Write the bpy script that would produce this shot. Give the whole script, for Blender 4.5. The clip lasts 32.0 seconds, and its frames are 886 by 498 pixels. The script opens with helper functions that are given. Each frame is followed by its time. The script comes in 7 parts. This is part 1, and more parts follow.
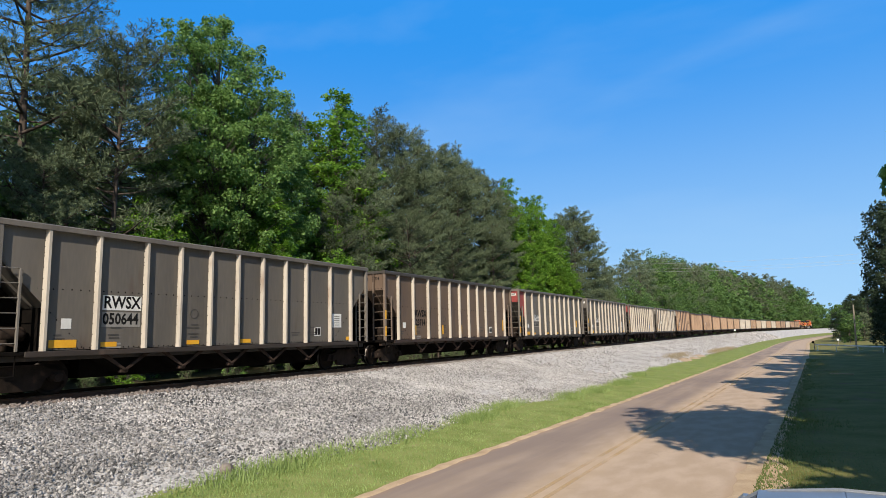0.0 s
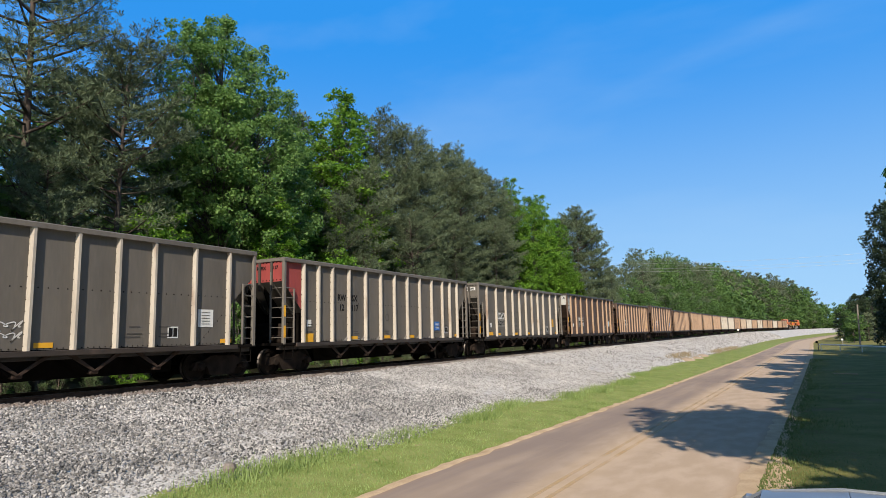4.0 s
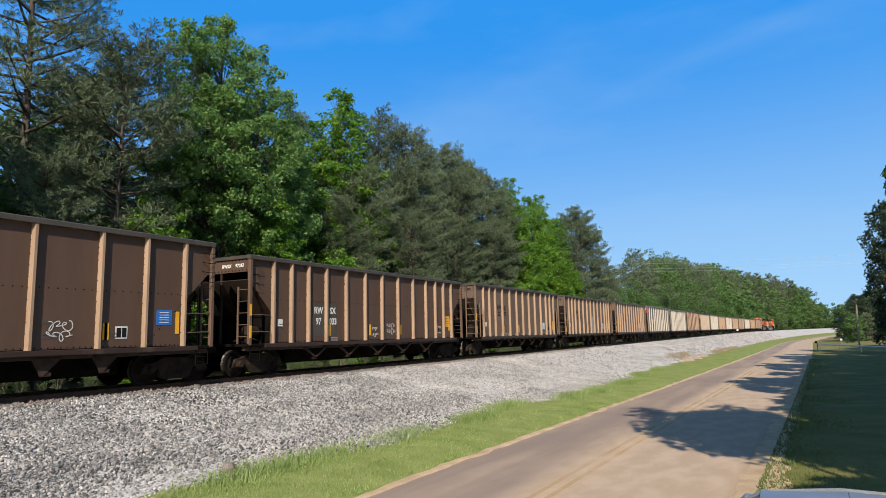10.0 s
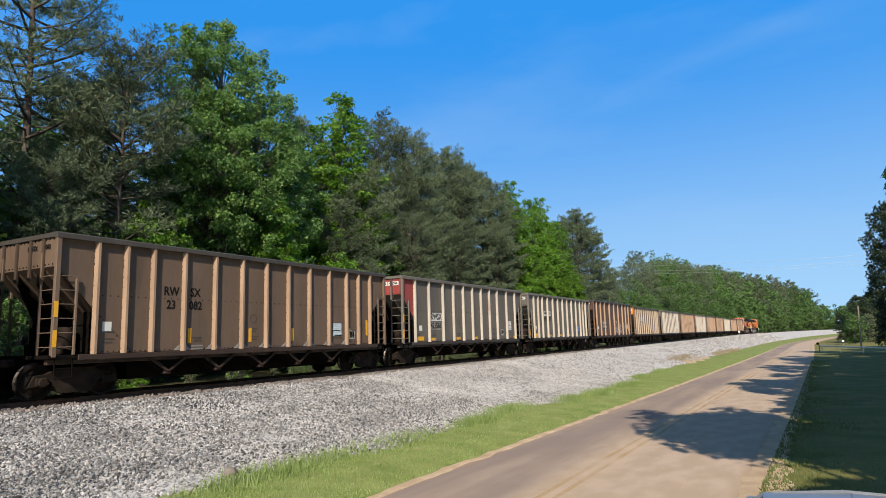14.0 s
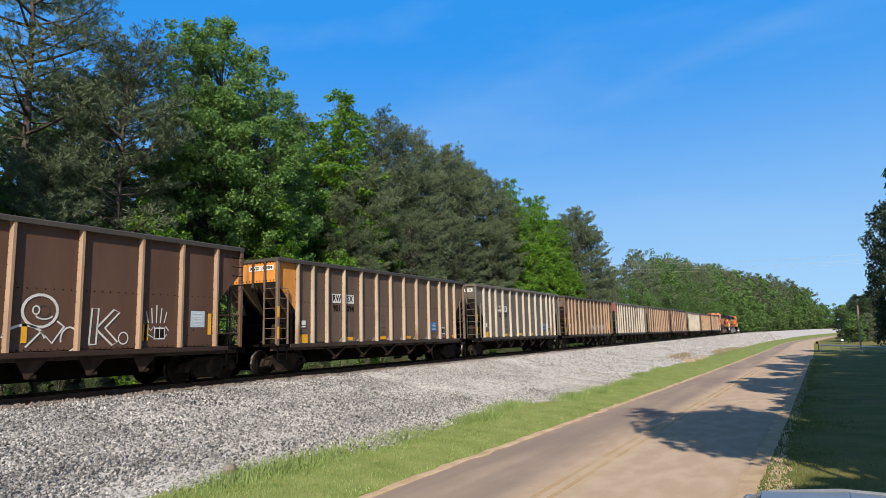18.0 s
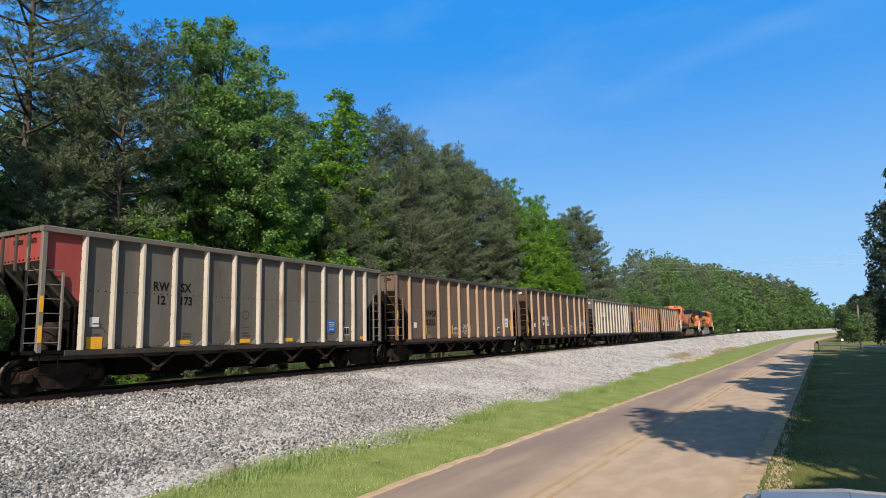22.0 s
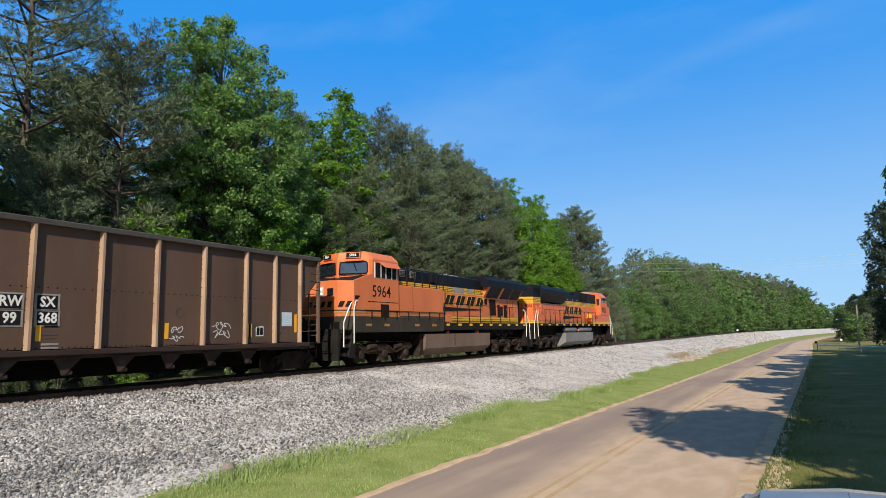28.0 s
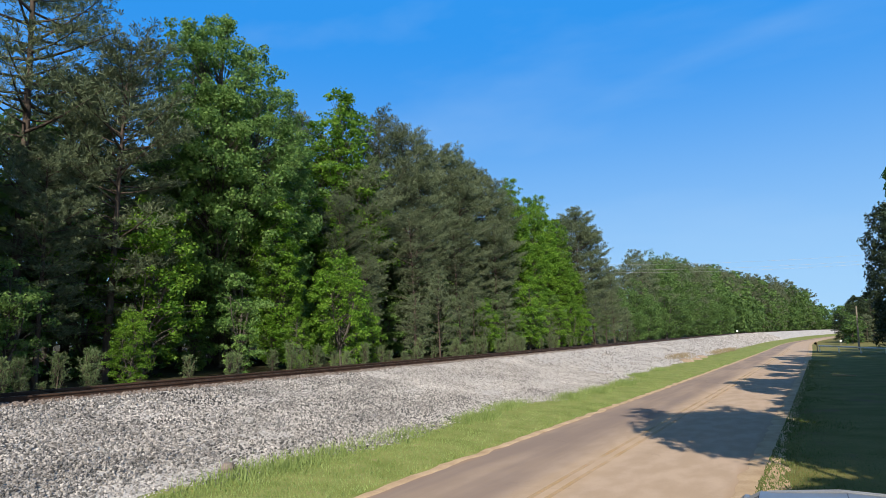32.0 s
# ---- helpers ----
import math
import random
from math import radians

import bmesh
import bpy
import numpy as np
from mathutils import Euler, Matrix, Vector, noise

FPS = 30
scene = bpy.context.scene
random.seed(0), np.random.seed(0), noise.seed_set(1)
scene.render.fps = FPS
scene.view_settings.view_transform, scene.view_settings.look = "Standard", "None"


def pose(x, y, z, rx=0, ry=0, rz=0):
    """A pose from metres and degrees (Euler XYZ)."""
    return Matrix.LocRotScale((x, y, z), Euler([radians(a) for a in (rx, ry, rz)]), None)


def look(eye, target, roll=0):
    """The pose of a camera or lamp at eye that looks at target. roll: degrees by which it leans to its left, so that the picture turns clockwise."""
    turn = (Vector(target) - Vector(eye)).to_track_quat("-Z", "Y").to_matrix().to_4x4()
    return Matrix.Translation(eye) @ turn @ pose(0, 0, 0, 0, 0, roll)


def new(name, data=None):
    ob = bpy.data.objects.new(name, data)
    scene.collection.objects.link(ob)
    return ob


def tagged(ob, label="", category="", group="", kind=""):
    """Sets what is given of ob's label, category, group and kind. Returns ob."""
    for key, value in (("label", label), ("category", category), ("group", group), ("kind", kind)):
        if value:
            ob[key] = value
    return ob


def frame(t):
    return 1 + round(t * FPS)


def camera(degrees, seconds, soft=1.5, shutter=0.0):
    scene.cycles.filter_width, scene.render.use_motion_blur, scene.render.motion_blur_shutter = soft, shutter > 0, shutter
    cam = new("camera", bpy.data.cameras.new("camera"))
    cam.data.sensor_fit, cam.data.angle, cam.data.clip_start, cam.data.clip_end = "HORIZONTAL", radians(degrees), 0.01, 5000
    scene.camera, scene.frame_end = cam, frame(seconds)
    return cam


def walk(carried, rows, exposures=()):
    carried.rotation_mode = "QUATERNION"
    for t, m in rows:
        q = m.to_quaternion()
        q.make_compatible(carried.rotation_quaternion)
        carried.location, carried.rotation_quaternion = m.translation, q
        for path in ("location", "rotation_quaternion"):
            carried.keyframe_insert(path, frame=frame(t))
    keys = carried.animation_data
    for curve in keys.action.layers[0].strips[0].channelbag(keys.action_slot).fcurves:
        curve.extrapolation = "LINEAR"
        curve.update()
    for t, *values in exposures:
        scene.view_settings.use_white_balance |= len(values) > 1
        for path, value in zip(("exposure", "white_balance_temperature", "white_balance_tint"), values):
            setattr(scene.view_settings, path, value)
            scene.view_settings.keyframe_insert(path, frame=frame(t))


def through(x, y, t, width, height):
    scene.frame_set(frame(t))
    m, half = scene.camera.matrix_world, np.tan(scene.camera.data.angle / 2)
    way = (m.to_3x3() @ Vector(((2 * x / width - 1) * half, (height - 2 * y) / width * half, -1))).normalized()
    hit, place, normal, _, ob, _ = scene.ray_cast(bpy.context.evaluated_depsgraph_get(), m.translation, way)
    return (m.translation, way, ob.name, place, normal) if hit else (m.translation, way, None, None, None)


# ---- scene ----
cam = camera(69.97, 32.0, 0.6)

# the camera stands on the verge and shakes a little
TURNS = """0.0 97.76 1.34 28.97 / 0.5 97.82 1.40 29.22 / 1.0 97.73 1.36 29.23 / 1.5 97.75 1.38 29.23 / 2.0 97.70 1.20 29.08 / 2.5 97.72 1.30 29.14 / 3.0 97.72 1.28 29.20 / 3.5 97.73 1.32 29.24 / 5.5 97.72 1.25 29.15 / 6.0 97.72 1.29 29.12 / 6.5 97.73 1.29 29.17 / 7.0 97.73 1.29 29.17 / 7.5 97.73 1.29 29.17 / 8.0 97.72 1.26 29.17 / 8.5 97.72 1.26 29.17 / 9.0 97.69 1.33 29.17 / 9.5 97.72 1.28 29.17 / 10.0 97.72 1.28 29.17 / 10.5 97.69 1.31 29.12 / 11.0 97.75 1.38 29.23 / 11.5 97.75 1.32 29.25 / 12.0 97.64 1.23 29.07 / 12.5 97.17 0.91 28.56 / 13.0 97.63 1.28 28.78 / 13.5 97.80 1.43 28.97 / 14.0 98.02 1.57 29.28 / 14.5 98.04 1.66 29.48 / 16.5 97.71 1.23 29.15 / 17.0 97.67 1.22 29.10 / 17.5 97.72 1.28 29.17 / 18.0 97.80 1.35 29.24 / 18.5 97.77 1.31 29.24 / 19.0 97.72 1.25 29.16 / 19.5 97.75 1.29 29.23 / 20.0 97.72 1.26 29.16 / 20.5 97.66 1.27 29.12 / 21.0 97.64 1.24 29.09 / 21.5 97.65 1.27 29.15 / 22.0 97.76 1.31 29.24 / 22.5 97.74 1.29 29.24 / 23.0 97.72 1.26 29.16 / 23.5 97.70 1.23 29.11 / 24.0 97.65 1.24 29.11 / 24.5 97.70 1.22 29.16 / 25.0 97.72 1.26 29.17 / 25.5 97.72 1.26 29.16 / 27.5 97.72 1.26 29.16 / 28.0 97.72 1.25 29.17 / 28.5 97.72 1.26 29.20 / 29.0 97.71 1.24 29.16 / 29.5 97.70 1.25 29.11 / 30.0 97.73 1.27 29.16 / 30.5 97.77 1.27 29.20 / 31.0 97.75 1.29 29.22 / 31.5 97.73 1.27 29.17 / 32.0 97.75 1.14 29.14"""
walk(cam, [(float(a), pose(0, 0, 2.7, float(b), float(c), float(d))) for a, b, c, d in (r.split() for r in TURNS.split("/"))])

# ---- light ----
SUN_AZ, SUN_EL = 157.0, 36.0          # compass degrees clockwise from +y, height
world = bpy.data.worlds.new("sky")
scene.world = world
world.use_nodes = True
wn, wl = world.node_tree.nodes, world.node_tree.links
sky = wn.new("ShaderNodeTexSky")
sky.sky_type, sky.sun_disc = "NISHITA", False
sky.sun_elevation, sky.sun_rotation = radians(SUN_EL), radians(SUN_AZ)
sky.altitude, sky.air_density, sky.dust_density, sky.ozone_density = 100, 1.0, 0.15, 3.0
cirrus_map = wn.new("ShaderNodeMapping")
cirrus_map.inputs["Scale"].default_value = (1.2, 4.0, 6.0)
cirrus_map.inputs["Rotation"].default_value = (0.3, 0.5, 0.4)
cirrus = wn.new("ShaderNodeTexNoise")
cirrus.inputs["Scale"].default_value, cirrus.inputs["Detail"].default_value = 1.6, 5.0
cirrus_ramp = wn.new("ShaderNodeMapRange")
cirrus_ramp.inputs["From Min"].default_value, cirrus_ramp.inputs["From Max"].default_value = 0.5, 0.8
cirrus_ramp.inputs["To Max"].default_value = 0.13
cirrus_mix = wn.new("ShaderNodeMixRGB")
cirrus_mix.inputs[2].default_value = (4.6, 6.0, 7.4, 1)
coord = wn.new("ShaderNodeTexCoord")
wl.new(coord.outputs["Generated"], cirrus_map.inputs[0])
wl.new(cirrus_map.outputs[0], cirrus.inputs["Vector"])
wl.new(cirrus.outputs["Fac"], cirrus_ramp.inputs["Value"])
wl.new(cirrus_ramp.outputs[0], cirrus_mix.inputs[0])
# clear spring air: the sky model blended with a smooth blue that pales to the horizon
split = wn.new("ShaderNodeSeparateXYZ")
wl.new(coord.outputs["Generated"], split.inputs[0])
height = wn.new("ShaderNodeMapRange")
height.interpolation_type = "SMOOTHSTEP"
height.inputs["From Min"].default_value, height.inputs["From Max"].default_value = -0.06, 0.46
wl.new(split.outputs["Z"], height.inputs["Value"])
blue = wn.new("ShaderNodeMixRGB")
blue.inputs[1].default_value, blue.inputs[2].default_value = (3.1, 5.35, 7.8, 1), (0.22, 2.5, 7.1, 1)
wl.new(height.outputs[0], blue.inputs[0])
# darker overhead
high = wn.new("ShaderNodeMapRange")
high.inputs["From Min"].default_value, high.inputs["From Max"].default_value = 0.5, 0.8
wl.new(split.outputs["Z"], high.inputs["Value"])
zenith = wn.new("ShaderNodeMixRGB")
zenith.inputs[2].default_value = (0.45, 1.6, 3.9, 1)
wl.new(high.outputs[0], zenith.inputs[0])
wl.new(blue.outputs[0], zenith.inputs[1])
deep = wn.new("ShaderNodeMixRGB")
# towards the sun the sky is whiter
_a, _e = radians(SUN_AZ), radians(SUN_EL)
glare = wn.new("ShaderNodeVectorMath")
glare.operation = "DOT_PRODUCT"
glare.inputs[1].default_value = (math.sin(_a) * math.cos(_e), math.cos(_a) * math.cos(_e), math.sin(_e))
wl.new(coord.outputs["Generated"], glare.inputs[0])
side = wn.new("ShaderNodeMapRange")
side.inputs["From Min"].default_value, side.inputs["From Max"].default_value = -0.1, 0.9
side.inputs["To Min"].default_value, side.inputs["To Max"].default_value = 0.95, 0.1
wl.new(glare.outputs["Value"], side.inputs["Value"])
wl.new(side.outputs[0], deep.inputs[0])
wl.new(sky.outputs[0], deep.inputs[1])
wl.new(zenith.outputs[0], deep.inputs[2])
wl.new(deep.outputs[0], cirrus_mix.inputs[1])


def veil(kind, *values):
    v = wn.new("ShaderNodeVectorMath" if kind == "DOT_PRODUCT" else "ShaderNodeMath")
    v.operation = kind
    for k, a in enumerate(values):
        if isinstance(a, (float, tuple)):
            v.inputs[k].default_value = a
        else:
            wl.new(a, v.inputs[k])
    return v.outputs["Value"]


# one long thin streak of cirrus, high to the north
across = veil("ABSOLUTE", veil("DOT_PRODUCT", coord.outputs["Generated"], (0.2093, 0.3905, -0.8965)))
along = veil("DOT_PRODUCT", coord.outputs["Generated"], (-0.0754, 0.9205, 0.3834))
band = veil("MAXIMUM", veil("SUBTRACT", 1.0, veil("MULTIPLY", across, 45.0)), 0.0)
reach = veil("MAXIMUM", veil("MULTIPLY", veil("SUBTRACT", along, 0.965), 28.0), 0.0)
streak = veil("MULTIPLY", veil("MULTIPLY", band, veil("MINIMUM", reach, 1.0)), veil("MULTIPLY", cirrus.outputs["Fac"], 0.09))
wl.new(veil("ADD", cirrus_ramp.outputs[0], streak), cirrus_mix.inputs[0])
wl.new(cirrus_mix.outputs[0], wn["Background"].inputs["Color"])
wn["Background"].inputs["Strength"].default_value = 0.105
sun = new("sun", bpy.data.lights.new("sun", "SUN"))
sun.data.energy, sun.data.angle, sun.data.color = 5.0, radians(0.53), (1.0, 0.91, 0.77)
sun.matrix_world = look((math.sin(_a) * math.cos(_e) * 50, math.cos(_a) * math.cos(_e) * 50, math.sin(_e) * 50), (0, 0, 0))
scene.view_settings.exposure = 0.25

# ---- materials ----
MATS = {}


def nodes_of(name):
    m = bpy.data.materials.new(name)
    m.use_nodes = True
    nt = m.node_tree
    return m, nt.nodes, nt.links, nt.nodes["Principled BSDF"]


def surface(name, c1, c2, rough=0.7, metal=0.0, scale=3.0, fine=40.0, bump=0.1, stretch=(1, 1, 1), spots=None, spot_at=0.62,
            spot_scale=1.5, tint=False, island=0.0, dist=0.01, spec=0.5):
    """Two colours mixed by a broad and a fine noise, spots of a third, relief; tint: the object's own colour is the base."""
    if name in MATS:
        return MATS[name]
    m, n, l, p = nodes_of(name)
    tc, mp = n.new("ShaderNodeTexCoord"), n.new("ShaderNodeMapping")
    mp.inputs["Scale"].default_value = stretch
    l.new(tc.outputs["Object"], mp.inputs[0])
    info = n.new("ShaderNodeObjectInfo")
    shift = n.new("ShaderNodeVectorMath")
    shift.operation = "MULTIPLY_ADD"
    l.new(info.outputs["Random"], shift.inputs[0])
    shift.inputs[1].default_value = (37, 19, 53)
    l.new(mp.outputs[0], shift.inputs[2])
    a, b = n.new("ShaderNodeTexNoise"), n.new("ShaderNodeTexNoise")
    for k, s, d in ((a, scale, 5), (b, fine, 3)):
        k.inputs["Scale"].default_value, k.inputs["Detail"].default_value = s, d
        l.new(shift.outputs[0], k.inputs["Vector"])
    add = n.new("ShaderNodeMath")
    add.operation = "MULTIPLY_ADD"
    l.new(b.outputs["Fac"], add.inputs[0])
    add.inputs[1].default_value = 0.45
    l.new(a.outputs["Fac"], add.inputs[2])
    rng = n.new("ShaderNodeMapRange")
    rng.inputs["From Min"].default_value, rng.inputs["From Max"].default_value = 0.45, 1.0
    l.new(add.outputs[0], rng.inputs["Value"])
    mix = n.new("ShaderNodeMixRGB")
    l.new(rng.outputs[0], mix.inputs[0])
    mix.inputs[1].default_value, mix.inputs[2].default_value = (*c1, 1), (*c2, 1)
    out = mix.outputs[0]
    if tint:
        mul = n.new("ShaderNodeMixRGB")
        mul.blend_type, mul.inputs[0].default_value = "MULTIPLY", 1.0
        l.new(info.outputs["Color"], mul.inputs[1])
        l.new(out, mul.inputs[2])
        out = mul.outputs[0]
    if spots:
        c = n.new("ShaderNodeTexNoise")
        c.inputs["Scale"].default_value, c.inputs["Detail"].default_value = spot_scale, 6
        l.new(shift.outputs[0], c.inputs["Vector"])
        r2 = n.new("ShaderNodeMapRange")
        r2.inputs["From Min"].default_value, r2.inputs["From Max"].default_value = spot_at, spot_at + 0.12
        l.new(c.outputs["Fac"], r2.inputs["Value"])
        m2 = n.new("ShaderNodeMixRGB")
        l.new(r2.outputs[0], m2.inputs[0])
        l.new(out, m2.inputs[1])
        m2.inputs[2].default_value = (*spots, 1)
        out = m2.outputs[0]
    if island:
        g = n.new("ShaderNodeNewGeometry")
        hv = n.new("ShaderNodeHueSaturation")
        r3 = n.new("ShaderNodeMapRange")
        r3.inputs["To Min"].default_value, r3.inputs["To Max"].default_value = 1 - island, 1 + island
        l.new(g.outputs["Random Per Island"], r3.inputs["Value"])
        l.new(r3.outputs[0], hv.inputs["Value"])
        l.new(out, hv.inputs["Color"])
        out = hv.outputs[0]
    l.new(out, p.inputs["Base Color"])
    rr = n.new("ShaderNodeMapRange")
    rr.inputs["To Min"].default_value, rr.inputs["To Max"].default_value = max(rough - 0.12, 0.03), min(rough + 0.1, 1)
    l.new(b.outputs["Fac"], rr.inputs["Value"])
    l.new(rr.outputs[0], p.inputs["Roughness"])
    p.inputs["Metallic"].default_value = metal
    p.inputs["Specular IOR Level"].default_value = spec
    if bump:
        bp = n.new("ShaderNodeBump")
        bp.inputs["Strength"].default_value, bp.inputs["Distance"].default_value = bump, dist
        l.new(add.outputs[0], bp.inputs["Height"])
        l.new(bp.outputs[0], p.inputs["Normal"])
    MATS[name] = m
    return m


def leafy(name, c1, c2, vary=0.35, through=0.3, broad=0.35):
    """Foliage: colour differs from leaf to leaf and from clump to clump, some light comes through."""
    m, n, l, p = nodes_of(name)
    g, info = n.new("ShaderNodeNewGeometry"), n.new("ShaderNodeObjectInfo")
    no = n.new("ShaderNodeTexNoise")
    no.inputs["Scale"].default_value = broad
    l.new(g.outputs["Position"], no.inputs["Vector"])
    sm = n.new("ShaderNodeMath")
    sm.operation = "MULTIPLY_ADD"
    l.new(g.outputs["Random Per Island"], sm.inputs[0])
    sm.inputs[1].default_value = 0.5
    l.new(no.outputs["Fac"], sm.inputs[2])
    mr = n.new("ShaderNodeMapRange")
    mr.inputs["From Min"].default_value, mr.inputs["From Max"].default_value = 0.35, 1.1
    l.new(sm.outputs[0], mr.inputs["Value"])
    mix = n.new("ShaderNodeMixRGB")
    mix.inputs[1].default_value, mix.inputs[2].default_value = (*c1, 1), (*c2, 1)
    l.new(mr.outputs[0], mix.inputs[0])
    hv = n.new("ShaderNodeHueSaturation")
    r3 = n.new("ShaderNodeMapRange")
    r3.inputs["To Min"].default_value, r3.inputs["To Max"].default_value = 1 - vary, 1 + vary
    l.new(info.outputs["Random"], r3.inputs["Value"])
    l.new(r3.outputs[0], hv.inputs["Value"])
    l.new(mix.outputs[0], hv.inputs["Color"])
    l.new(hv.outputs[0], p.inputs["Base Color"])
    p.inputs["Roughness"].default_value = 0.55
    p.inputs["Specular IOR Level"].default_value = 0.22
    tr, ms = n.new("ShaderNodeBsdfTranslucent"), n.new("ShaderNodeMixShader")
    l.new(hv.outputs[0], tr.inputs["Color"])
    ms.inputs[0].default_value = through
    l.new(p.outputs[0], ms.inputs[1])
    l.new(tr.outputs[0], ms.inputs[2])
    l.new(ms.outputs[0], n["Material Output"].inputs["Surface"])
    MATS[name] = m
    return m


def road_material():
    """Old tan concrete: the map runs across (u, metres from the middle) and along the road; wheel tracks and dust follow it."""
    m, n, l, p = nodes_of("road_concrete")
    uv = n.new("ShaderNodeUVMap")
    uv.uv_map = "lanes"
    sp = n.new("ShaderNodeSeparateXYZ")
    l.new(uv.outputs[0], sp.inputs[0])

    def field(scale, detail, stretch):
        mp, t = n.new("ShaderNodeMapping"), n.new("ShaderNodeTexNoise")
        mp.inputs["Scale"].default_value = stretch
        t.inputs["Scale"].default_value, t.inputs["Detail"].default_value = scale, detail
        l.new(uv.outputs[0], mp.inputs[0])
        l.new(mp.outputs[0], t.inputs["Vector"])
        return t.outputs["Fac"]

    def ramp(sock, a, b, lo=0.0, hi=1.0):
        r = n.new("ShaderNodeMapRange")
        r.interpolation_type = "SMOOTHSTEP"
        for k, v in zip(("From Min", "From Max", "To Min", "To Max"), (a, b, lo, hi)):
            r.inputs[k].default_value = v
        l.new(sock, r.inputs["Value"])
        return r.outputs[0]

    def calc(op, a, b):
        c = n.new("ShaderNodeMath")
        c.operation = op
        for k, v in enumerate((a, b)):
            if isinstance(v, float):
                c.inputs[k].default_value = v
            else:
                l.new(v, c.inputs[k])
        return c.outputs[0]

    def blend(fac, a, b):
        c = n.new("ShaderNodeMixRGB")
        l.new(fac, c.inputs[0])
        for k, v in ((1, a), (2, b)):
            if isinstance(v, tuple):
                c.inputs[k].default_value = (*v, 1)
            else:
                l.new(v, c.inputs[k])
        return c.outputs[0]

    u = sp.outputs[0]
    streak, patch, grain, blot = field(1.0, 5, (1.4, 0.09, 1)), field(0.35, 4, (1, 0.5, 1)), field(26, 3, (1, 1, 1)), field(2.2, 6, (1, 0.45, 1))
    tan = blend(ramp(blot, 0.35, 0.68), (0.435, 0.322, 0.228), (0.505, 0.38, 0.28))
    tan = blend(ramp(grain, 0.55, 0.75, 0, 0.3), tan, (0.27, 0.20, 0.145))
    lane = calc("MULTIPLY", ramp(u, -0.1, -1.0), ramp(calc("ADD", streak, calc("MULTIPLY", patch, 0.7)), 0.55, 1.0, 0.42, 0.95))
    col = blend(lane, tan, (0.262, 0.2, 0.166))
    edge = ramp(calc("ADD", calc("ABSOLUTE", u, 0.0), calc("MULTIPLY", blot, 0.5)), 2.75, 3.1, 0, 0.7)
    col = blend(edge, col, (0.36, 0.235, 0.14))
    dust = calc("MULTIPLY", ramp(calc("ABSOLUTE", calc("ADD", u, 0.1), 0.0), 0.7, 0.0), ramp(streak, 0.4, 0.65, 0.1, 0.6))
    col = blend(dust, col, (0.54, 0.39, 0.25))
    crack = n.new("ShaderNodeTexVoronoi")
    crack.feature = "DISTANCE_TO_EDGE"
    crack.inputs["Scale"].default_value = 0.42
    warp = n.new("ShaderNodeVectorMath")
    warp.operation = "MULTIPLY_ADD"
    wob = n.new("ShaderNodeTexNoise")
    wob.inputs["Scale"].default_value, wob.inputs["Detail"].default_value = 1.2, 6
    l.new(uv.outputs[0], wob.inputs["Vector"])
    l.new(wob.outputs["Color"], warp.inputs[0])
    warp.inputs[1].default_value = (1.6, 1.6, 0)
    l.new(uv.outputs[0], warp.inputs[2])
    l.new(warp.outputs[0], crack.inputs["Vector"])
    cr = calc("MULTIPLY", ramp(crack.outputs["Distance"], 0.012, 0.003), ramp(patch, 0.5, 0.62, 0, 0.4))
    col = blend(cr, col, (0.12, 0.095, 0.075))
    l.new(col, p.inputs["Base Color"])
    p.inputs["Roughness"].default_value, p.inputs["Specular IOR Level"].default_value = 0.95, 0.1
    bp = n.new("ShaderNodeBump")
    bp.inputs["Strength"].default_value, bp.inputs["Distance"].default_value = 0.35, 0.006
    l.new(calc("SUBTRACT", grain, cr), bp.inputs["Height"])
    l.new(bp.outputs[0], p.inputs["Normal"])
    MATS["road_concrete"] = m


def worn_paint():
    """Yellow road paint, mostly worn away."""
    m, n, l, p = nodes_of("yellow_line")
    tc, a = n.new("ShaderNodeTexCoord"), n.new("ShaderNodeTexNoise")
    a.inputs["Scale"].default_value, a.inputs["Detail"].default_value = 0.6, 9
    l.new(tc.outputs["Object"], a.inputs["Vector"])
    r = n.new("ShaderNodeMapRange")
    r.inputs["From Min"].default_value, r.inputs["From Max"].default_value, r.inputs["To Max"].default_value = 0.3, 0.75, 0.42
    l.new(a.outputs["Fac"], r.inputs["Value"])
    p.inputs["Base Color"].default_value, p.inputs["Roughness"].default_value = (0.58, 0.36, 0.09, 1), 0.9
    tr, ms = n.new("ShaderNodeBsdfTransparent"), n.new("ShaderNodeMixShader")
    l.new(r.outputs[0], ms.inputs[0])
    l.new(tr.outputs[0], ms.inputs[1])
    l.new(p.outputs[0], ms.inputs[2])
    l.new(ms.outputs[0], n["Material Output"].inputs["Surface"])
    MATS["yellow_line"] = m


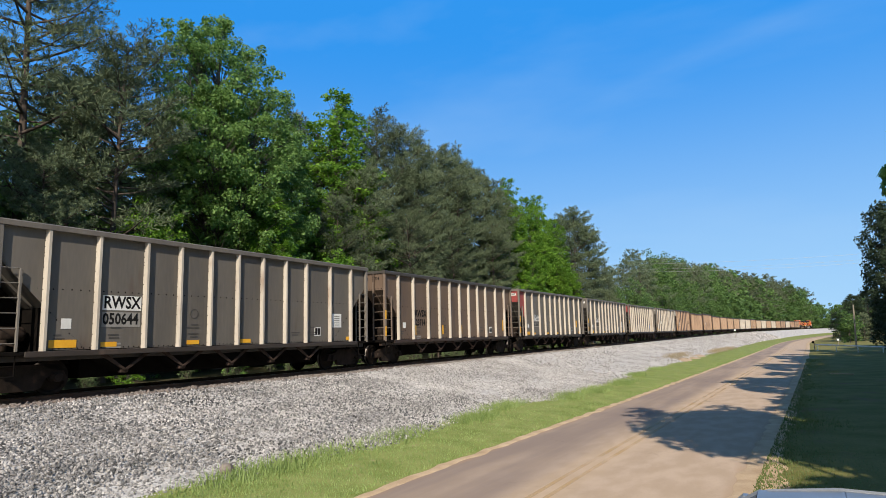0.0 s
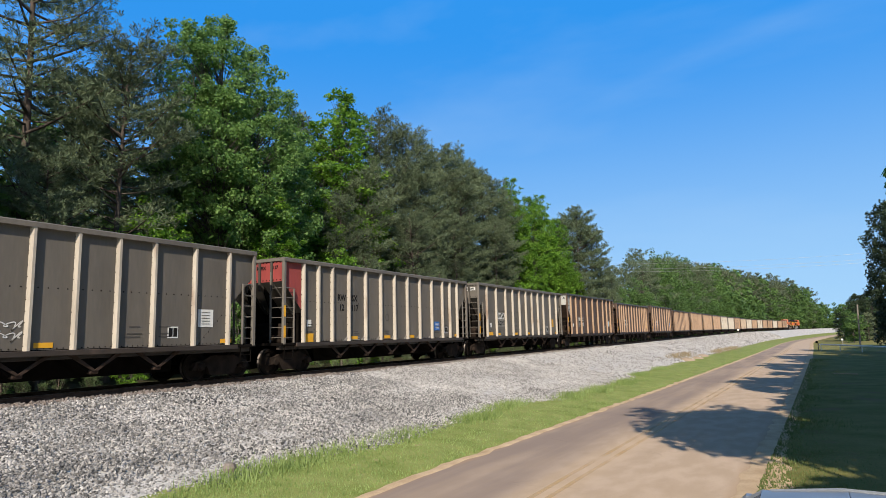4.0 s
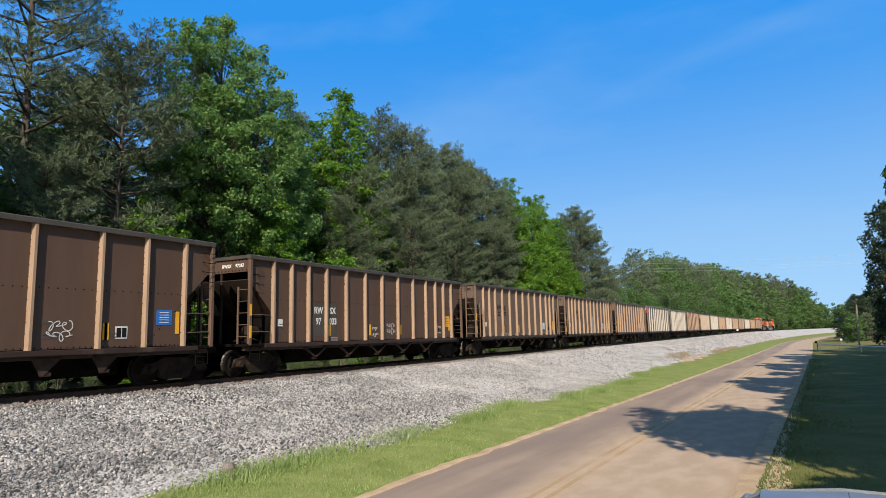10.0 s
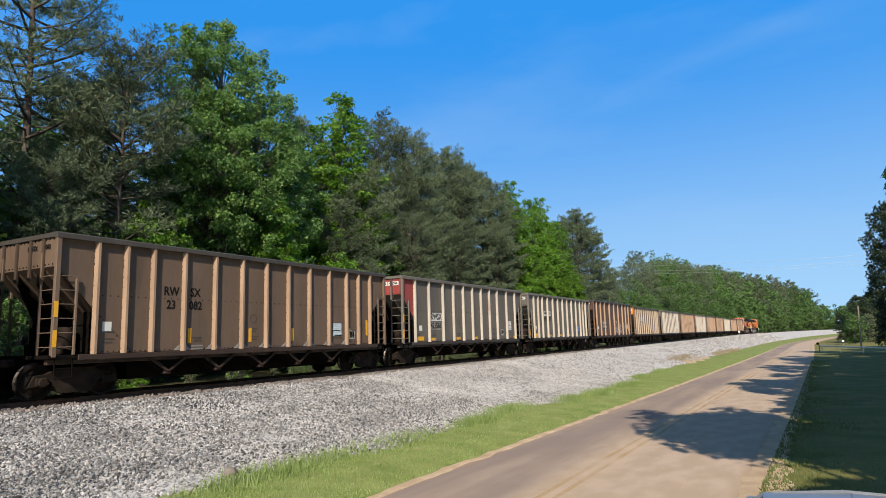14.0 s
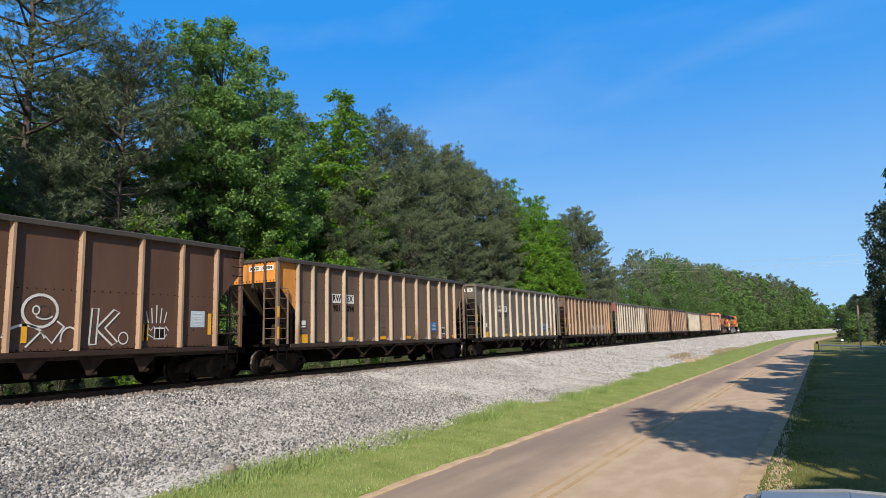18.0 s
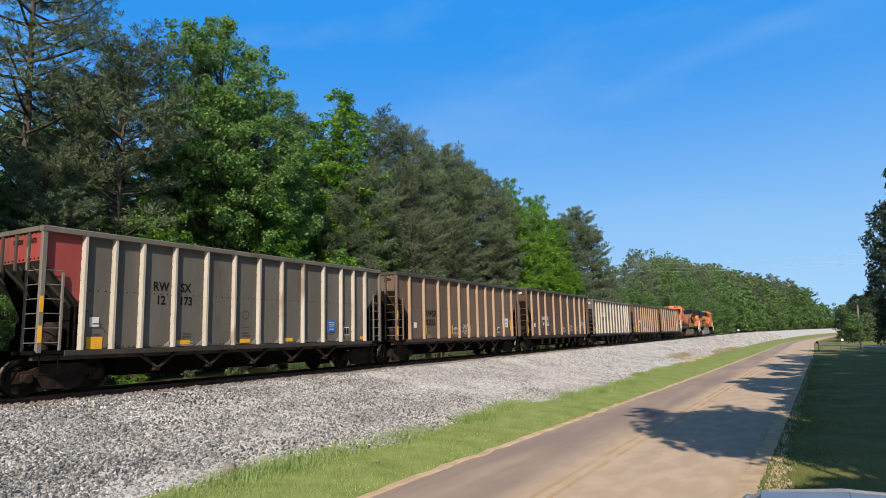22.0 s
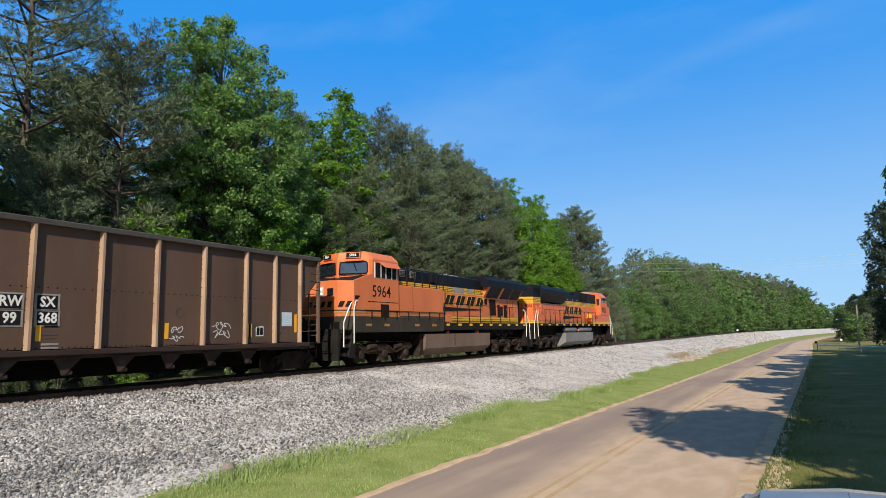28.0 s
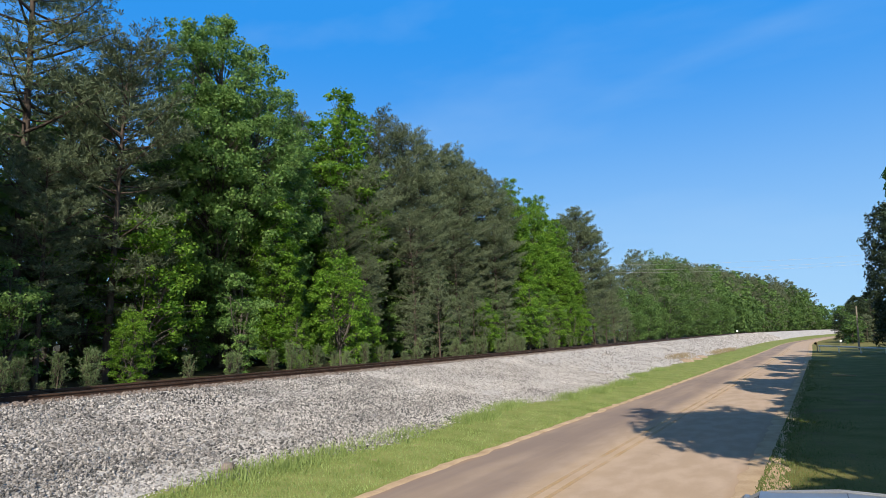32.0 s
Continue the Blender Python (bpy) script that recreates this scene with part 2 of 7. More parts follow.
def build_materials():
    s = surface
    s("hopper_paint", (0.72, 0.71, 0.70), (1.2, 1.17, 1.12), 0.62, 0.0, 0.9, 14, 0.05, (1, 1, 0.18), spots=(0.095, 0.062, 0.043), spot_at=0.63, spot_scale=1.3, tint=True)
    s("post_paint", (0.78, 0.74, 0.69), (1.15, 1.12, 1.05), 0.65, 0.0, 2.0, 25, 0.05, (1, 1, 0.3), spots=(0.2, 0.115, 0.07), spot_at=0.6, spot_scale=1.2, tint=True)
    # grime, truck and wheel colours go near-black to carry the shade under wagons
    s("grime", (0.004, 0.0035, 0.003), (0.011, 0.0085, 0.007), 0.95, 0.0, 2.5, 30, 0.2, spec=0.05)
    s("truck_iron", (0.010, 0.008, 0.0065), (0.042, 0.029, 0.022), 0.85, 0.0, 3, 40, 0.25, spots=(0.075, 0.042, 0.027), spec=0.08)
    s("chute_rust", (0.028, 0.019, 0.015), (0.08, 0.053, 0.041), 0.9, 0.0, 3, 40, 0.2, spec=0.1)
    s("wheel_steel", (0.009, 0.0075, 0.0065), (0.026, 0.019, 0.015), 0.85, 0.0, 4, 40, 0.1, spec=0.08)
    s("tread_steel", (0.22, 0.2, 0.19), (0.42, 0.4, 0.38), 0.35, 1.0, 4, 60, 0.02)
    s("worn_tread", (0.06, 0.052, 0.047), (0.16, 0.14, 0.125), 0.5, 1.0, 4, 60, 0.02)
    s("rail_side", (0.045, 0.026, 0.018), (0.125, 0.07, 0.046), 0.85, 0.2, 2, 50, 0.2)
    s("tie_wood", (0.05, 0.034, 0.024), (0.12, 0.085, 0.06), 0.9, 0, 3, 30, 0.5, (1, 6, 6), island=0.2)
    s("ballast_bed", (0.24, 0.225, 0.21), (0.68, 0.64, 0.6), 0.95, 0, 6, 22, 1.0, dist=0.05)
    s("ballast_stone", (0.19, 0.178, 0.17), (0.51, 0.48, 0.455), 0.95, 0, 0.5, 6, 0.3, island=0.55, spec=0.2)
    s("dark_stone", (0.05, 0.05, 0.053), (0.26, 0.25, 0.24), 0.95, 0, 0.5, 6, 0.3, island=0.6, spec=0.2)
    s("rusty_stone", (0.105, 0.078, 0.064), (0.26, 0.22, 0.195), 0.9, 0, 2, 20, 0.4, island=0.3)
    s("sand", (0.40, 0.275, 0.165), (0.60, 0.445, 0.29), 0.95, 0, 2, 30, 0.5, spec=0.1)
    s("verge_soil", (0.14, 0.185, 0.04), (0.30, 0.31, 0.11), 0.95, 0, 1.2, 18, 0.6, spots=(0.36, 0.28, 0.16), spot_at=0.64, spec=0.1)
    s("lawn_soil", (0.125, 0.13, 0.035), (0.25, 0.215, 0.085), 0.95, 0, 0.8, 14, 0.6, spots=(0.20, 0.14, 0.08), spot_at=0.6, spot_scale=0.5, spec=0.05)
    s("forest_floor", (0.03, 0.035, 0.015), (0.09, 0.07, 0.04), 0.95, 0, 1, 12, 0.6, spec=0.1)
    s("red_clay", (0.34, 0.25, 0.17), (0.48, 0.36, 0.25), 0.95, 0, 2, 20, 0.6, spec=0.1)
    s("pine_bark", (0.04, 0.03, 0.024), (0.12, 0.088, 0.068), 0.95, 0, 2, 12, 0.8, (3, 3, 0.6), dist=0.03)
    s("grey_bark", (0.05, 0.044, 0.036), (0.14, 0.122, 0.10), 0.95, 0, 2, 12, 0.6, (3, 3, 0.6), dist=0.02)
    s("white_paint", (0.66, 0.65, 0.6), (0.8, 0.79, 0.75), 0.6, 0, 2, 30, 0.05)
    s("label_white", (0.62, 0.6, 0.56), (0.78, 0.76, 0.72), 0.7, 0, 3, 30, 0)
    s("label_black", (0.005, 0.005, 0.005), (0.014, 0.013, 0.012), 0.8, 0, 3, 30, 0, spec=0.2)
    s("label_faint", (0.05, 0.045, 0.04), (0.08, 0.07, 0.06), 0.7, 0, 3, 30, 0)
    s("label_patch", (0.22, 0.2, 0.18), (0.32, 0.3, 0.27), 0.7, 0, 3, 30, 0)
    s("label_blue", (0.014, 0.12, 0.44), (0.025, 0.16, 0.5), 0.6, 0, 3, 30, 0)
    s("label_pale_blue", (0.40, 0.52, 0.60), (0.52, 0.62, 0.68), 0.6, 0, 3, 30, 0)
    s("label_yellow", (0.72, 0.33, 0.015), (0.85, 0.45, 0.03), 0.6, 0, 3, 30, 0)
    s("chalk_paint", (0.55, 0.53, 0.5), (0.75, 0.73, 0.7), 0.7, 0, 3, 30, 0)
    s("pole_wood", (0.16, 0.13, 0.10), (0.30, 0.26, 0.21), 0.9, 0, 2, 20, 0.4, (4, 4, 0.4))
    s("weed", (0.2, 0.16, 0.09), (0.36, 0.28, 0.17), 0.9, 0, 2, 20, 0.2)
    s("wire_metal", (0.3, 0.3, 0.3), (0.5, 0.5, 0.5), 0.4, 0.8, 2, 20, 0)
    leafy("poplar_leaf", (0.056, 0.14, 0.028), (0.265, 0.415, 0.12), 0.14, 0.45, 0.6)
    leafy("cedar_leaf", (0.018, 0.032, 0.016), (0.06, 0.085, 0.04), 0.1, 0.15)
    leafy("bright_leaf", (0.05, 0.15, 0.014), (0.245, 0.42, 0.05), 0.12, 0.45, 0.6)
    leafy("pine_needle", (0.052, 0.075, 0.035), (0.2, 0.245, 0.135), 0.14, 0.2)
    leafy("young_pine_needle", (0.065, 0.105, 0.04), (0.19, 0.25, 0.11), 0.2, 0.15, 1.0)
    leafy("far_leaf", (0.06, 0.115, 0.03), (0.15, 0.25, 0.07), 0.2, 0.35)
    leafy("grass_blade", (0.15, 0.225, 0.055), (0.37, 0.45, 0.17), 0.1, 0.35, 1.1)
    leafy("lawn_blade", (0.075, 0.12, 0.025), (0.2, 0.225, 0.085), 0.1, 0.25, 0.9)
    leafy("far_needle", (0.065, 0.085, 0.045), (0.17, 0.195, 0.11), 0.2, 0.25)
    road_material()
    worn_paint()


build_materials()


# ---- mesh tools ----
class Shape:
    """Collects vertices and faces for one mesh."""

    def __init__(self):
        self.v, self.f = [], []

    def add(self, verts, faces):
        k = len(self.v)
        self.v += [tuple(p) for p in verts]
        self.f += [tuple(k + i for i in q) for q in faces]
        return self

    def box(self, x0, x1, y0, y1, z0, z1, c=0.0):
        """A box, with chamfered edges where c is given."""
        lo, hi = (min(x0, x1), min(y0, y1), min(z0, z1)), (max(x0, x1), max(y0, y1), max(z0, z1))
        if not c:
            vs = [(hi[0] if i & 1 else lo[0], hi[1] if i & 2 else lo[1], hi[2] if i & 4 else lo[2]) for i in range(8)]
            return self.add(vs, [(0, 2, 3, 1), (4, 5, 7, 6), (0, 1, 5, 4), (2, 6, 7, 3), (0, 4, 6, 2), (1, 3, 7, 5)])
        c = min(c, *((hi[i] - lo[i]) * 0.45 for i in range(3)))
        vs, idx = [], {}
        for i in range(8):
            p = [hi[k] if i >> k & 1 else lo[k] for k in range(3)]
            for ax in range(3):
                q = [p[k] + (0 if k == ax else (-c if i >> k & 1 else c)) for k in range(3)]
                idx[i, ax] = len(vs)
                vs.append(q)
        fs = []
        for ax in range(3):
            b, d = 1 << (ax + 1) % 3, 1 << (ax + 2) % 3
            for side in (0, 1):
                s = side << ax
                q = [idx[s, ax], idx[s | b, ax], idx[s | b | d, ax], idx[s | d, ax]]
                fs.append(q if side else q[::-1])
            a1, a2 = (ax + 1) % 3, (ax + 2) % 3
            for s1 in (0, 1):
                for s2 in (0, 1):
                    i0 = (s1 << a1) | (s2 << a2)
                    i1 = i0 | (1 << ax)
                    q = [idx[i0, a1], idx[i1, a1], idx[i1, a2], idx[i0, a2]]
                    fs.append(q if s1 != s2 else q[::-1])
        for i in range(8):
            q = [idx[i, 0], idx[i, 1], idx[i, 2]]
            fs.append(q if bin(i).count("1") & 1 else q[::-1])
        return self.add(vs, fs)

    def prism(self, profile, axis, a, b):
        """A profile of 2D points drawn out along an axis ('x': points are y, z; 'y': x, z; 'z': x, y)."""
        n = len(profile)
        put = {"x": lambda p, t: (t, p[0], p[1]), "y": lambda p, t: (p[0], t, p[1]), "z": lambda p, t: (p[0], p[1], t)}[axis]
        vs = [put(p, a) for p in profile] + [put(p, b) for p in profile]
        fs = [tuple(range(n))[::-1], tuple(range(n, 2 * n))] + [(i, (i + 1) % n, n + (i + 1) % n, n + i) for i in range(n)]
        return self.add(vs, fs)

    def rod(self, p, q, r, n=8, r2=None):
        p, q = Vector(p), Vector(q)
        d = (q - p).normalized()
        u = d.orthogonal().normalized()
        w = d.cross(u)
        r2 = r if r2 is None else r2
        vs = []
        for c, s in ((p, r), (q, r2)):
            vs += [c + (u * math.cos(2 * math.pi * i / n) + w * math.sin(2 * math.pi * i / n)) * s for i in range(n)]
        fs = [tuple(range(n))[::-1], tuple(range(n, 2 * n))] + [(i, (i + 1) % n, n + (i + 1) % n, n + i) for i in range(n)]
        return self.add(vs, fs)

    def pipe(self, pts, r, n=6):
        for a, b in zip(pts, pts[1:]):
            self.rod(a, b, r, n)
        return self

    def lathe(self, profile, centre, axis="x", n=20):
        """Turns points (radius, along) round an axis through centre."""
        vs, m = [], len(profile)
        for i in range(n):
            c, s = math.cos(2 * math.pi * i / n), math.sin(2 * math.pi * i / n)
            for r, t in profile:
                p = {"x": (t, r * c, r * s), "y": (r * c, t, r * s), "z": (r * c, r * s, t)}[axis]
                vs.append([centre[k] + p[k] for k in range(3)])
        fs = [(i * m + j, (i + 1) % n * m + j, (i + 1) % n * m + j + 1, i * m + j + 1) for i in range(n) for j in range(m - 1)]
        return self.add(vs, fs)

    def plate(self, p0, p1, p2, p3, t=0.02):
        """A plate of thickness t through four corners."""
        P = [Vector(p) for p in (p0, p1, p2, p3)]
        nrm = (P[1] - P[0]).cross(P[2] - P[0]).normalized() * t
        return self.add(P + [p - nrm for p in P], [(0, 1, 2, 3), (7, 6, 5, 4), (0, 4, 5, 1), (1, 5, 6, 2), (2, 6, 7, 3), (3, 7, 4, 0)])

    def mesh(self, name, material=None, smooth=False):
        me = bpy.data.meshes.new(name)
        me.from_pydata([tuple(p) for p in self.v], [], self.f)
        bm = bmesh.new()
        bm.from_mesh(me)
        if len(bm.faces) < 4000:
            bmesh.ops.recalc_face_normals(bm, faces=bm.faces)
        bm.to_mesh(me)
        bm.free()
        if material:
            me.materials.append(MATS[material])
        if smooth:
            me.shade_smooth()
        return me


def part(name, shape, material, parent, label="", smooth=False):
    me = shape.mesh(name, material, smooth) if isinstance(shape, Shape) else shape
    ob = new(name, me)
    ob.parent = parent
    return tagged(ob, label)


def thing(name, label, category, group="", m=None, kind=""):
    ob = new(name)
    ob.empty_display_size = 0.2
    if m is not None:
        ob.matrix_world = m
    return tagged(ob, label, category, group, kind)


def soup(name, verts, faces, material, smooth=False):
    """One mesh from arrays, for leaves, stones and grass."""
    me = bpy.data.meshes.new(name)
    me.from_pydata(verts.tolist() if hasattr(verts, "tolist") else verts, [], faces.tolist() if hasattr(faces, "tolist") else faces)
    if material:
        me.materials.append(MATS[material])
    if smooth:
        me.shade_smooth()
    return me


TEXTS = {}


def lettering(text, size, material, bold=0.0, squeeze=1.0):
    """A mesh of flat writing in the y, z plane, read from +x, centred on its origin."""
    key = (text, size, material, bold, squeeze)
    if key not in TEXTS:
        cu = bpy.data.curves.new("writing", "FONT")
        cu.body, cu.size, cu.align_x, cu.align_y = text, size, "CENTER", "CENTER"
        cu.offset, cu.resolution_u, cu.extrude = bold, 2, 0.001
        ob = new("writing", cu)
        me = bpy.data.meshes.new_from_object(ob)
        bpy.data.objects.remove(ob)
        me.transform(Matrix(((0, 0, 1, 0), (squeeze, 0, 0, 0), (0, 1, 0, 0), (0, 0, 0, 1))))
        me.materials.clear()
        me.materials.append(MATS[material])
        TEXTS[key] = me
    return TEXTS[key]


# ---- the ground ----
RAIL_TOP = 1.41
LIFT = 0.13           # how far the bodies ride above their nominal height over the trucks


def track_x(y):
    return -17.78 + 0.00029 * max(0.0, y - 162.0) ** 2


def drop(y):
    """The road and its verges sink gently to the north."""
    return -0.006 * np.clip(y - 12.0, 0.0, 250.0)


def road_x(y):
    return -4.25 + 0.031 * y - 0.00007 * y * abs(y) + 0.0004 * max(0.0, y - 140.0) ** 2


def toe_x(y):
    """Where the ballast meets the grass."""
    return -9.0 + 0.8 * math.exp(-((y - 31.0) / 8.0) ** 2) + 0.3 * math.sin(y * 0.55) * math.exp(-max(0, y) / 60) + 0.004 * max(0.0, y - 40) + (track_x(y) + 17.78)


def bank_z(k, y):
    """Height of the ballast slope: k runs from the shoulder (0) to the toe (1)."""
    return 1.28 + (0.12 + drop(y) - 1.28) * (0.92 * k + 0.08 * k * k)


def sheet(name, rows, material, label, kind="structure", category="", parent=None):
    """A strip of ground: rows of points of equal number."""
    n = len(rows[0])
    vs = [p for r in rows for p in r]
    fs = [(i * n + j, i * n + j + 1, (i + 1) * n + j + 1, (i + 1) * n + j) for i in range(len(rows) - 1) for j in range(n - 1)]
    me = soup(name, vs, fs, material, True)
    ob = new(name, me)
    ob.parent = parent
    return tagged(ob, label, category, "", kind)


YS = [-60 + 6 * i for i in range(8)] + [-12 + 1.5 * i for i in range(60)] + [78 + 8 * i for i in range(60)]
EYS = YS + [600, 900, 1600, 3000]


HALF = 2.74           # half the road's width


def ground():
    # one sheet to the horizon, under everything
    far = [[(x, y, -1.9) for x in (-3000, -300, -60, -30, 0, 30, 80, 300, 3000)] for y in (-3000, -300, -60, 0, 60, 200, 500, 1200, 4500)]
    sheet("ground", far, "forest_floor", "dark soil and leaf litter reaching to the horizon", category="ground")
    rows = []
    for y in YS:
        c = road_x(y)
        rows.append([(c + t * HALF, y, drop(y) + 0.05 * math.cos(t * 1.4) - 0.02) for t in (-1, -0.68, -0.34, 0, 0.34, 0.68, 1)])
    road = sheet("road", rows, "road_concrete", "worn tan country road with red clay dust and faint cracks", category="road")
    lanes = road.data.uv_layers.new(name="lanes")
    for lp in road.data.loops:
        q = road.data.vertices[lp.vertex_index].co
        lanes.data[lp.index].uv = (q.x - road_x(q.y), q.y)
    for off in (-0.13, 0.13):
        sheet("road_marking", [[(road_x(y) + off - 0.05, y, drop(y) + 0.036), (road_x(y) + off + 0.05, y, drop(y) + 0.036)] for y in YS if y < 120], "yellow_line",
              "faded yellow centre line on the road", category="road marking")
    for side in (-1, 1):
        rows = []
        for y in [-20 + 0.3 * i for i in range(300)] + YS[71:]:
            w = 0.08 + 0.12 * noise.noise((y * 0.4, side * 5, 0)) + 0.16 * noise.noise((y * 1.7, side * 3, 4)) + (0.3 + 0.4 * math.exp(-((y - 12.5) / 2.5) ** 2) if side > 0 else 0)
            c = road_x(y) + side * (HALF - 0.12 + 0.14 * noise.noise((y * 1.3, 8, side)) + 0.08 * noise.noise((y * 4.1, 2, side)))
            z = drop(y)
            rows.append([(c, y, z - 0.035), (c + side * 0.1, y, z + 0.004), (c + side * (0.12 + w), y, z + 0.012), (c + side * (w + 0.42), y, z - 0.05)])
        sheet("road_shoulder", rows, "sand", "strip of orange sandy clay along the road edge", category="road shoulder")
    rows = []
    for y in YS:
        a, b = road_x(y) - HALF, toe_x(y) - 0.5
        rows.append([(a + (b - a) * k, y, drop(y) + 0.2 * k - 0.05 * max(0, 1 - 6 * k) + 0.03 * noise.noise((y * 0.5, k * 3, 1))) for k in (0, 0.08, 0.17, 0.35, 0.6, 0.8, 1)])
    sheet("verge", rows, "verge_soil", "grassy verge between the road and the ballast", category="verge")
    rows = []
    for y in YS:
        a = road_x(y) + HALF
        rows.append([(a + d, y, drop(y) + h + 0.05 * noise.noise((y * 0.3, d, 7))) for d, h in ((0, -0.05), (0.4, -0.02), (0.8, 0.015), (2, 0.04), (4, 0.1), (9, 0.2), (20, 0.4), (60, 0.5))])
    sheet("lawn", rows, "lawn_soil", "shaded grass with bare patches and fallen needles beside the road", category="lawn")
    rows = []
    for y in YS:
        t, b = track_x(y), toe_x(y)
        s = t + 2.0
        rows.append([(t - 9, y, 0.75), (t - 5.5, y, 0.6), (t - 2.6, y, 1.1), (t - 1.75, y, 1.22), (t - 0.7, y, 1.2), (t, y, 1.21), (t + 0.7, y, 1.2), (s - 0.6, y, 1.25), (s, y, 1.28)] +
                    [(s + (b - s) * k, y, bank_z(k, y) + 0.05 * noise.noise((y * 0.35, k * 5, 2))) for k in (0.2, 0.4, 0.6, 0.8, 1.0)] + [(b + 0.5, y, drop(y))])
    sheet("ballast_bank", rows, "ballast_bed", "sloping bank of grey crushed-stone railway ballast", category="ballast")
    rows = [[(track_x(y) - d, y, h + 0.2 * noise.noise((y * 0.1, d * 0.2, 4))) for d, h in ((5.0, 0.55), (8, 0.75), (12, 0.9), (20, 1.1), (45, 1.4), (120, 2.0))] for y in YS]
    sheet("forest_ground", rows, "forest_floor", "shaded forest floor behind the track", category="forest floor")


ground()


def stones():
    """Loose ballast on the bank, nearest stretch."""
    rng = np.random.default_rng(5)
    base = np.array([(1, 0, 0), (-0.9, 0.2, 0.1), (0.1, 1, 0), (0, -1, 0.15), (0.1, 0, 0.8), (0, 0.1, -0.7)])
    tri = np.array([(0, 2, 4), (2, 1, 4), (1, 3, 4), (3, 0, 4), (2, 0, 5), (1, 2, 5), (3, 1, 5), (0, 3, 5)])

    def scatter(name, n, y0, y1, smin, smax, material, label, k0=0.0, k1=1.03, top=False):
        y = y0 + (y1 - y0) * rng.random(n) ** 1.35
        k = k0 + (k1 - k0) * rng.random(n)
        tx = np.array([track_x(a) for a in y])
        bx = np.array([toe_x(a) for a in y])
        if top:
            x, z = tx + 0.95 + 1.15 * k, 1.245 + 0.03 * k
        else:
            s = tx + 2.0
            x, z = s + (bx - s) * k, bank_z(k, y)
        z = z + 0.02 + 0.05 * np.array([noise.noise((b * 0.35, a * 5, 2)) for a, b in zip(k, y)])
        size = (smin + (smax - smin) * rng.random(n) ** 2) * (1 + np.maximum(0, y - 60) / 90)
        ang = rng.random((n, 3)) * 6.283
        ca, sa, cb, sb = np.cos(ang[:, 0]), np.sin(ang[:, 0]), np.cos(ang[:, 1]), np.sin(ang[:, 1])
        v = base[None] * (0.7 + 0.6 * rng.random((n, 6, 1))) * size[:, None, None]
        v = np.stack([v[..., 0] * ca[:, None] - v[..., 1] * sa[:, None], v[..., 0] * sa[:, None] + v[..., 1] * ca[:, None], v[..., 2]], -1)
        v = np.stack([v[..., 0] * cb[:, None] - v[..., 2] * sb[:, None], v[..., 1], v[..., 0] * sb[:, None] + v[..., 2] * cb[:, None]], -1)
        v += np.stack([x, y, z], -1)[:, None]
        f = (tri[None] + 6 * np.arange(n)[:, None, None]).reshape(-1, 3)
        return tagged(new(name, soup(name, v.reshape(-1, 3), f, material)), label, "ballast stones", "", "stuff")

    scatter("ballast_stones", 42000, 4.5, 36, 0.02, 0.046, "ballast_stone", "pale grey crushed stone lying loose on the railway bank")
    scatter("ballast_stones", 15000, 4.5, 21, 0.022, 0.05, "dark_stone", "darker blue-grey crushed stone among the pale ballast")
    scatter("ballast_stones", 14000, 36, 270, 0.042, 0.085, "ballast_stone", "pale grey crushed stone farther along the railway bank")
    scatter("ballast_stones", 5000, 4.5, 60, 0.03, 0.07, "rusty_stone", "rust-stained crushed stone beside the rails", top=True)


stones()


# ---- trees ----
def tube_arrays(pts, radii, n=6):
    """A tapered, bent tube as vertices and faces."""
    vs, fs = [], []
    for i, (p, r) in enumerate(zip(pts, radii)):
        d = (Vector(pts[min(i + 1, len(pts) - 1)]) - Vector(pts[max(i - 1, 0)])).normalized()
        u = d.orthogonal().normalized() if abs(d.z) < 0.9 else Vector((1, 0, 0)).cross(d).normalized()
        w = d.cross(u)
        vs += [tuple(Vector(p) + (u * math.cos(6.2832 * k / n) + w * math.sin(6.2832 * k / n)) * r) for k in range(n)]
    for i in range(len(pts) - 1):
        fs += [(i * n + k, i * n + (k + 1) % n, (i + 1) * n + (k + 1) % n, (i + 1) * n + k) for k in range(n)]
    return vs, fs


def needle_fans(rng, pos, out, size, blades=6, width=0.2):
    """Sprays of needles: thin triangles that spread from each point."""
    n = len(pos)
    d = rng.normal(size=(n, blades, 3)) * 0.75 + out[:, None, :] * 0.7
    d[..., 2] += 0.25
    d /= np.linalg.norm(d, axis=-1, keepdims=True) + 1e-9
    s = np.cross(d, rng.normal(size=(n, blades, 3)))
    s /= np.linalg.norm(s, axis=-1, keepdims=True) + 1e-9
    L = size[:, None, None] * (0.7 + 0.6 * rng.random((n, blades, 1)))
    p = pos[:, None, :]
    v = np.stack([p + 0 * d, p + d * L + s * L * width, p + d * L * 0.9 - s * L * width], 2).reshape(-1, 3)
    k = n * blades
    f = np.arange(k)[:, None] * 3 + np.array([0, 1, 2])[None]
    return v, f


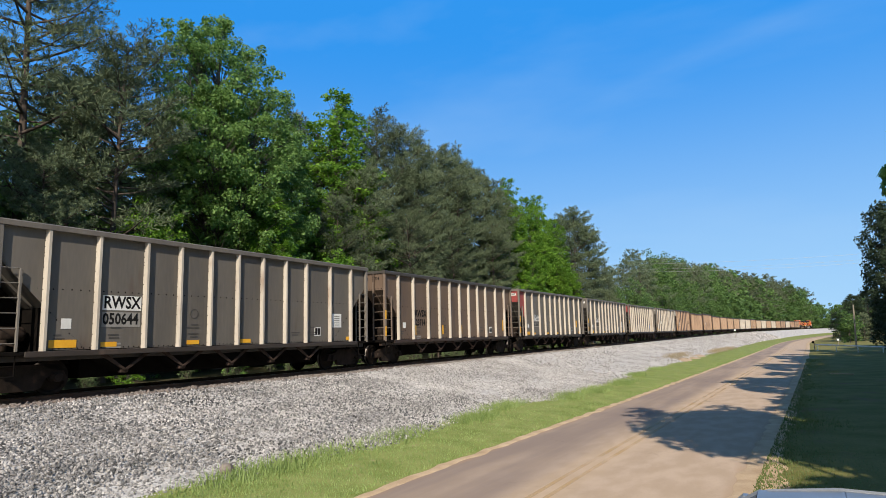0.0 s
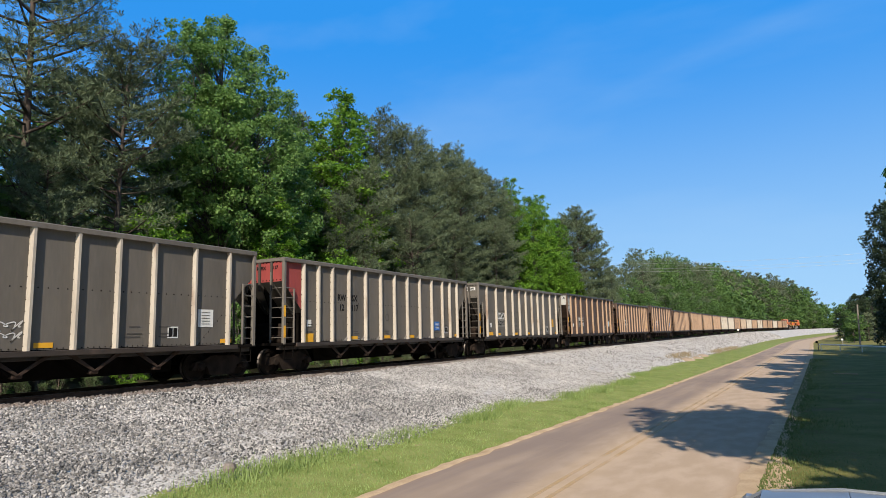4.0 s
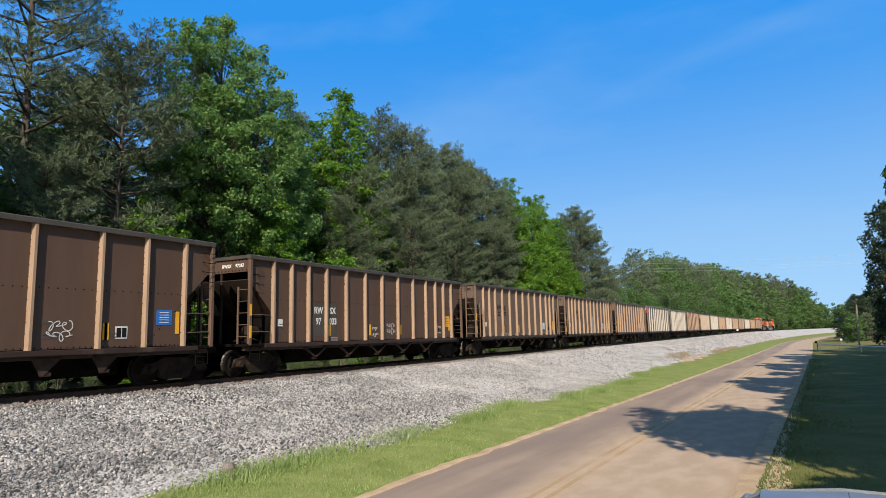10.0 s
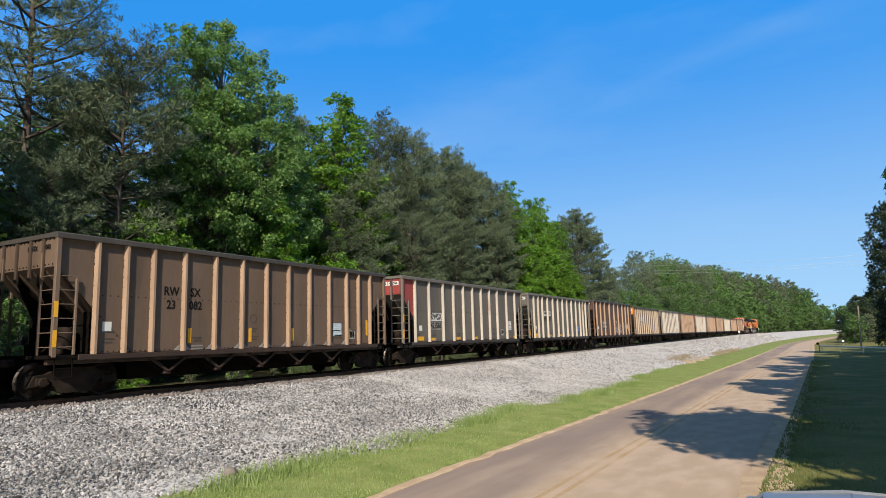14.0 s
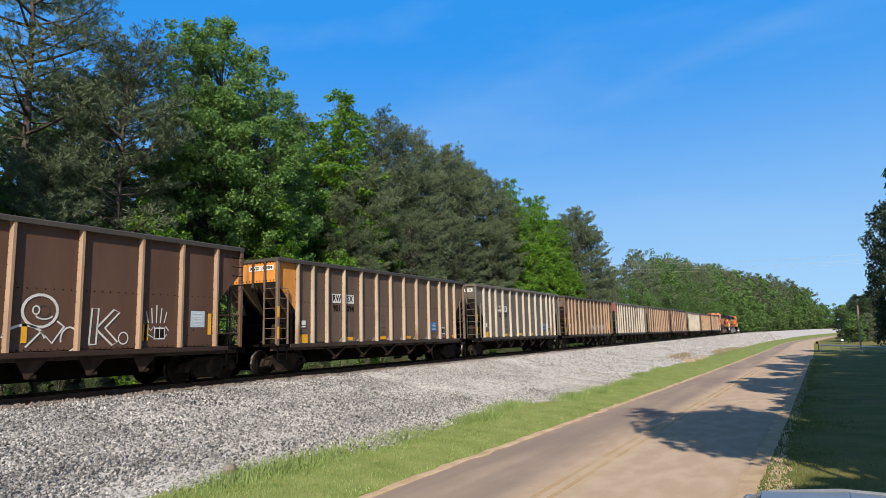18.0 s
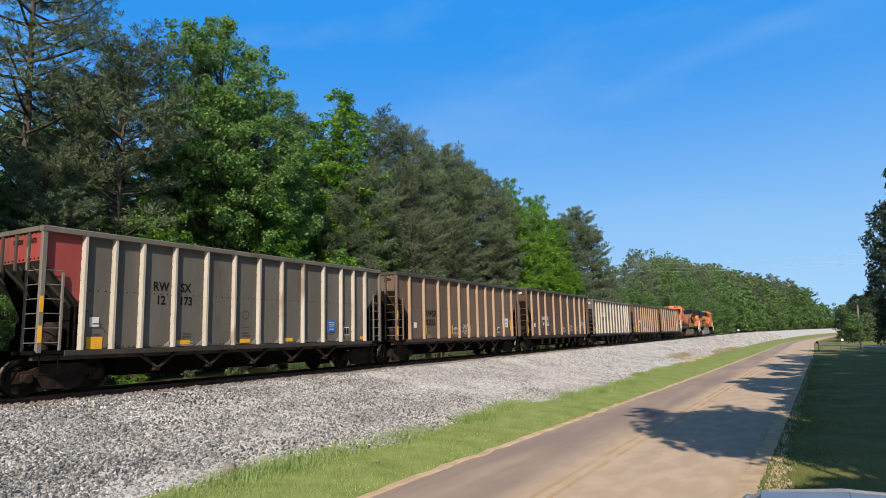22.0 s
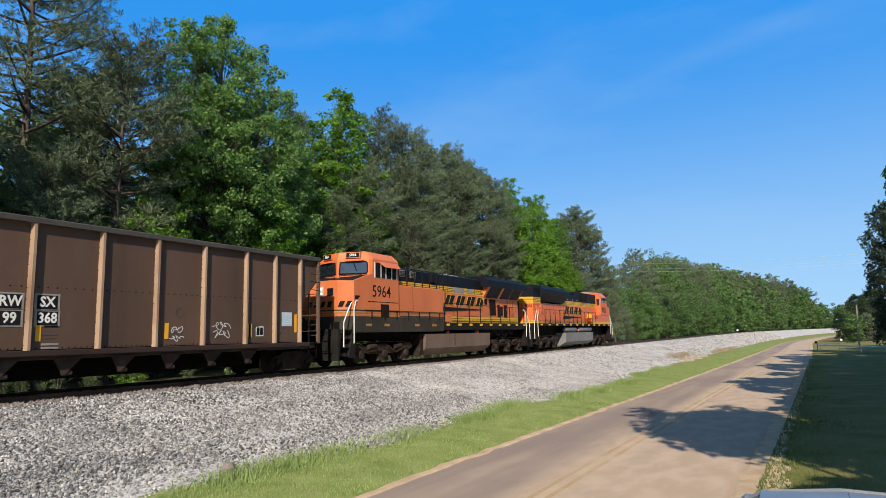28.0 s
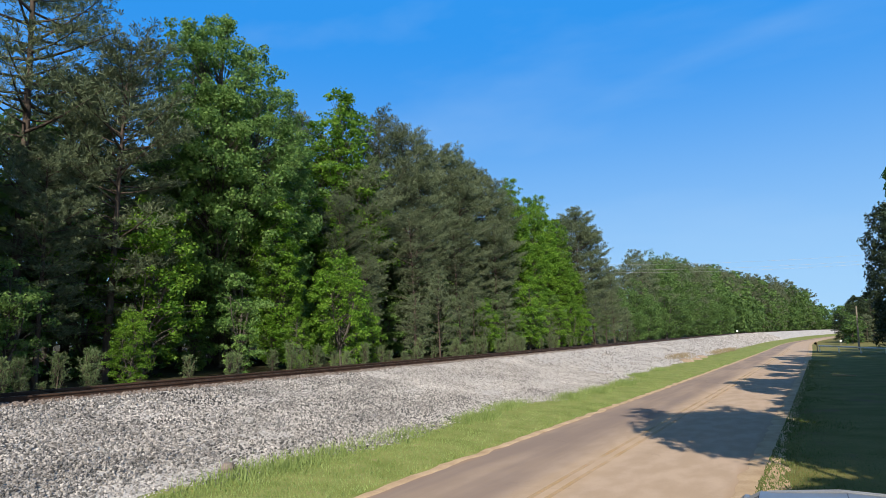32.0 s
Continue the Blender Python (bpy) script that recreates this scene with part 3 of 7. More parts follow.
def leaf_cards(rng, pos, size, out=0.0):
    """Single leaves: small blades, mostly facing up and out of their clump."""
    n = len(pos)
    nrm = rng.normal(size=(n, 3)) * 0.55 + np.array([0, 0, 0.35]) + out
    nrm /= np.linalg.norm(nrm, axis=1, keepdims=True)
    a = np.cross(nrm, rng.normal(size=(n, 3)))
    a /= np.linalg.norm(a, axis=1, keepdims=True) + 1e-9
    b = np.cross(nrm, a)
    L = (size * (0.6 + 0.8 * rng.random(n)))[:, None]
    v = np.stack([pos - a * L, pos + b * L * 0.72 + a * L * 0.45, pos - b * L * 0.72 + a * L * 0.45], 1).reshape(-1, 3)
    f = np.arange(n)[:, None] * 3 + np.array([0, 1, 2])[None]
    return v, f


def pine_meshes(seed, H, spread, bare, n, blades=12, size=0.27, width=0.078, side=8, gap=0.24, round_top=3.4, lift=0.0, jitter=0.06):
    """A loblolly pine: bent trunk, layered limbs with side branchlets, needle tufts along them. bare: share of the trunk without limbs."""
    rng = np.random.default_rng(seed)
    lean = rng.normal(size=2) * 0.02 * H
    zs = np.linspace(0, 1, 9)
    pts = [(lean[0] * z * z, lean[1] * z * z + 0.1 * math.sin(z * 5 + seed), H * z * 0.985) for z in zs]
    tv, tf = tube_arrays(pts, [0.010 * H * (1 - 0.88 * z) + 0.012 for z in zs], 8)
    bv, bf, pos, out = [], [], [], []
    for i in range(n):
        q = ((i + rng.random()) / n) ** 0.82
        z = bare + (0.985 - bare) * q
        reach = spread * (0.5 + 0.65 * rng.random()) * (min(1, 0.6 + q) if q < 0.4 else max(0.3 if round_top > 2 else 0.15, 1 - ((q - 0.4) / 0.62) ** round_top))
        a = i * 2.39996 + rng.normal() * 0.5
        slope = -0.12 + 0.7 * q + 0.14 * rng.normal() + lift
        p0 = np.array([lean[0] * z * z, lean[1] * z * z, H * z])
        ca, sa = math.cos(a), math.sin(a)

        def along(t):
            return p0 + np.array([ca * reach * t, sa * reach * t, reach * (slope * t + (0.2 + lift) * t * t)])

        steps = 5 if n > 30 else 3
        v, f = tube_arrays([tuple(along(t)) for t in np.linspace(0, 1, steps)], [0.05 * (1 - t) * (reach / 3) + 0.010 for t in np.linspace(0, 1, steps)], 4 if n > 30 else 3)
        bf += [tuple(len(bv) + k for k in q2) for q2 in f]
        bv += v
        runs = [(along(0.4), along(1.0) - along(0.4))]
        for k in range(side):
            t = 0.28 + 0.72 * (k + rng.random()) / side
            b = a + (1 if k % 2 else -1) * rng.uniform(0.55, 1.15)
            L = reach * 0.5 * (1.2 - t) * rng.uniform(0.7, 1.3) + 0.9 * gap
            runs.append((along(t), np.array([math.cos(b) * L, math.sin(b) * L, L * (0.12 + 0.3 * rng.random() + 0.4 * slope)])))
        for base, way in runs:
            L = np.linalg.norm(way)
            m = max(2, int(L / gap))
            c = base + way * np.linspace(0.3, 1.0, m)[:, None] + rng.normal(size=(m, 3)) * jitter
            pos.append(c)
            out.append(np.tile(way / L * 0.9 + np.array([0, 0, 0.45]), (m, 1)))
    pos, out = np.concatenate(pos), np.concatenate(out)
    nv, nf = needle_fans(rng, pos, out, size * (0.7 + 0.6 * rng.random(len(pos))), blades, width)
    return (soup("trunk", tv, tf, "pine_bark", True), soup("branching", bv, bf, "pine_bark", True), soup("crown", nv, nf, "pine_needle"))


def broadleaf_meshes(seed, H, radius, low, leaves, size=0.15, clumps=60, leaf="poplar_leaf", peak=0.4, puff=0.14, leaders=None, flat=0.65):
    """A broad-leaved tree: a trunk that forks into leaders, each with an uneven crown of leaf sprays."""
    rng = np.random.default_rng(seed)
    if leaders is None:                                  # offset x, y, height share, width share
        leaders = [(0, 0, 1.0, 0.8)]
        for k in range(4):
            a = k * 1.571 + rng.uniform(-0.5, 0.5)
            leaders.append((math.cos(a) * 0.42 * radius, math.sin(a) * 0.42 * radius, rng.uniform(0.66, 0.93), rng.uniform(0.5, 0.66)))
    lead = np.array(leaders, float)
    tv, tf, bv, bf, cen, rad = [], [], [], [], [], []
    for k, (dx, dy, ht, wd) in enumerate(leaders):
        zs = np.linspace(0, 1, 7)
        bend = [(dx * z ** 0.8 + 0.12 * math.sin(z * 4 + seed + k), dy * z ** 0.8 + 0.12 * math.cos(z * 3 + seed), H * (0.18 * (k > 0) + (ht * 0.86 - 0.18 * (k > 0)) * z)) for z in zs]
        v, f = tube_arrays(bend, [(0.011 if k == 0 else 0.006) * H * (1 - 0.88 * z) + 0.012 for z in zs], 7)
        tf += [tuple(len(tv) + j for j in q) for q in f]
        tv += v
    pick = rng.choice(len(lead), clumps, p=lead[:, 3] ** 2 * lead[:, 2] / (lead[:, 3] ** 2 * lead[:, 2]).sum())
    for i in range(clumps):
        dx, dy, ht, wd = leaders[pick[i]]
        q = rng.random() ** 0.8
        prof = 0.62 + 0.38 * q / peak if q < peak else math.sqrt(max(0.05, 1 - ((q - peak) / (1.0 - peak)) ** 2.4))
        a = i * 2.39996 + rng.normal() * 0.4
        rr = radius * wd * prof * (0.3 + 0.7 * math.sqrt(rng.random())) * (1 + 0.14 * rng.normal())
        z = H * (low + (ht - low) * q)
        g = min(1.0, 0.35 + q)
        c = np.array([dx * g + math.cos(a) * rr, dy * g + math.sin(a) * rr, z + rng.normal() * 0.2])
        cen.append(c)
        rad.append(max(0.3, puff * radius * (0.65 + 0.7 * rng.random()) * (0.65 + 0.35 * prof)))
        if size > 0.2 and i % 3:
            continue                                     # trees far off show few limbs
        s = np.array([dx * g * 0.6, dy * g * 0.6, max(0.3, z - H * (0.06 + 0.08 * rng.random()))])
        mid = (s + c) / 2 + np.array([0, 0, 0.1 * rr])
        v, f = tube_arrays([tuple(s), tuple(mid), tuple(c)], [0.016 + 0.010 * rr, 0.011 + 0.006 * rr, 0.007], 3)
        bf += [tuple(len(bv) + k for k in q2) for q2 in f]
        bv += v
    cen, rad = np.array(cen), np.array(rad)
    pick = rng.choice(len(cen), leaves, p=rad ** 2 / (rad ** 2).sum())
    d = rng.normal(size=(leaves, 3)) + np.array([0, 0, 0.35])
    d /= np.linalg.norm(d, axis=1, keepdims=True)
    pos = cen[pick] + d * (rad[pick] * rng.random(leaves) ** 0.4)[:, None] * np.array([1.15, 1.15, flat])
    lv, lf = leaf_cards(rng, pos, np.full(leaves, size), d * np.array([0.8, 0.8, 0.9]))
    return (soup("trunk", tv, tf, "grey_bark", True), soup("branching", bv, bf, "grey_bark", True), soup("crown", lv, lf, leaf))


def plant(meshes, name, label, category, x, y, z, s=1.0, turn=0.0, group="", wide=1.0):
    t = thing(name, label, category, group, pose(x, y, z, 0, 0, turn) @ Matrix.Diagonal((s * wide, s * wide, s, 1)))
    for me in meshes:
        part(me.name.split(".")[0], me, None, t)
    return t


def forest():
    rnd = random.Random(11)
    pines = [pine_meshes(20 + i, 20, sp, ba, nn) for i, (sp, ba, nn) in enumerate(((3.3, 0.16, 96), (3.0, 0.22, 88), (3.7, 0.12, 100)))]
    open_pine = pine_meshes(31, 24, 4.5, 0.3, 84, 14, 0.25, 0.07, 9, 0.25)
    poplar = broadleaf_meshes(41, 22.8, 6.0, 0.08, 140000, 0.1, 1300, "poplar_leaf", 0.5, 0.085,
                              ((0, -1.0, 1.0, 0.56), (0.2, -3.3, 0.93, 0.46), (0, 2.1, 0.96, 0.48), (0.3, 3.8, 0.9, 0.4), (0.6, 4.8, 0.76, 0.32), (2.2, 0.6, 0.8, 0.5), (2.0, -2.8, 0.74, 0.5), (1.5, 3.8, 0.7, 0.46), (-2, 0, 0.9, 0.5)), 0.85)
    slim = [broadleaf_meshes(42 + i, 20, 3.0, 0.05, 40000, 0.115, 900, "bright_leaf", 0.45, 0.14, None, 0.85) for i in range(2)]
    shrubs = [broadleaf_meshes(50 + i, 7, 2.3, 0.06, 12500, 0.07, 170, "bright_leaf", 0.4, 0.13, None, 0.85) for i in range(3)]
    dark_shrubs = [broadleaf_meshes(55 + i, 8, 2.4, 0.05, 4600, 0.1, 70, "poplar_leaf", 0.4, 0.2) for i in range(2)]
    small_pines = [pine_meshes(60 + i, 8, 1.9, 0.04, 46, 9, 0.2, 0.1, 6, 0.2, 1.3) for i in range(2)]
    seedlings = [pine_meshes(65 + i, 1.5, 0.36, 0.02, 24, 7, 0.115, 0.07, 2, 0.085, 1.1, 1.05, 0.015) for i in range(3)]
    for s in seedlings:
        s[2].materials[0] = MATS["young_pine_needle"]
    back_p = [pine_meshes(70 + i, 20, 3.6, 0.12, 44, 6, 0.45, 0.16, 5, 0.46) for i in range(2)]
    back_b = [broadleaf_meshes(75 + i, 20, 3.6, 0.06, 4200, 0.27, 90, "poplar_leaf", 0.45, 0.2) for i in range(2)]
    far_p = [pine_meshes(80 + i, 14, 3.3, 0.1, 30, 5, 0.5, 0.2, 4, 0.5, 2.8) for i in range(3)]
    mid_p = [pine_meshes(83 + i, 14, 3.2, 0.12, 46, 6, 0.36, 0.15, 5, 0.36, 2.8) for i in range(2)]
    far_b = [broadleaf_meshes(85 + i, 14, 4.1, 0.04, 2200, 0.36, 50, "far_leaf", 0.55, 0.3, None, 0.9) for i in range(3)]
    end_wood = [broadleaf_meshes(97 + i, 14, 5.2, 0.04, 900, 0.56, 34, "far_leaf", 0.5, 0.26, None, 0.9) for i in range(2)]
    mid_b = [broadleaf_meshes(88 + i, 14, 4.0, 0.04, 7000, 0.18, 90, "far_leaf", 0.55, 0.25, None, 0.9) for i in range(3)]
    for s in far_p:
        s[2].materials[0] = MATS["far_needle"]
    shade = [broadleaf_meshes(90 + i, 20, 3.6, 0.32, 2800, 0.5, 60, "poplar_leaf", 0.4, 0.24) for i in range(2)]
    thicket = [broadleaf_meshes(94 + i, 10, 3.4, 0.03, 2200, 0.2, 40, "poplar_leaf", 0.5, 0.2) for i in range(2)]
    P, D = ("tall loblolly pine with grey-green needles behind the track", "pine tree"), ("tall broad-leaved tree in fresh green leaf behind the track", "broadleaf tree")
    gz = 0.8

    def pine(k, x, y, top, wide=1.0):
        plant(pines[k], "pine_tree", *P, x, y, gz, (top - gz) / 20, rnd.uniform(0, 360), "trees behind the track", wide)

    # the front row
    plant(open_pine, "pine_tree", "very tall open-crowned pine with bare lower limbs", "pine tree", -30.5, 15.4, gz, 1.06, 40, "trees behind the track", 1.05)
    plant(open_pine, "pine_tree", "tall ragged pine leaning over the undergrowth", "pine tree", -31, 9.0, gz, 0.92, 160, "trees behind the track")
    plant(poplar, "broadleaf_tree", "large tulip-shaped tree in fresh green leaf behind the track", "broadleaf tree", -31.5, 28.2, gz, 1.0, 0, "trees behind the track")
    plant(back_b[0], "broadleaf_tree", "leafy tree close behind the large one", "broadleaf tree", -37.5, 35.5, gz, 0.8, 25, "trees behind the track", 1.3)
    plant(back_b[1], "broadleaf_tree", "leafy tree close behind the large one", "broadleaf tree", -37, 28.5, gz, 0.86, 95, "trees behind the track", 1.3)
    for k, x, y, top, wide in ((2, -28.6, 18.6, 17.6, 1.15), (0, -27.6, 15.0, 11.0, 1.2), (2, -33.5, 19.6, 17.2, 1.25), (1, -34.5, 23.3, 18.8, 1.3),
                               (1, -37, 41.6, 22.2, 1.0), (0, -33, 47.4, 22.9, 1.05), (2, -32, 50.4, 22.2, 0.95), (1, -31.5, 52.6, 21.6, 1.05), (2, -30, 49.0, 17.5, 1.1), (0, -32, 56.0, 22.0, 1.05), (1, -32, 59.6, 22.7, 1.1), (2, -30, 57.5, 18.0, 1.1),
                               (0, -31.5, 63.2, 21.9, 1.05), (2, -31, 66.0, 21.8, 1.0), (1, -31, 69.0, 20.2, 1.05), (0, -28.6, 63.5, 15.5, 1.1),
                               (0, -29.6, 97.2, 22.1, 1.25), (2, -30.5, 99.8, 21.2, 1.2), (1, -29.4, 103.5, 19.6, 1.1), (1, -32, 94.5, 19.5, 1.2), (2, -28.6, 107.0, 14.5, 1.0), (1, -33, 90.0, 15.5, 1.1),
                               (1, -28.4, 112.6, 12.2, 1.1), (2, -28, 45.5, 13.0, 1.2), (0, -28.2, 53.5, 13.0, 1.2), (1, -27.8, 38.2, 9.0, 1.2), (1, -30, 41.2, 16.8, 1.1), (0, -29.6, 37.6, 13.2, 1.1), (2, -27.2, 90.5, 10.5, 1.2)):
        pine(k, x, y, top, wide)
    for k, x, y, top, wide in ((0, -33, 41.6, 23.3, 1.3), (1, -30.5, 72.6, 21.8, 0.95), (0, -30, 77.2, 20.2, 1.0), (1, -30, 81.6, 21.2, 0.95), (0, -29.4, 86.4, 18.6, 1.0), (1, -28.0, 83.0, 13.5, 1.1), (0, -28, 89.0, 12.5, 1.1), (0, -30.5, 36.6, 12.5, 1.2), (1, -28.4, 29.6, 11.5, 1.15), (1, -28.2, 74.0, 12.5, 1.1)):
        plant(slim[k], "broadleaf_tree", *D, x, y, gz, (top - gz) / 20, rnd.uniform(0, 360), "trees behind the track", wide)
    # undergrowth along the edge of the wood
    U = ("leafy young tree at the edge of the wood", "young tree")
    for x, y, h, k in ((-25.3, 32.0, 7.2, 0), (-28.0, 20.2, 8.4, 1), (-25.8, 24.3, 4.8, 3), (-25.2, 17.6, 3.3, 0), (-26.2, 13.0, 4.6, 3), (-25.2, 35.0, 3.6, 1), (-26.4, 67.5, 8.0, 2), (-26, 75.6, 5.6, 0), (-25.8, 80.5, 5.8, 1),
                       (-25.7, 61.5, 4.2, 0), (-26, 86.0, 5.6, 2), (-26.2, 55.5, 5.0, 1), (-25.4, 28.2, 3.4, 2)):
        plant(shrubs[k] if k < 3 else dark_shrubs[k - 3], "young_tree", *U, x, y, 0.7, h / 7, rnd.uniform(0, 360), "undergrowth", 1.05)
    for i in range(28):
        y = 4 + i * 3.7 + rnd.uniform(-1, 1)
        plant(dark_shrubs[i % 2], "bush", "shaded leafy bush under the trees", "bush", (-30.5 if y < 52 else -28.5) + rnd.uniform(-1.5, 1.2), y, 0.8, rnd.uniform(0.6, 1.0), rnd.uniform(0, 360), "undergrowth", 1.25)
    for i in range(30):
        plant(thicket[i % 2], "thicket", "dark leafy thicket deep in the wood", "thicket", -33.5 - 7.5 * (i % 2) + rnd.uniform(-1, 1), 6 + i * 3.4, 0.9, rnd.uniform(0.85, 1.2), rnd.uniform(0, 360), "undergrowth deep in the wood", 1.15)
    for x, y, h in ((-25, 44.2, 7.0), (-25, 40.6, 5.0), (-24.8, 47.3, 5.5), (-25.5, 51.5, 6.5), (-25.5, 58.6, 6.0), (-25.5, 90.0, 6.0), (-25.8, 98.0, 7.0), (-26.3, 104.5, 8.5), (-25.4, 110, 6), (-25.6, 71.5, 4.5)):
        plant(small_pines[rnd.randrange(2)], "young_pine", "young pine with pale soft needles at the edge of the wood", "young pine", x, y, 0.7, h / 8, rnd.uniform(0, 360), "undergrowth")
    for i in range(84):
        y = 5 + 55 * rnd.random() ** 1.1 if i < 76 else rnd.uniform(60, 90)
        plant(seedlings[i % 3], "pine_seedling", "knee-high to shoulder-high pine seedling beside the track", "pine seedling", -21.8 - 1.4 * rnd.random() - 0.02 * y, y, 0.62, rnd.uniform(0.45, 1.15), rnd.uniform(0, 360), "pine seedlings")
    # rows behind, filling the wood
    for i in range(46):
        y = -6 + i * 2.9 + rnd.uniform(-1, 1)
        x = -36.5 - 5 * (i % 3) - rnd.uniform(0, 2)
        top = min(19.0, 15.5 + rnd.uniform(-2, 2.2)) if y < 95 else 10.5
        pool = back_p if rnd.random() < 0.55 else back_b
        plant(pool[i % 2], "pine_tree" if pool is back_p else "broadleaf_tree", "tree deeper in the wood", "forest tree", x, y, 1.0, top / 20, rnd.uniform(0, 360), "trees deeper in the wood", 1.1)
    # the wood farther along the curve; it stands higher there
    n = 0
    for row, (dx, share) in enumerate(((8.0, 0.55), (11, 0.86), (15, 0.96))):
        y = 113.0 + row * 3
        while y < 520:
            canopy = np.interp(y - 2.2 * row, (112, 118, 125, 132, 150, 175, 210, 260, 320, 400, 520), (8.6, 9.8, 12.2, 15.0, 18.6, 21.6, 23, 25.2, 27, 29.0, 29.6))
            top = 1.1 * canopy * share * rnd.uniform(0.86, 1.06)
            pines_here = rnd.random() < ((0.15, 0.45, 0.65)[row] if y > 165 else (0.3, 0.65, 0.9)[row])
            pool = (mid_p if pines_here else mid_b) if y < 250 else (far_p if pines_here else far_b)
            plant(pool[n % len(pool)], "pine_tree" if pines_here else "broadleaf_tree", "tree in the wood along the far bend of the track", "forest tree",
                  track_x(y) - dx - rnd.uniform(0, 2), y, 0.8, top / 14, rnd.uniform(0, 360), "trees along the far track", 1.35 if row == 0 else 1.0)
            y += (4.2 if row == 0 else 4.8) + y * 0.014
            n += 1
    # trees on the other side of the road: most stand out of view and shade the grass and the road
    for k, (x, y, h, w) in enumerate(((9.5, -1.0, 15, 1.1), (7.4, 12.0, 12.0, 1.1), (11, 8, 15, 1.2), (11.5, 21, 16, 1.2), (12, 38, 17, 1.2), (12.5, 54, 17, 1.2), (8.0, 17, 19, 0.9), (8.6, 25, 18, 0.9), (8.9, 33.5, 20.5, 0.85), (9.2, 42, 19, 0.85), (9.6, 50.5, 21.5, 0.85),
                                   (10.0, 59, 20, 0.85), (11.9, 67, 17, 0.85), (12.4, 76, 13.5, 0.8), (13.2, 84, 13.2, 0.62), (13.2, 93, 14, 0.9), (14.5, 14, 18, 1.1), (15, 30, 18, 1.1), (15.5, 46, 18, 1.1), (16, 62, 19, 1.1), (16.2, 104, 14, 1.1), (7.6, 16, 13, 1.1), (7.9, 22.5, 14, 1.05), (8.7, 29, 15, 1.05), (10.6, 46, 16, 0.95), (11.9, 55, 16, 0.95), (9.6, 38, 15, 0.95))):
        plant(shade[k % 2], "roadside_tree", "tall dark tree shading the roadside grass", "roadside tree", x, y, drop(y) + 0.1, h / 20, rnd.uniform(0, 360), "roadside trees", w * 20 / h)
    oak = broadleaf_meshes(93, 15, 2.9, 0.56, 9000, 0.2, 90, "poplar_leaf", 0.45, 0.28, None, 0.9)
    plant(oak, "roadside_tree", "tall round-crowned tree shading the road", "roadside tree", 4.7, 5.6, 0.1, 1.0, 30, "roadside trees")
    cedar = broadleaf_meshes(99, 17, 2.5, 0.02, 12000, 0.155, 170, "cedar_leaf", 0.4, 0.24, ((0, 0, 1.0, 1.0),), 1.1)
    for x, y, k, w in ((9.1, 84, 0.95, 0.92), (9.3, 80.5, 0.86, 0.92), (11.6, 168, 0.60, 1.7), (14.8, 174, 0.66, 1.8), (9.6, 190, 0.42, 2.0), (17.5, 180, 0.7, 1.7)):
        plant(cedar, "cedar_tree", "dense dark columnar cedar beside the road", "cedar tree", x, y, drop(y) + 0.1, k, y * 7.0, "roadside trees", w)
    for i in range(14):
        plant(end_wood[i % 2], "forest_tree", "tree deep in the wood", "forest tree", -62 - 9 * (i % 2), 18 + 9 * i, 0.8, 1.0, i * 60.0, "trees deeper in the wood", 1.3)
    # the wood goes on to the south and shades its edge
    for i in range(18):
        plant((back_p, back_b)[i % 2][i // 2 % 2], "pine_tree" if i % 2 == 0 else "broadleaf_tree", "tree at the edge of the wood", "forest tree", -24.3 - 3.2 * (i % 3) + rnd.uniform(-0.6, 0.6), -22 + 1.6 * i, gz, 0.95, i * 50.0, "trees behind the track", 1.2)
    # six unseen trees added by the track to shade the undergrowth north of them
    for i in range(6):
        plant((back_b, back_p)[i % 2][i // 2 % 2], "broadleaf_tree" if i % 2 == 0 else "pine_tree", "unseen tall tree added close to the track to shade the edge of the wood", "forest tree", -22.6 - 0.5 * (i % 2), 2.3 - 2.6 * i, gz, 1.0, i * 70.0, "trees behind the track", 0.95)
    for i in range(26):
        y = 150 + i * 13 + rnd.uniform(-3, 3)
        plant((far_b, far_p)[i % 2][i % 3], "roadside_tree", "tree along the far side of the road", "roadside tree", road_x(y) + 8.5 + rnd.uniform(0, 7), y, drop(y) + 0.1, 1.4 * rnd.uniform(0.6, 0.85) * min(1.0, 0.45 + max(0, y - 170) / 250), rnd.uniform(0, 360), "far roadside trees", 1.15)
    for i in range(56):
        x = -70 + (i % 28) * 6
        plant(end_wood[i % 2], "forest_tree", "tree closing the view at the end of the road", "forest tree", x + 40, 545 + 14 * math.sin(i * 2.3) + 22 * (i // 28), -1.6, 1.4 * rnd.uniform(0.75, 0.95) * (1 + 0.3 * (i // 28)), rnd.uniform(0, 360), "trees at the end of the road", 1.0)
    for i in range(24):
        plant(end_wood[i % 2], "forest_tree", "low leafy tree at the end of the road", "forest tree", -45 + 5 * i, 528 + 5 * math.sin(i * 1.7), -1.8, 0.66, i * 77.0, "trees at the end of the road", 1.2)


forest()


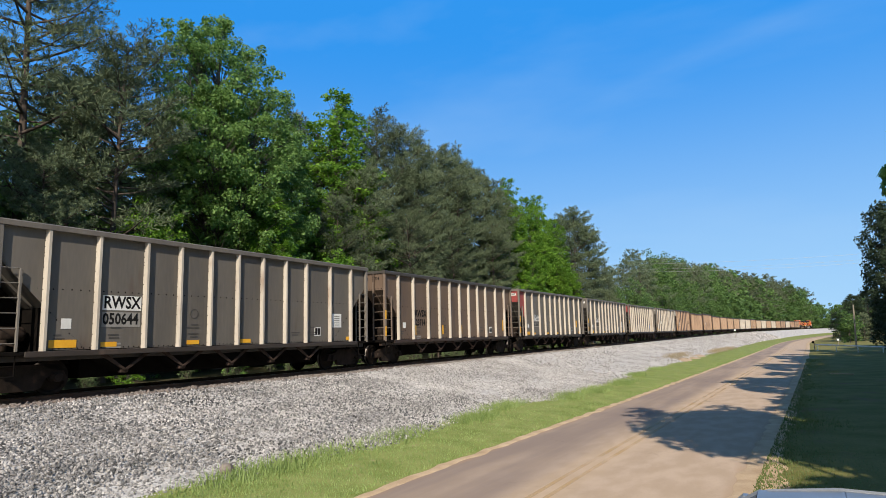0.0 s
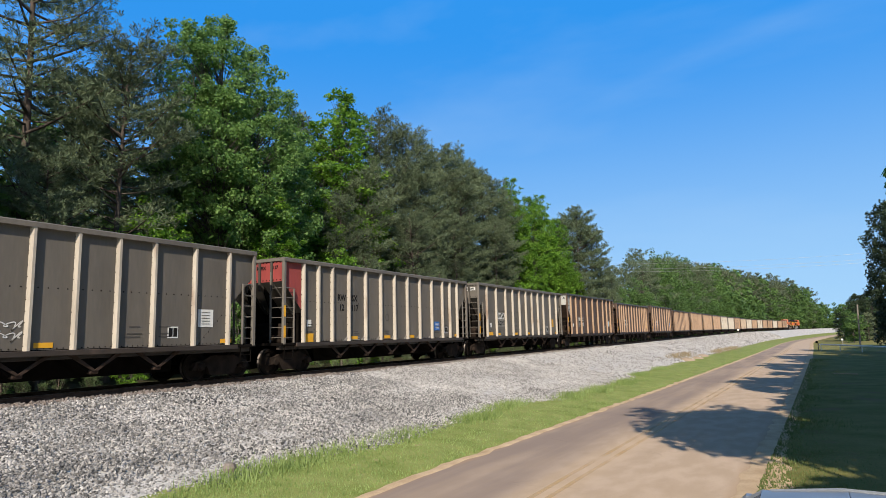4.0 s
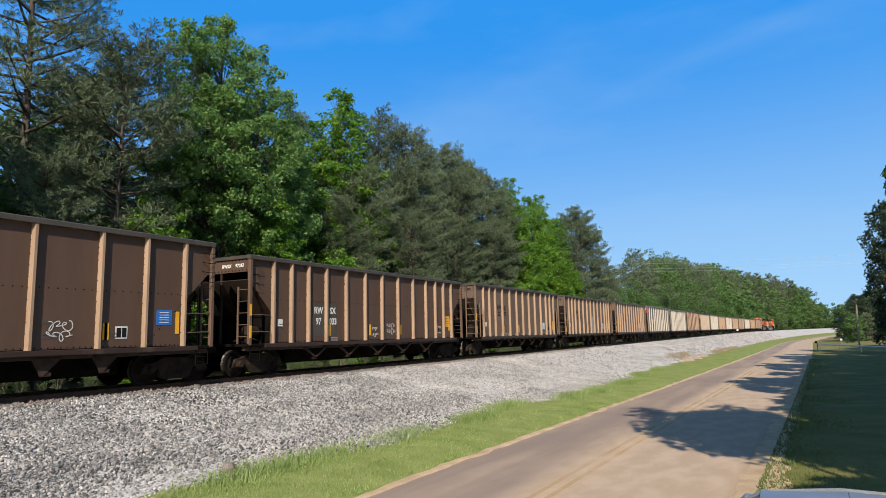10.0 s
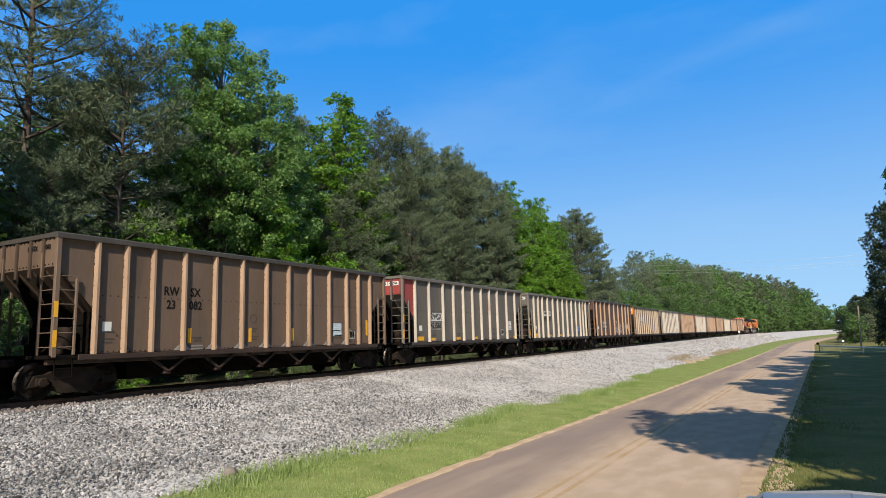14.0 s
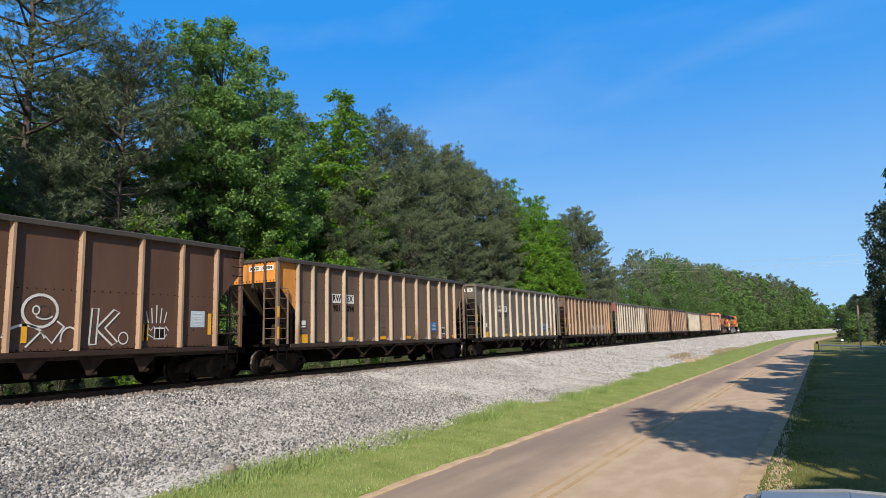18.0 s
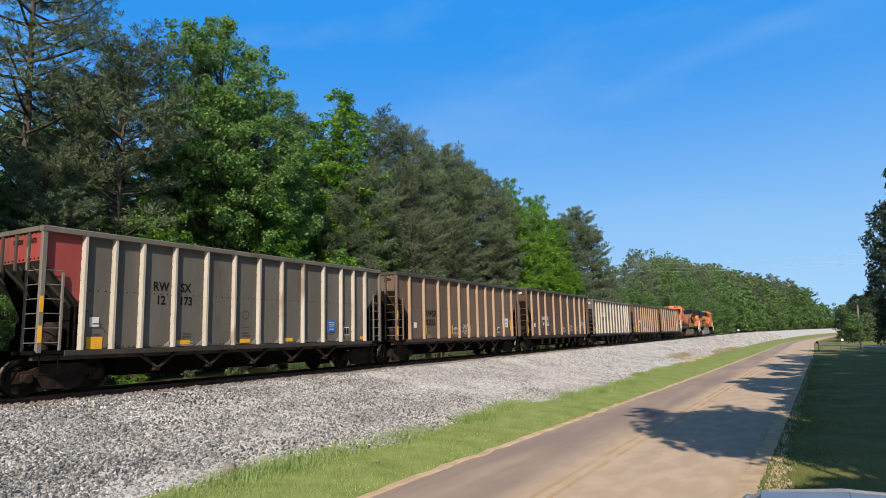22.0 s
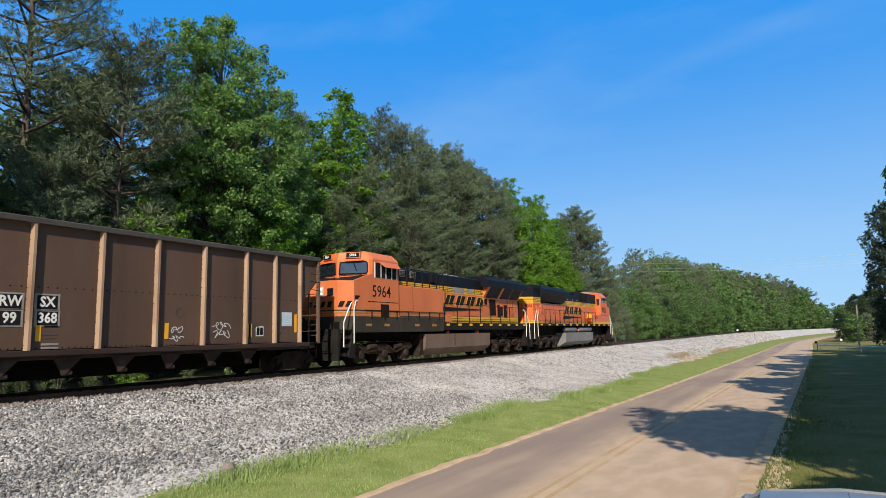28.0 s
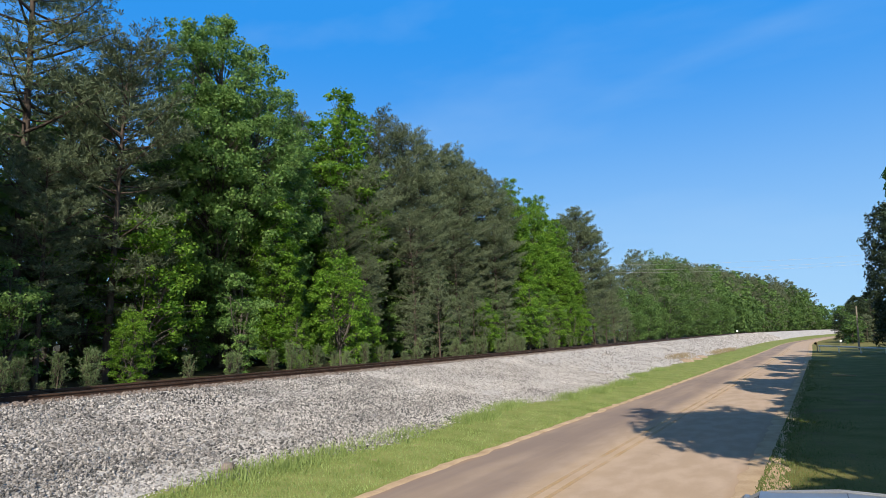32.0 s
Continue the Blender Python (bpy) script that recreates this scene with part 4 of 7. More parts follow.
def grasses():
    rng = np.random.default_rng(9)

    def blades(name, n, place, hmin, hmax, material, label):
        P = place(n)
        a = rng.random(n) * 6.283
        h = hmin + (hmax - hmin) * rng.random(n) ** 1.6
        lean = rng.normal(size=(n, 2)) * 0.35
        w = 0.008 + 0.012 * rng.random(n)
        dx, dy = np.cos(a) * w, np.sin(a) * w
        z = P[:, 2]
        v = np.stack([np.stack([P[:, 0] - dx, P[:, 1] - dy, z - 0.02], 1), np.stack([P[:, 0] + dx, P[:, 1] + dy, z - 0.02], 1),
                      np.stack([P[:, 0] + lean[:, 0] * h, P[:, 1] + lean[:, 1] * h, z + h], 1)], 1).reshape(-1, 3)
        f = np.arange(n)[:, None] * 3 + np.arange(3)[None]
        return tagged(new(name, soup(name, v, f, material)), label, "grass", "", "stuff")

    def verge(n):
        y = 6.5 + 130 * rng.random(n) ** 2.3
        k = rng.random(n) ** 0.85
        a, b = np.array([road_x(q) - HALF - 0.22 for q in y]), np.array([toe_x(q) - 0.15 for q in y])
        return np.stack([a + (b - a) * k, y, 0.16 * k + drop(y)], 1)

    def tufts(n):
        c = np.array([(-9.2, 13.8), (-9.4, 20.8), (-9.3, 21.6), (-9.0, 18), (-9.3, 11.2), (-8.5, 25.5), (-8.3, 29), (-8.2, 34), (-9.4, 9.2), (-8.8, 40), (-8.9, 47)])
        p = c[rng.integers(0, len(c), n)] + rng.normal(size=(n, 2)) * np.array([0.28, 0.8])
        return np.stack([p[:, 0], p[:, 1], 0.12 + drop(p[:, 1])], 1)

    def lawn(n):
        y = 9.5 + 60 * rng.random(n) ** 1.7
        x = np.array([road_x(q) + HALF + 0.3 for q in y]) + 7 * rng.random(n) ** 1.3
        return np.stack([x, y, 0.02 + drop(y)], 1)

    blades("verge_grass", 85000, verge, 0.02, 0.075, "grass_blade", "short bright spring grass on the verge")
    blades("tall_grass", 12000, tufts, 0.1, 0.32, "grass_blade", "taller tufts of grass at the foot of the ballast")
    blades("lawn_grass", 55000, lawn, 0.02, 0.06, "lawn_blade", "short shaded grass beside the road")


grasses()


# ---- the track ----
def railway():
    track = thing("railway_track", "single railway track of rusty steel rails on timber ties", "railway track", kind="structure")
    ys = [-40 + 4 * i for i in range(150)]
    prof = [(-0.07, -0.17), (0.07, -0.17), (0.07, -0.155), (0.012, -0.13), (0.012, -0.05), (0.036, -0.04), (0.036, 0), (-0.036, 0), (-0.036, -0.04), (-0.012, -0.05), (-0.012, -0.13), (-0.07, -0.155)]
    for side in (-0.7525, 0.7525):
        vs = [(track_x(y) + side + a, y, RAIL_TOP + b) for y in ys for a, b in prof]
        n = len(prof)
        fs = [(i * n + j, i * n + (j + 1) % n, (i + 1) * n + (j + 1) % n, (i + 1) * n + j) for i in range(len(ys) - 1) for j in range(n)]
        rail = part("rail", soup("rail", vs, fs, "rail_side"), None, track, "rust-brown steel rail with a worn bright top")
        top = [(track_x(y) + side + a, y, RAIL_TOP + 0.003) for y in ys for a in (-0.026, 0.026)]
        part("running_surface", soup("running_surface", top, [(2 * i, 2 * i + 1, 2 * i + 3, 2 * i + 2) for i in range(len(ys) - 1)], "tread_steel"), None, rail)
    tie = Shape().box(-1.3, 1.3, -0.115, 0.115, -0.35, -0.175, 0.015).mesh("tie", "tie_wood")
    plate = Shape().box(-0.2, 0.2, -0.1, 0.1, -0.176, -0.155, 0.004)
    for a in (-0.13, 0.13):
        for b in (-0.05, 0.05):
            plate.box(a - 0.015, a + 0.015, b - 0.015, b + 0.015, -0.16, -0.135)
    plate = plate.mesh("tie_plate", "rail_side")
    rnd = random.Random(2)
    for i in range(170):
        y = -2 + i * 0.52
        t = part("tie", tie, None, track)
        t.matrix_local = pose(track_x(y) + rnd.uniform(-0.05, 0.05), y, RAIL_TOP, 0, 0, rnd.uniform(-1.5, 1.5))
        p = part("tie_plate", plate, None, track)
        p.matrix_local = pose(track_x(y) + 0.7525, y, RAIL_TOP)
    far = Shape()
    for i in range(400):
        y = 86.5 + i * 0.52
        far.box(track_x(y) - 1.3, track_x(y) + 1.3, y - 0.11, y + 0.11, RAIL_TOP - 0.35, RAIL_TOP - 0.175)
    tagged(part("ties", far, "tie_wood", track), kind="stuff")


railway()


# ---- hopper wagons ----
CAR = {  # length, height, posts, chutes
    "A": (14.7, 4.17, (1.18, 2.52, 3.97, 5.13, 6.28, 7.42, 8.55, 9.70, 10.82, 12.25, 13.6), 5),
    "B": (14.4, 4.27, (1.0, 2.35, 3.75, 5.53, 7.24, 8.93, 10.68, 12.05, 13.36), 6),
    "C": (15.6, 4.05, (1.16, 2.09, 3.03, 4.08, 5.36, 6.68, 7.95, 9.25, 10.58, 11.8, 12.75, 13.6, 14.45), 5),
    "D": (14.56, 4.12, (1.1, 1.95, 2.8, 3.88, 5.05, 6.19, 7.3, 8.41, 9.55, 10.72, 11.83, 12.64, 13.46), 5),
}
HW = 1.58            # half width over the posts
FACE = 1.46          # the side sheets
MESHES = {}


def bogie_meshes():
    """One truck: frames, springs, wheels, about its centre."""
    M = {}
    for s in (-1, 1):
        f = Shape()
        x0, x1 = s * 0.93, s * 1.08
        f.prism([(-1.2, 0.36), (-1.05, 0.62), (-0.75, 0.66), (-0.45, 0.80), (0.45, 0.80), (0.75, 0.66), (1.05, 0.62), (1.2, 0.36), (0.98, 0.36), (0.78, 0.5), (0.62, 0.46), (0.5, 0.22), (0.36, 0.16), (-0.36, 0.16), (-0.5, 0.22), (-0.62, 0.46), (-0.78, 0.5), (-0.98, 0.36)], "x", x0, x1)
        M["side_frame", s] = f.mesh("side_frame", "truck_iron")
        sp = Shape()
        for y in (-0.2, 0, 0.2):
            for k in range(4):
                sp.lathe([(0.05, 0), (0.085, 0.025), (0.05, 0.06)], (s * 1.0, y, 0.24 + k * 0.068), "z", 7)
        M["spring_group", s] = sp.mesh("spring_group", "truck_iron")
        for y in (-0.88, 0.88):
            c = Shape().lathe([(0, 0.1), (0.1, 0.1), (0.115, 0.07), (0.115, -0.04), (0.0, -0.04)], (s * 1.1, y, 0.46), "x", 12)
            c.box(s * 1.0, s * 1.12, y - 0.15, y + 0.15, 0.36, 0.58, 0.03)
            M["axle_box", s, y] = c.mesh("axle_box", "truck_iron")
    b = Shape().box(-1.05, 1.05, -0.2, 0.2, 0.42, 0.72, 0.03)
    M["bolster"] = b.mesh("bolster", "grime")
    M["axle"] = Shape().rod((-1.1, 0, 0), (1.1, 0, 0), 0.075, 10).mesh("axle", "grime")
    w = Shape().lathe([(0.0, 0.10), (0.11, 0.10), (0.13, 0.06), (0.34, 0.02), (0.38, 0.065), (0.455, 0.065), (0.46, 0.0), (0.49, -0.06), (0.47, -0.075), (0.38, -0.06), (0.34, -0.02), (0.12, -0.06), (0.0, -0.06)], (0, 0, 0), "x", 18)
    me = w.mesh("wheel", "wheel_steel")
    me.materials.append(MATS["worn_tread"])
    for f in me.polygons:
        if (f.center.y ** 2 + f.center.z ** 2) ** 0.5 > 0.452 and f.center.x > -0.05:
            f.material_index = 1
    M["wheel"] = me
    return M


BOGIE = bogie_meshes()


def add_bogie(parent, y):
    truck = part("truck", BOGIE["bolster"], None, parent, "rusty cast-steel freight truck with coil springs")
    truck.matrix_local = pose(0, y, -LIFT)
    for key, me in BOGIE.items():
        if isinstance(key, tuple):
            part(key[0], me, None, truck)
    for a in (-0.88, 0.88):
        part("axle", BOGIE["axle"], None, truck).matrix_local = pose(0, a, 0.46)
        for sx in (-1, 1):
            w = part("wheel", BOGIE["wheel"], None, truck, "dark steel wheel with a polished rim")
            w.matrix_local = pose(sx * 0.76, a, 0.46, 0, 0, 0 if sx > 0 else 180)


def car_meshes(kind):
    """The meshes of one kind of hopper wagon; y runs from its near end, z from the rail."""
    L, T, posts, chutes = CAR[kind]
    out = []                                             # name, mesh, colour role, label

    def put(name, shape, material, role="", label="", smooth=False):
        out.append((name, shape.mesh(name, material, smooth), role, label))

    e0, e1 = 3.38 * T / 4.27, 1.02
    k = (e0 - e1)                                        # 45 degree slope
    cut = posts[0] + 0.0
    for s in (-1, 1):
        side = [(0.0, T - 0.05), (0.0, e0), (cut, e0 - cut * 1.02), (cut, e1), (L - cut, e1), (L - cut, e0 - cut * 1.02), (L, e0), (L, T - 0.05)]
        put("side_sheet", Shape().prism(side, "x", s * FACE, s * (FACE - 0.03)), "hopper_paint", "body")
        for i, y in enumerate(posts):
            w = 0.075
            p = Shape()
            p.prism([(s * FACE, y - w), (s * (FACE + 0.02), y - w), (s * (HW - 0.01), y - 0.042), (s * HW, y - 0.034), (s * HW, y + 0.034), (s * (HW - 0.01), y + 0.042), (s * (FACE + 0.02), y + w), (s * FACE, y + w)], "z", e1 - 0.02, T - 0.13)
            put("side_post", p, "post_paint", "post")
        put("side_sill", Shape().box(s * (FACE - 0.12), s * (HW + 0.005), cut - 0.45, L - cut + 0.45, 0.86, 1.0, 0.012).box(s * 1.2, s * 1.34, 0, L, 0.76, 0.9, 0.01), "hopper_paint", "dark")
        put("corner_post", Shape().box(s * (HW - 0.11), s * HW, -0.03, 0.09, 0.95, T - 0.05, 0.01), "hopper_paint", "trim")
        put("corner_post", Shape().box(s * (HW - 0.11), s * HW, L - 0.09, L + 0.03, 0.95, T - 0.05, 0.01), "hopper_paint", "trim")
        rivets = Shape()

        def dot(y, z, x=FACE):
            a = 0.023
            rivets.add([(s * x, y - a, z), (s * x, y, z - a), (s * x, y + a, z), (s * x, y, z + a), (s * (x + 0.014), y, z)], [(0, 1, 4), (1, 2, 4), (2, 3, 4), (3, 0, 4)])
        for yy in posts:
            for j in range(4):
                dot(yy - 0.07, T - 0.25 - 0.16 * j, FACE + 0.015)
            for j in range(9):
                dot(yy - 0.07, e1 + 0.1 + 0.28 * j, FACE + 0.015)
        for a, b in zip((cut,) + posts, posts):
            n = max(2, int((b - a) / 0.24))
            for j in range(n):
                dot(a + 0.2 + (b - a - 0.4) * j / max(1, n - 1), 2.55)
        j = 0.0
        while cut + 0.15 + j < 2.4:
            for y in (cut + 0.15 + j, L - cut - 0.15 - j):
                dot(y, e0 - (cut + 0.15 + j) * 1.02)
            j += 0.17
        if s > 0:
            for i in range(int((L - 2 * cut) / 0.16)):
                dot(cut + 0.1 + i * 0.16, e1 + 0.03)
        put("riveting", rivets, "grime")
    lip = Shape()
    for s in (-1, 1):
        lip.prism([(s * (FACE - 0.05), T - 0.15), (s * (HW + 0.015), T - 0.15), (s * (HW + 0.015), T - 0.03), (s * (HW - 0.03), T), (s * (FACE - 0.05), T)], "y", -0.04, L + 0.04)
    for y in (0, L):
        lip.prism([(y - 0.05, T - 0.13), (y + 0.1, T - 0.13), (y + 0.1, T - 0.01), (y - 0.05, T - 0.01)], "x", -FACE + 0.05, FACE - 0.05)
    put("top_chord", lip, "hopper_paint", "chord")
    for y, d in ((0, 1), (L, -1)):
        low = T - 0.58 if kind == "C" else e0 - 0.02
        put("end_plate", Shape().box(-HW + 0.1, HW - 0.1, y, y + d * 0.03, low, T - 0.1), "hopper_paint", "end", "top plate of the wagon's end")
        heads = Shape()
        for row in (low + 0.06, T - 0.17):
            for j in range(17):
                c = -1.36 + 0.17 * j
                heads.box(c - 0.018, c + 0.018, y - d * 0.012, y, row - 0.018, row + 0.018)
        put("riveting", heads, "grime")
        if kind == "C":
            for x in (-0.98, -0.42, 0.1):
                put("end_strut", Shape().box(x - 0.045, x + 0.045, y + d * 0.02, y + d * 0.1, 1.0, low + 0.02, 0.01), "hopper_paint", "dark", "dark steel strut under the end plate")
        # the slope role darkens sheet and ribs to paint the shade between wagons
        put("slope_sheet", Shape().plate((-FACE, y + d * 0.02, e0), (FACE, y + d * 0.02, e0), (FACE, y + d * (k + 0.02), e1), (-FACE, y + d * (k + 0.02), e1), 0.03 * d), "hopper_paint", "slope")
        # bulkhead and web: near-black colour paints the deep shade of the end void
        put("end_bulkhead", Shape().box(-FACE + 0.02, FACE - 0.02, y + d * (cut - 0.02), y + d * (cut + 0.02), 0.98, e0 - cut * 1.02 - 0.02).box(-0.3, 0.3, y + d * 0.3, y + d * cut, 0.95, 1.3), "grime", "", "steel bulkhead under the slope sheet, coloured near-black for the shade there")
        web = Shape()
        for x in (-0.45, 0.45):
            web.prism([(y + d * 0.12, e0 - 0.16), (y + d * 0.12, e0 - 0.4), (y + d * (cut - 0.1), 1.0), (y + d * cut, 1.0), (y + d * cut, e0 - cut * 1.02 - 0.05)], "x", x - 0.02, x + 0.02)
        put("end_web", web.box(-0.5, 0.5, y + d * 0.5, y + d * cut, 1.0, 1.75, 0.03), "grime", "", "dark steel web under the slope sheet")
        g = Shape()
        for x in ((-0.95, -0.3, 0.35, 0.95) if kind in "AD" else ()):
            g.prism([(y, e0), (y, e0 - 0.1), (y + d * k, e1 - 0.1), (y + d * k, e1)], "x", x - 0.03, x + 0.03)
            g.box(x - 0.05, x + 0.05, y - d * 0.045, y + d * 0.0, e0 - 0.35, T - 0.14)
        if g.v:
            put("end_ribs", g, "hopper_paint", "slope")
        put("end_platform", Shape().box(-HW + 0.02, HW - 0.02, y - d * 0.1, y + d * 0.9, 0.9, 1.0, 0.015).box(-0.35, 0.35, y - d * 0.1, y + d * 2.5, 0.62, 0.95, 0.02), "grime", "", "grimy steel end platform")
        put("coupler", Shape().box(-0.09, 0.09, y - d * 0.75, y + d * 0.4, 0.72, 0.92, 0.02).box(-0.17, 0.14, y - d * 0.86, y - d * 0.62, 0.68, 0.96, 0.05).box(-0.04, 0.2, y - d * 0.9, y - d * 0.78, 0.7, 0.94, 0.04), "truck_iron", "", "knuckle coupler")
        # ladders at the near corner, on the side and on the end
        for sx in (-1, 1):
            lad = Shape()
            if kind in "AD":
                top = e0 - 0.3
                lad.box(sx * (HW - 0.06), sx * HW, y + d * 0.5, y + d * 0.56, 1.0, top, 0.008)
                for j in range(6):
                    lad.rod((sx * (HW - 0.03), y + d * 0.02, 1.2 + j * 0.36), (sx * (HW - 0.03), y + d * 0.55, 1.2 + j * 0.36), 0.013, 6)
                lad.box(sx * 0.9, sx * 0.96, y - d * 0.06, y, 1.0, e0 + 0.35, 0.008)
                for j in range(6):
                    lad.rod((sx * 0.93, y - d * 0.03, 1.2 + j * 0.36), (sx * (HW - 0.03), y - d * 0.03, 1.2 + j * 0.36), 0.013, 6)
            else:
                lad.box(sx * 0.98, sx * 1.04, y - d * 0.04, y + d * 0.02, 1.0, e0 - 0.25, 0.008)
                for j in range(5):
                    lad.rod((sx * 1.0, y - d * 0.02, 1.25 + j * 0.4), (sx * (HW - 0.03), y - d * 0.02, 1.25 + j * 0.4), 0.013, 6)
                lad.pipe([(sx * (HW - 0.05), y + d * 0.05, 2.0), (sx * (HW - 0.05), y + d * 1.0, 1.98)], 0.014)
                lad.pipe([(sx * (HW - 0.05), y + d * 0.05, 1.42), (sx * (HW - 0.05), y + d * 1.0, 1.4), (sx * (HW - 0.05), y + d * 1.0, 1.0)], 0.014)
            put("ladder", lad, "hopper_paint", "trim", "steel ladder with thin rungs")
            st = Shape().pipe([(sx * 1.5, y + d * 0.1, 0.9), (sx * 1.5, y + d * 0.1, 0.42), (sx * 1.5, y + d * 0.55, 0.42), (sx * 1.5, y + d * 0.55, 0.9)], 0.018)
            st.rod((sx * 1.5, y + d * 0.1, 0.66), (sx * 1.5, y + d * 0.55, 0.66), 0.016, 6)
            put("stirrup_step", st, "grime", "", "bent steel foot step")
            if kind in "BC":
                h = Shape()
                for j in range(4):
                    z = T - 0.35 - 0.3 * j
                    q = L - 0.02 if y else 0.02
                    h.pipe([(sx * (FACE + 0.01), q - d * -0.35, z), (sx * (HW + 0.06), q + d * 0.3, z - 0.05), (sx * (HW + 0.06), q + d * 0.02, z - 0.04)], 0.012, 5)
                put("grab_iron", h, "grime")
    for y, d in ((0, 1),):
        c1 = cut - 0.09
        put("corner_panel", Shape().prism([(y + d * 0.07, T - 0.16), (y + d * 0.07, e0 - 0.05), (y + d * c1, e0 - c1 * 1.02), (y + d * c1, T - 0.16)], "x", FACE + 0.001, FACE + 0.007), "hopper_paint", "end")
    for x in (1.52,):
        put("marker_strip", Shape().box(HW, HW + 0.006, -0.03, 0.07, 1.2, 1.62).box(HW, HW + 0.006, -0.03, 0.07, 1.95, 2.35), "label_yellow", "", "orange reflective strip")
    put("brake_gear", Shape().lathe([(0, -0.3), (0.17, -0.3), (0.2, -0.25), (0.2, 0.25), (0.17, 0.3), (0, 0.3)], (0.85, 0.72, 1.42), "z" if kind == "D" else "y", 14).box(0.55, 1.05, 0.45, 0.6, 1.0, 1.3, 0.03).pipe([(0.4, 0.3, 1.05), (0.9, 0.4, 1.25), (1.2, 0.8, 1.1)], 0.03), "truck_iron", "", "brake cylinder and rigging on the end platform", True)
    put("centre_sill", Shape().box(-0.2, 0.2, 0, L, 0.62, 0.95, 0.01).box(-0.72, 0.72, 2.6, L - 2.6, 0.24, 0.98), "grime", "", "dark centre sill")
    a0, a1 = 2.55, L - 2.6
    step = (a1 - a0) / chutes
    for j in range(chutes):
        c = a0 + (j + 0.5) * step
        h, fr = Shape(), Shape()
        if kind == "B":
            h.prism([(c - 0.42, 0.88), (c + 0.42, 0.88), (c + 0.12, 0.42), (c - 0.12, 0.42)], "x", -1.3, 1.3)
            fr.plate((1.33, c - 0.4, 0.8), (1.33, c + 0.35, 0.8), (1.33, c - 0.1, 0.36), (1.33, c - 0.16, 0.36), 0.05)
        else:
            h.prism([(c - step * 0.42, 0.9), (c + step * 0.42, 0.9), (c + 0.09, 0.36), (c - 0.09, 0.36)], "x", 0.75, 1.28)
            fr.plate((1.35, c - step * 0.47, 0.95), (1.35, c - step * 0.36, 0.95), (1.35, c + 0.05, 0.42), (1.35, c - 0.05, 0.42), 0.06)
            fr.plate((1.35, c + step * 0.36, 0.95), (1.35, c + step * 0.47, 0.95), (1.35, c + 0.05, 0.42), (1.35, c - 0.05, 0.42), 0.06)
        fr.box(1.2, 1.36, c - 0.13, c + 0.13, 0.34, 0.46, 0.03)
        # chute body near-black, underframe shade put into its colour
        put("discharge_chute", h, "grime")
        put("chute_frame", fr, "chute_rust", "", "rust-brown edge frame of the discharge chute")
    if kind == "D":
        for y in posts[3:-2:1]:
            for q in (-1, 1):
                put("gusset", Shape().prism([(y + q * 0.1, e1), (y + q * 0.32, e1), (y + q * 0.1, e1 + 0.16)], "x", FACE, FACE + 0.02), "label_patch")
    put("lining", Shape().box(-FACE + 0.05, FACE - 0.05, k + 0.4, L - k - 0.4, 1.0, 1.06).prism([(0.1, T - 0.3), (L - 0.1, T - 0.3), (L - 0.1, T - 0.26), (0.1, T - 0.26)], "x", -FACE + 0.04, FACE - 0.04), "grime")
    return out


GREY, WARM, BROWN, RUST = (0.130, 0.115, 0.099), (0.136, 0.092, 0.065), (0.094, 0.054, 0.036), (0.106, 0.056, 0.037)
PALE, TAN, DULL = (0.45, 0.405, 0.355), (0.35, 0.235, 0.16), (0.40, 0.315, 0.245)
RED, ORANGE, SILVER = (0.29, 0.052, 0.048), (0.62, 0.25, 0.05), (0.4, 0.4, 0.38)
# place in the train (metres), kind, body, posts, end plate, mark style, number, extras
CARS = (
    (-8.2, "A", GREY, PALE, GREY, "plate", "050117", ""), (7.85, "A", GREY, PALE, GREY, "plate", "050644", "w"), (23.94, "A", WARM, PALE, WARM, "plain", "23714", "v"),
    (40.04, "A", GREY, PALE, RED, "plate", "421638", "y"), (56.18, "A", GREY, PALE, GREY, "plate", "050693", "wg"), (72.3, "D", GREY, PALE, RED, "split", "12117", "b"),
    (88.42, "A", GREY, PALE, GREY, "plate", "050393", "y"), (104.74, "B", BROWN, TAN, SILVER, "black", "99382", "l"), (120.7, "C", BROWN, TAN, BROWN, "white", "97124", "y"),
    (138.18, "B", BROWN, TAN, BROWN, "black", "99599", "bg"), (154.15, "C", BROWN, TAN, BROWN, "white", "97033", "yg"), (171.55, "D", WARM, TAN, WARM, "split", "23475", "l"),
    (187.7, "D", WARM, TAN, WARM, "split", "23073", "lp"), (203.8, "D", WARM, TAN, WARM, "split", "23082", "l"), (219.83, "A", GREY, PALE, RED, "plate", "421586", "w"),
    (235.8, "D", GREY, PALE, GREY, "pale", "053167", "b"), (251.77, "B", RUST, TAN, RUST, "black", "99464", "lgt"), (267.85, "D", WARM, DULL, ORANGE, "pale", "901094", "b"),
    (283.93, "D", GREY, PALE, GREY, "pale", "12129", "b"), (299.88, "D", WARM, TAN, WARM, "split", "23332", "bgt"), (315.93, "D", GREY, PALE, RED, "split", "12173", "b"),
    (331.82, "A", WARM, TAN, WARM, "plain", "23556", "wg"), (348.03, "B", BROWN, TAN, BROWN, "black", "99223", "bg"), (364.07, "D", GREY, PALE, GREY, "pale", "053226", "b"),
    (380.1, "A", RUST, TAN, RUST, "white", "23633", "g"), (396.36, "B", BROWN, TAN, BROWN, "black", "99368", "lg"),
)
TRAIN = []


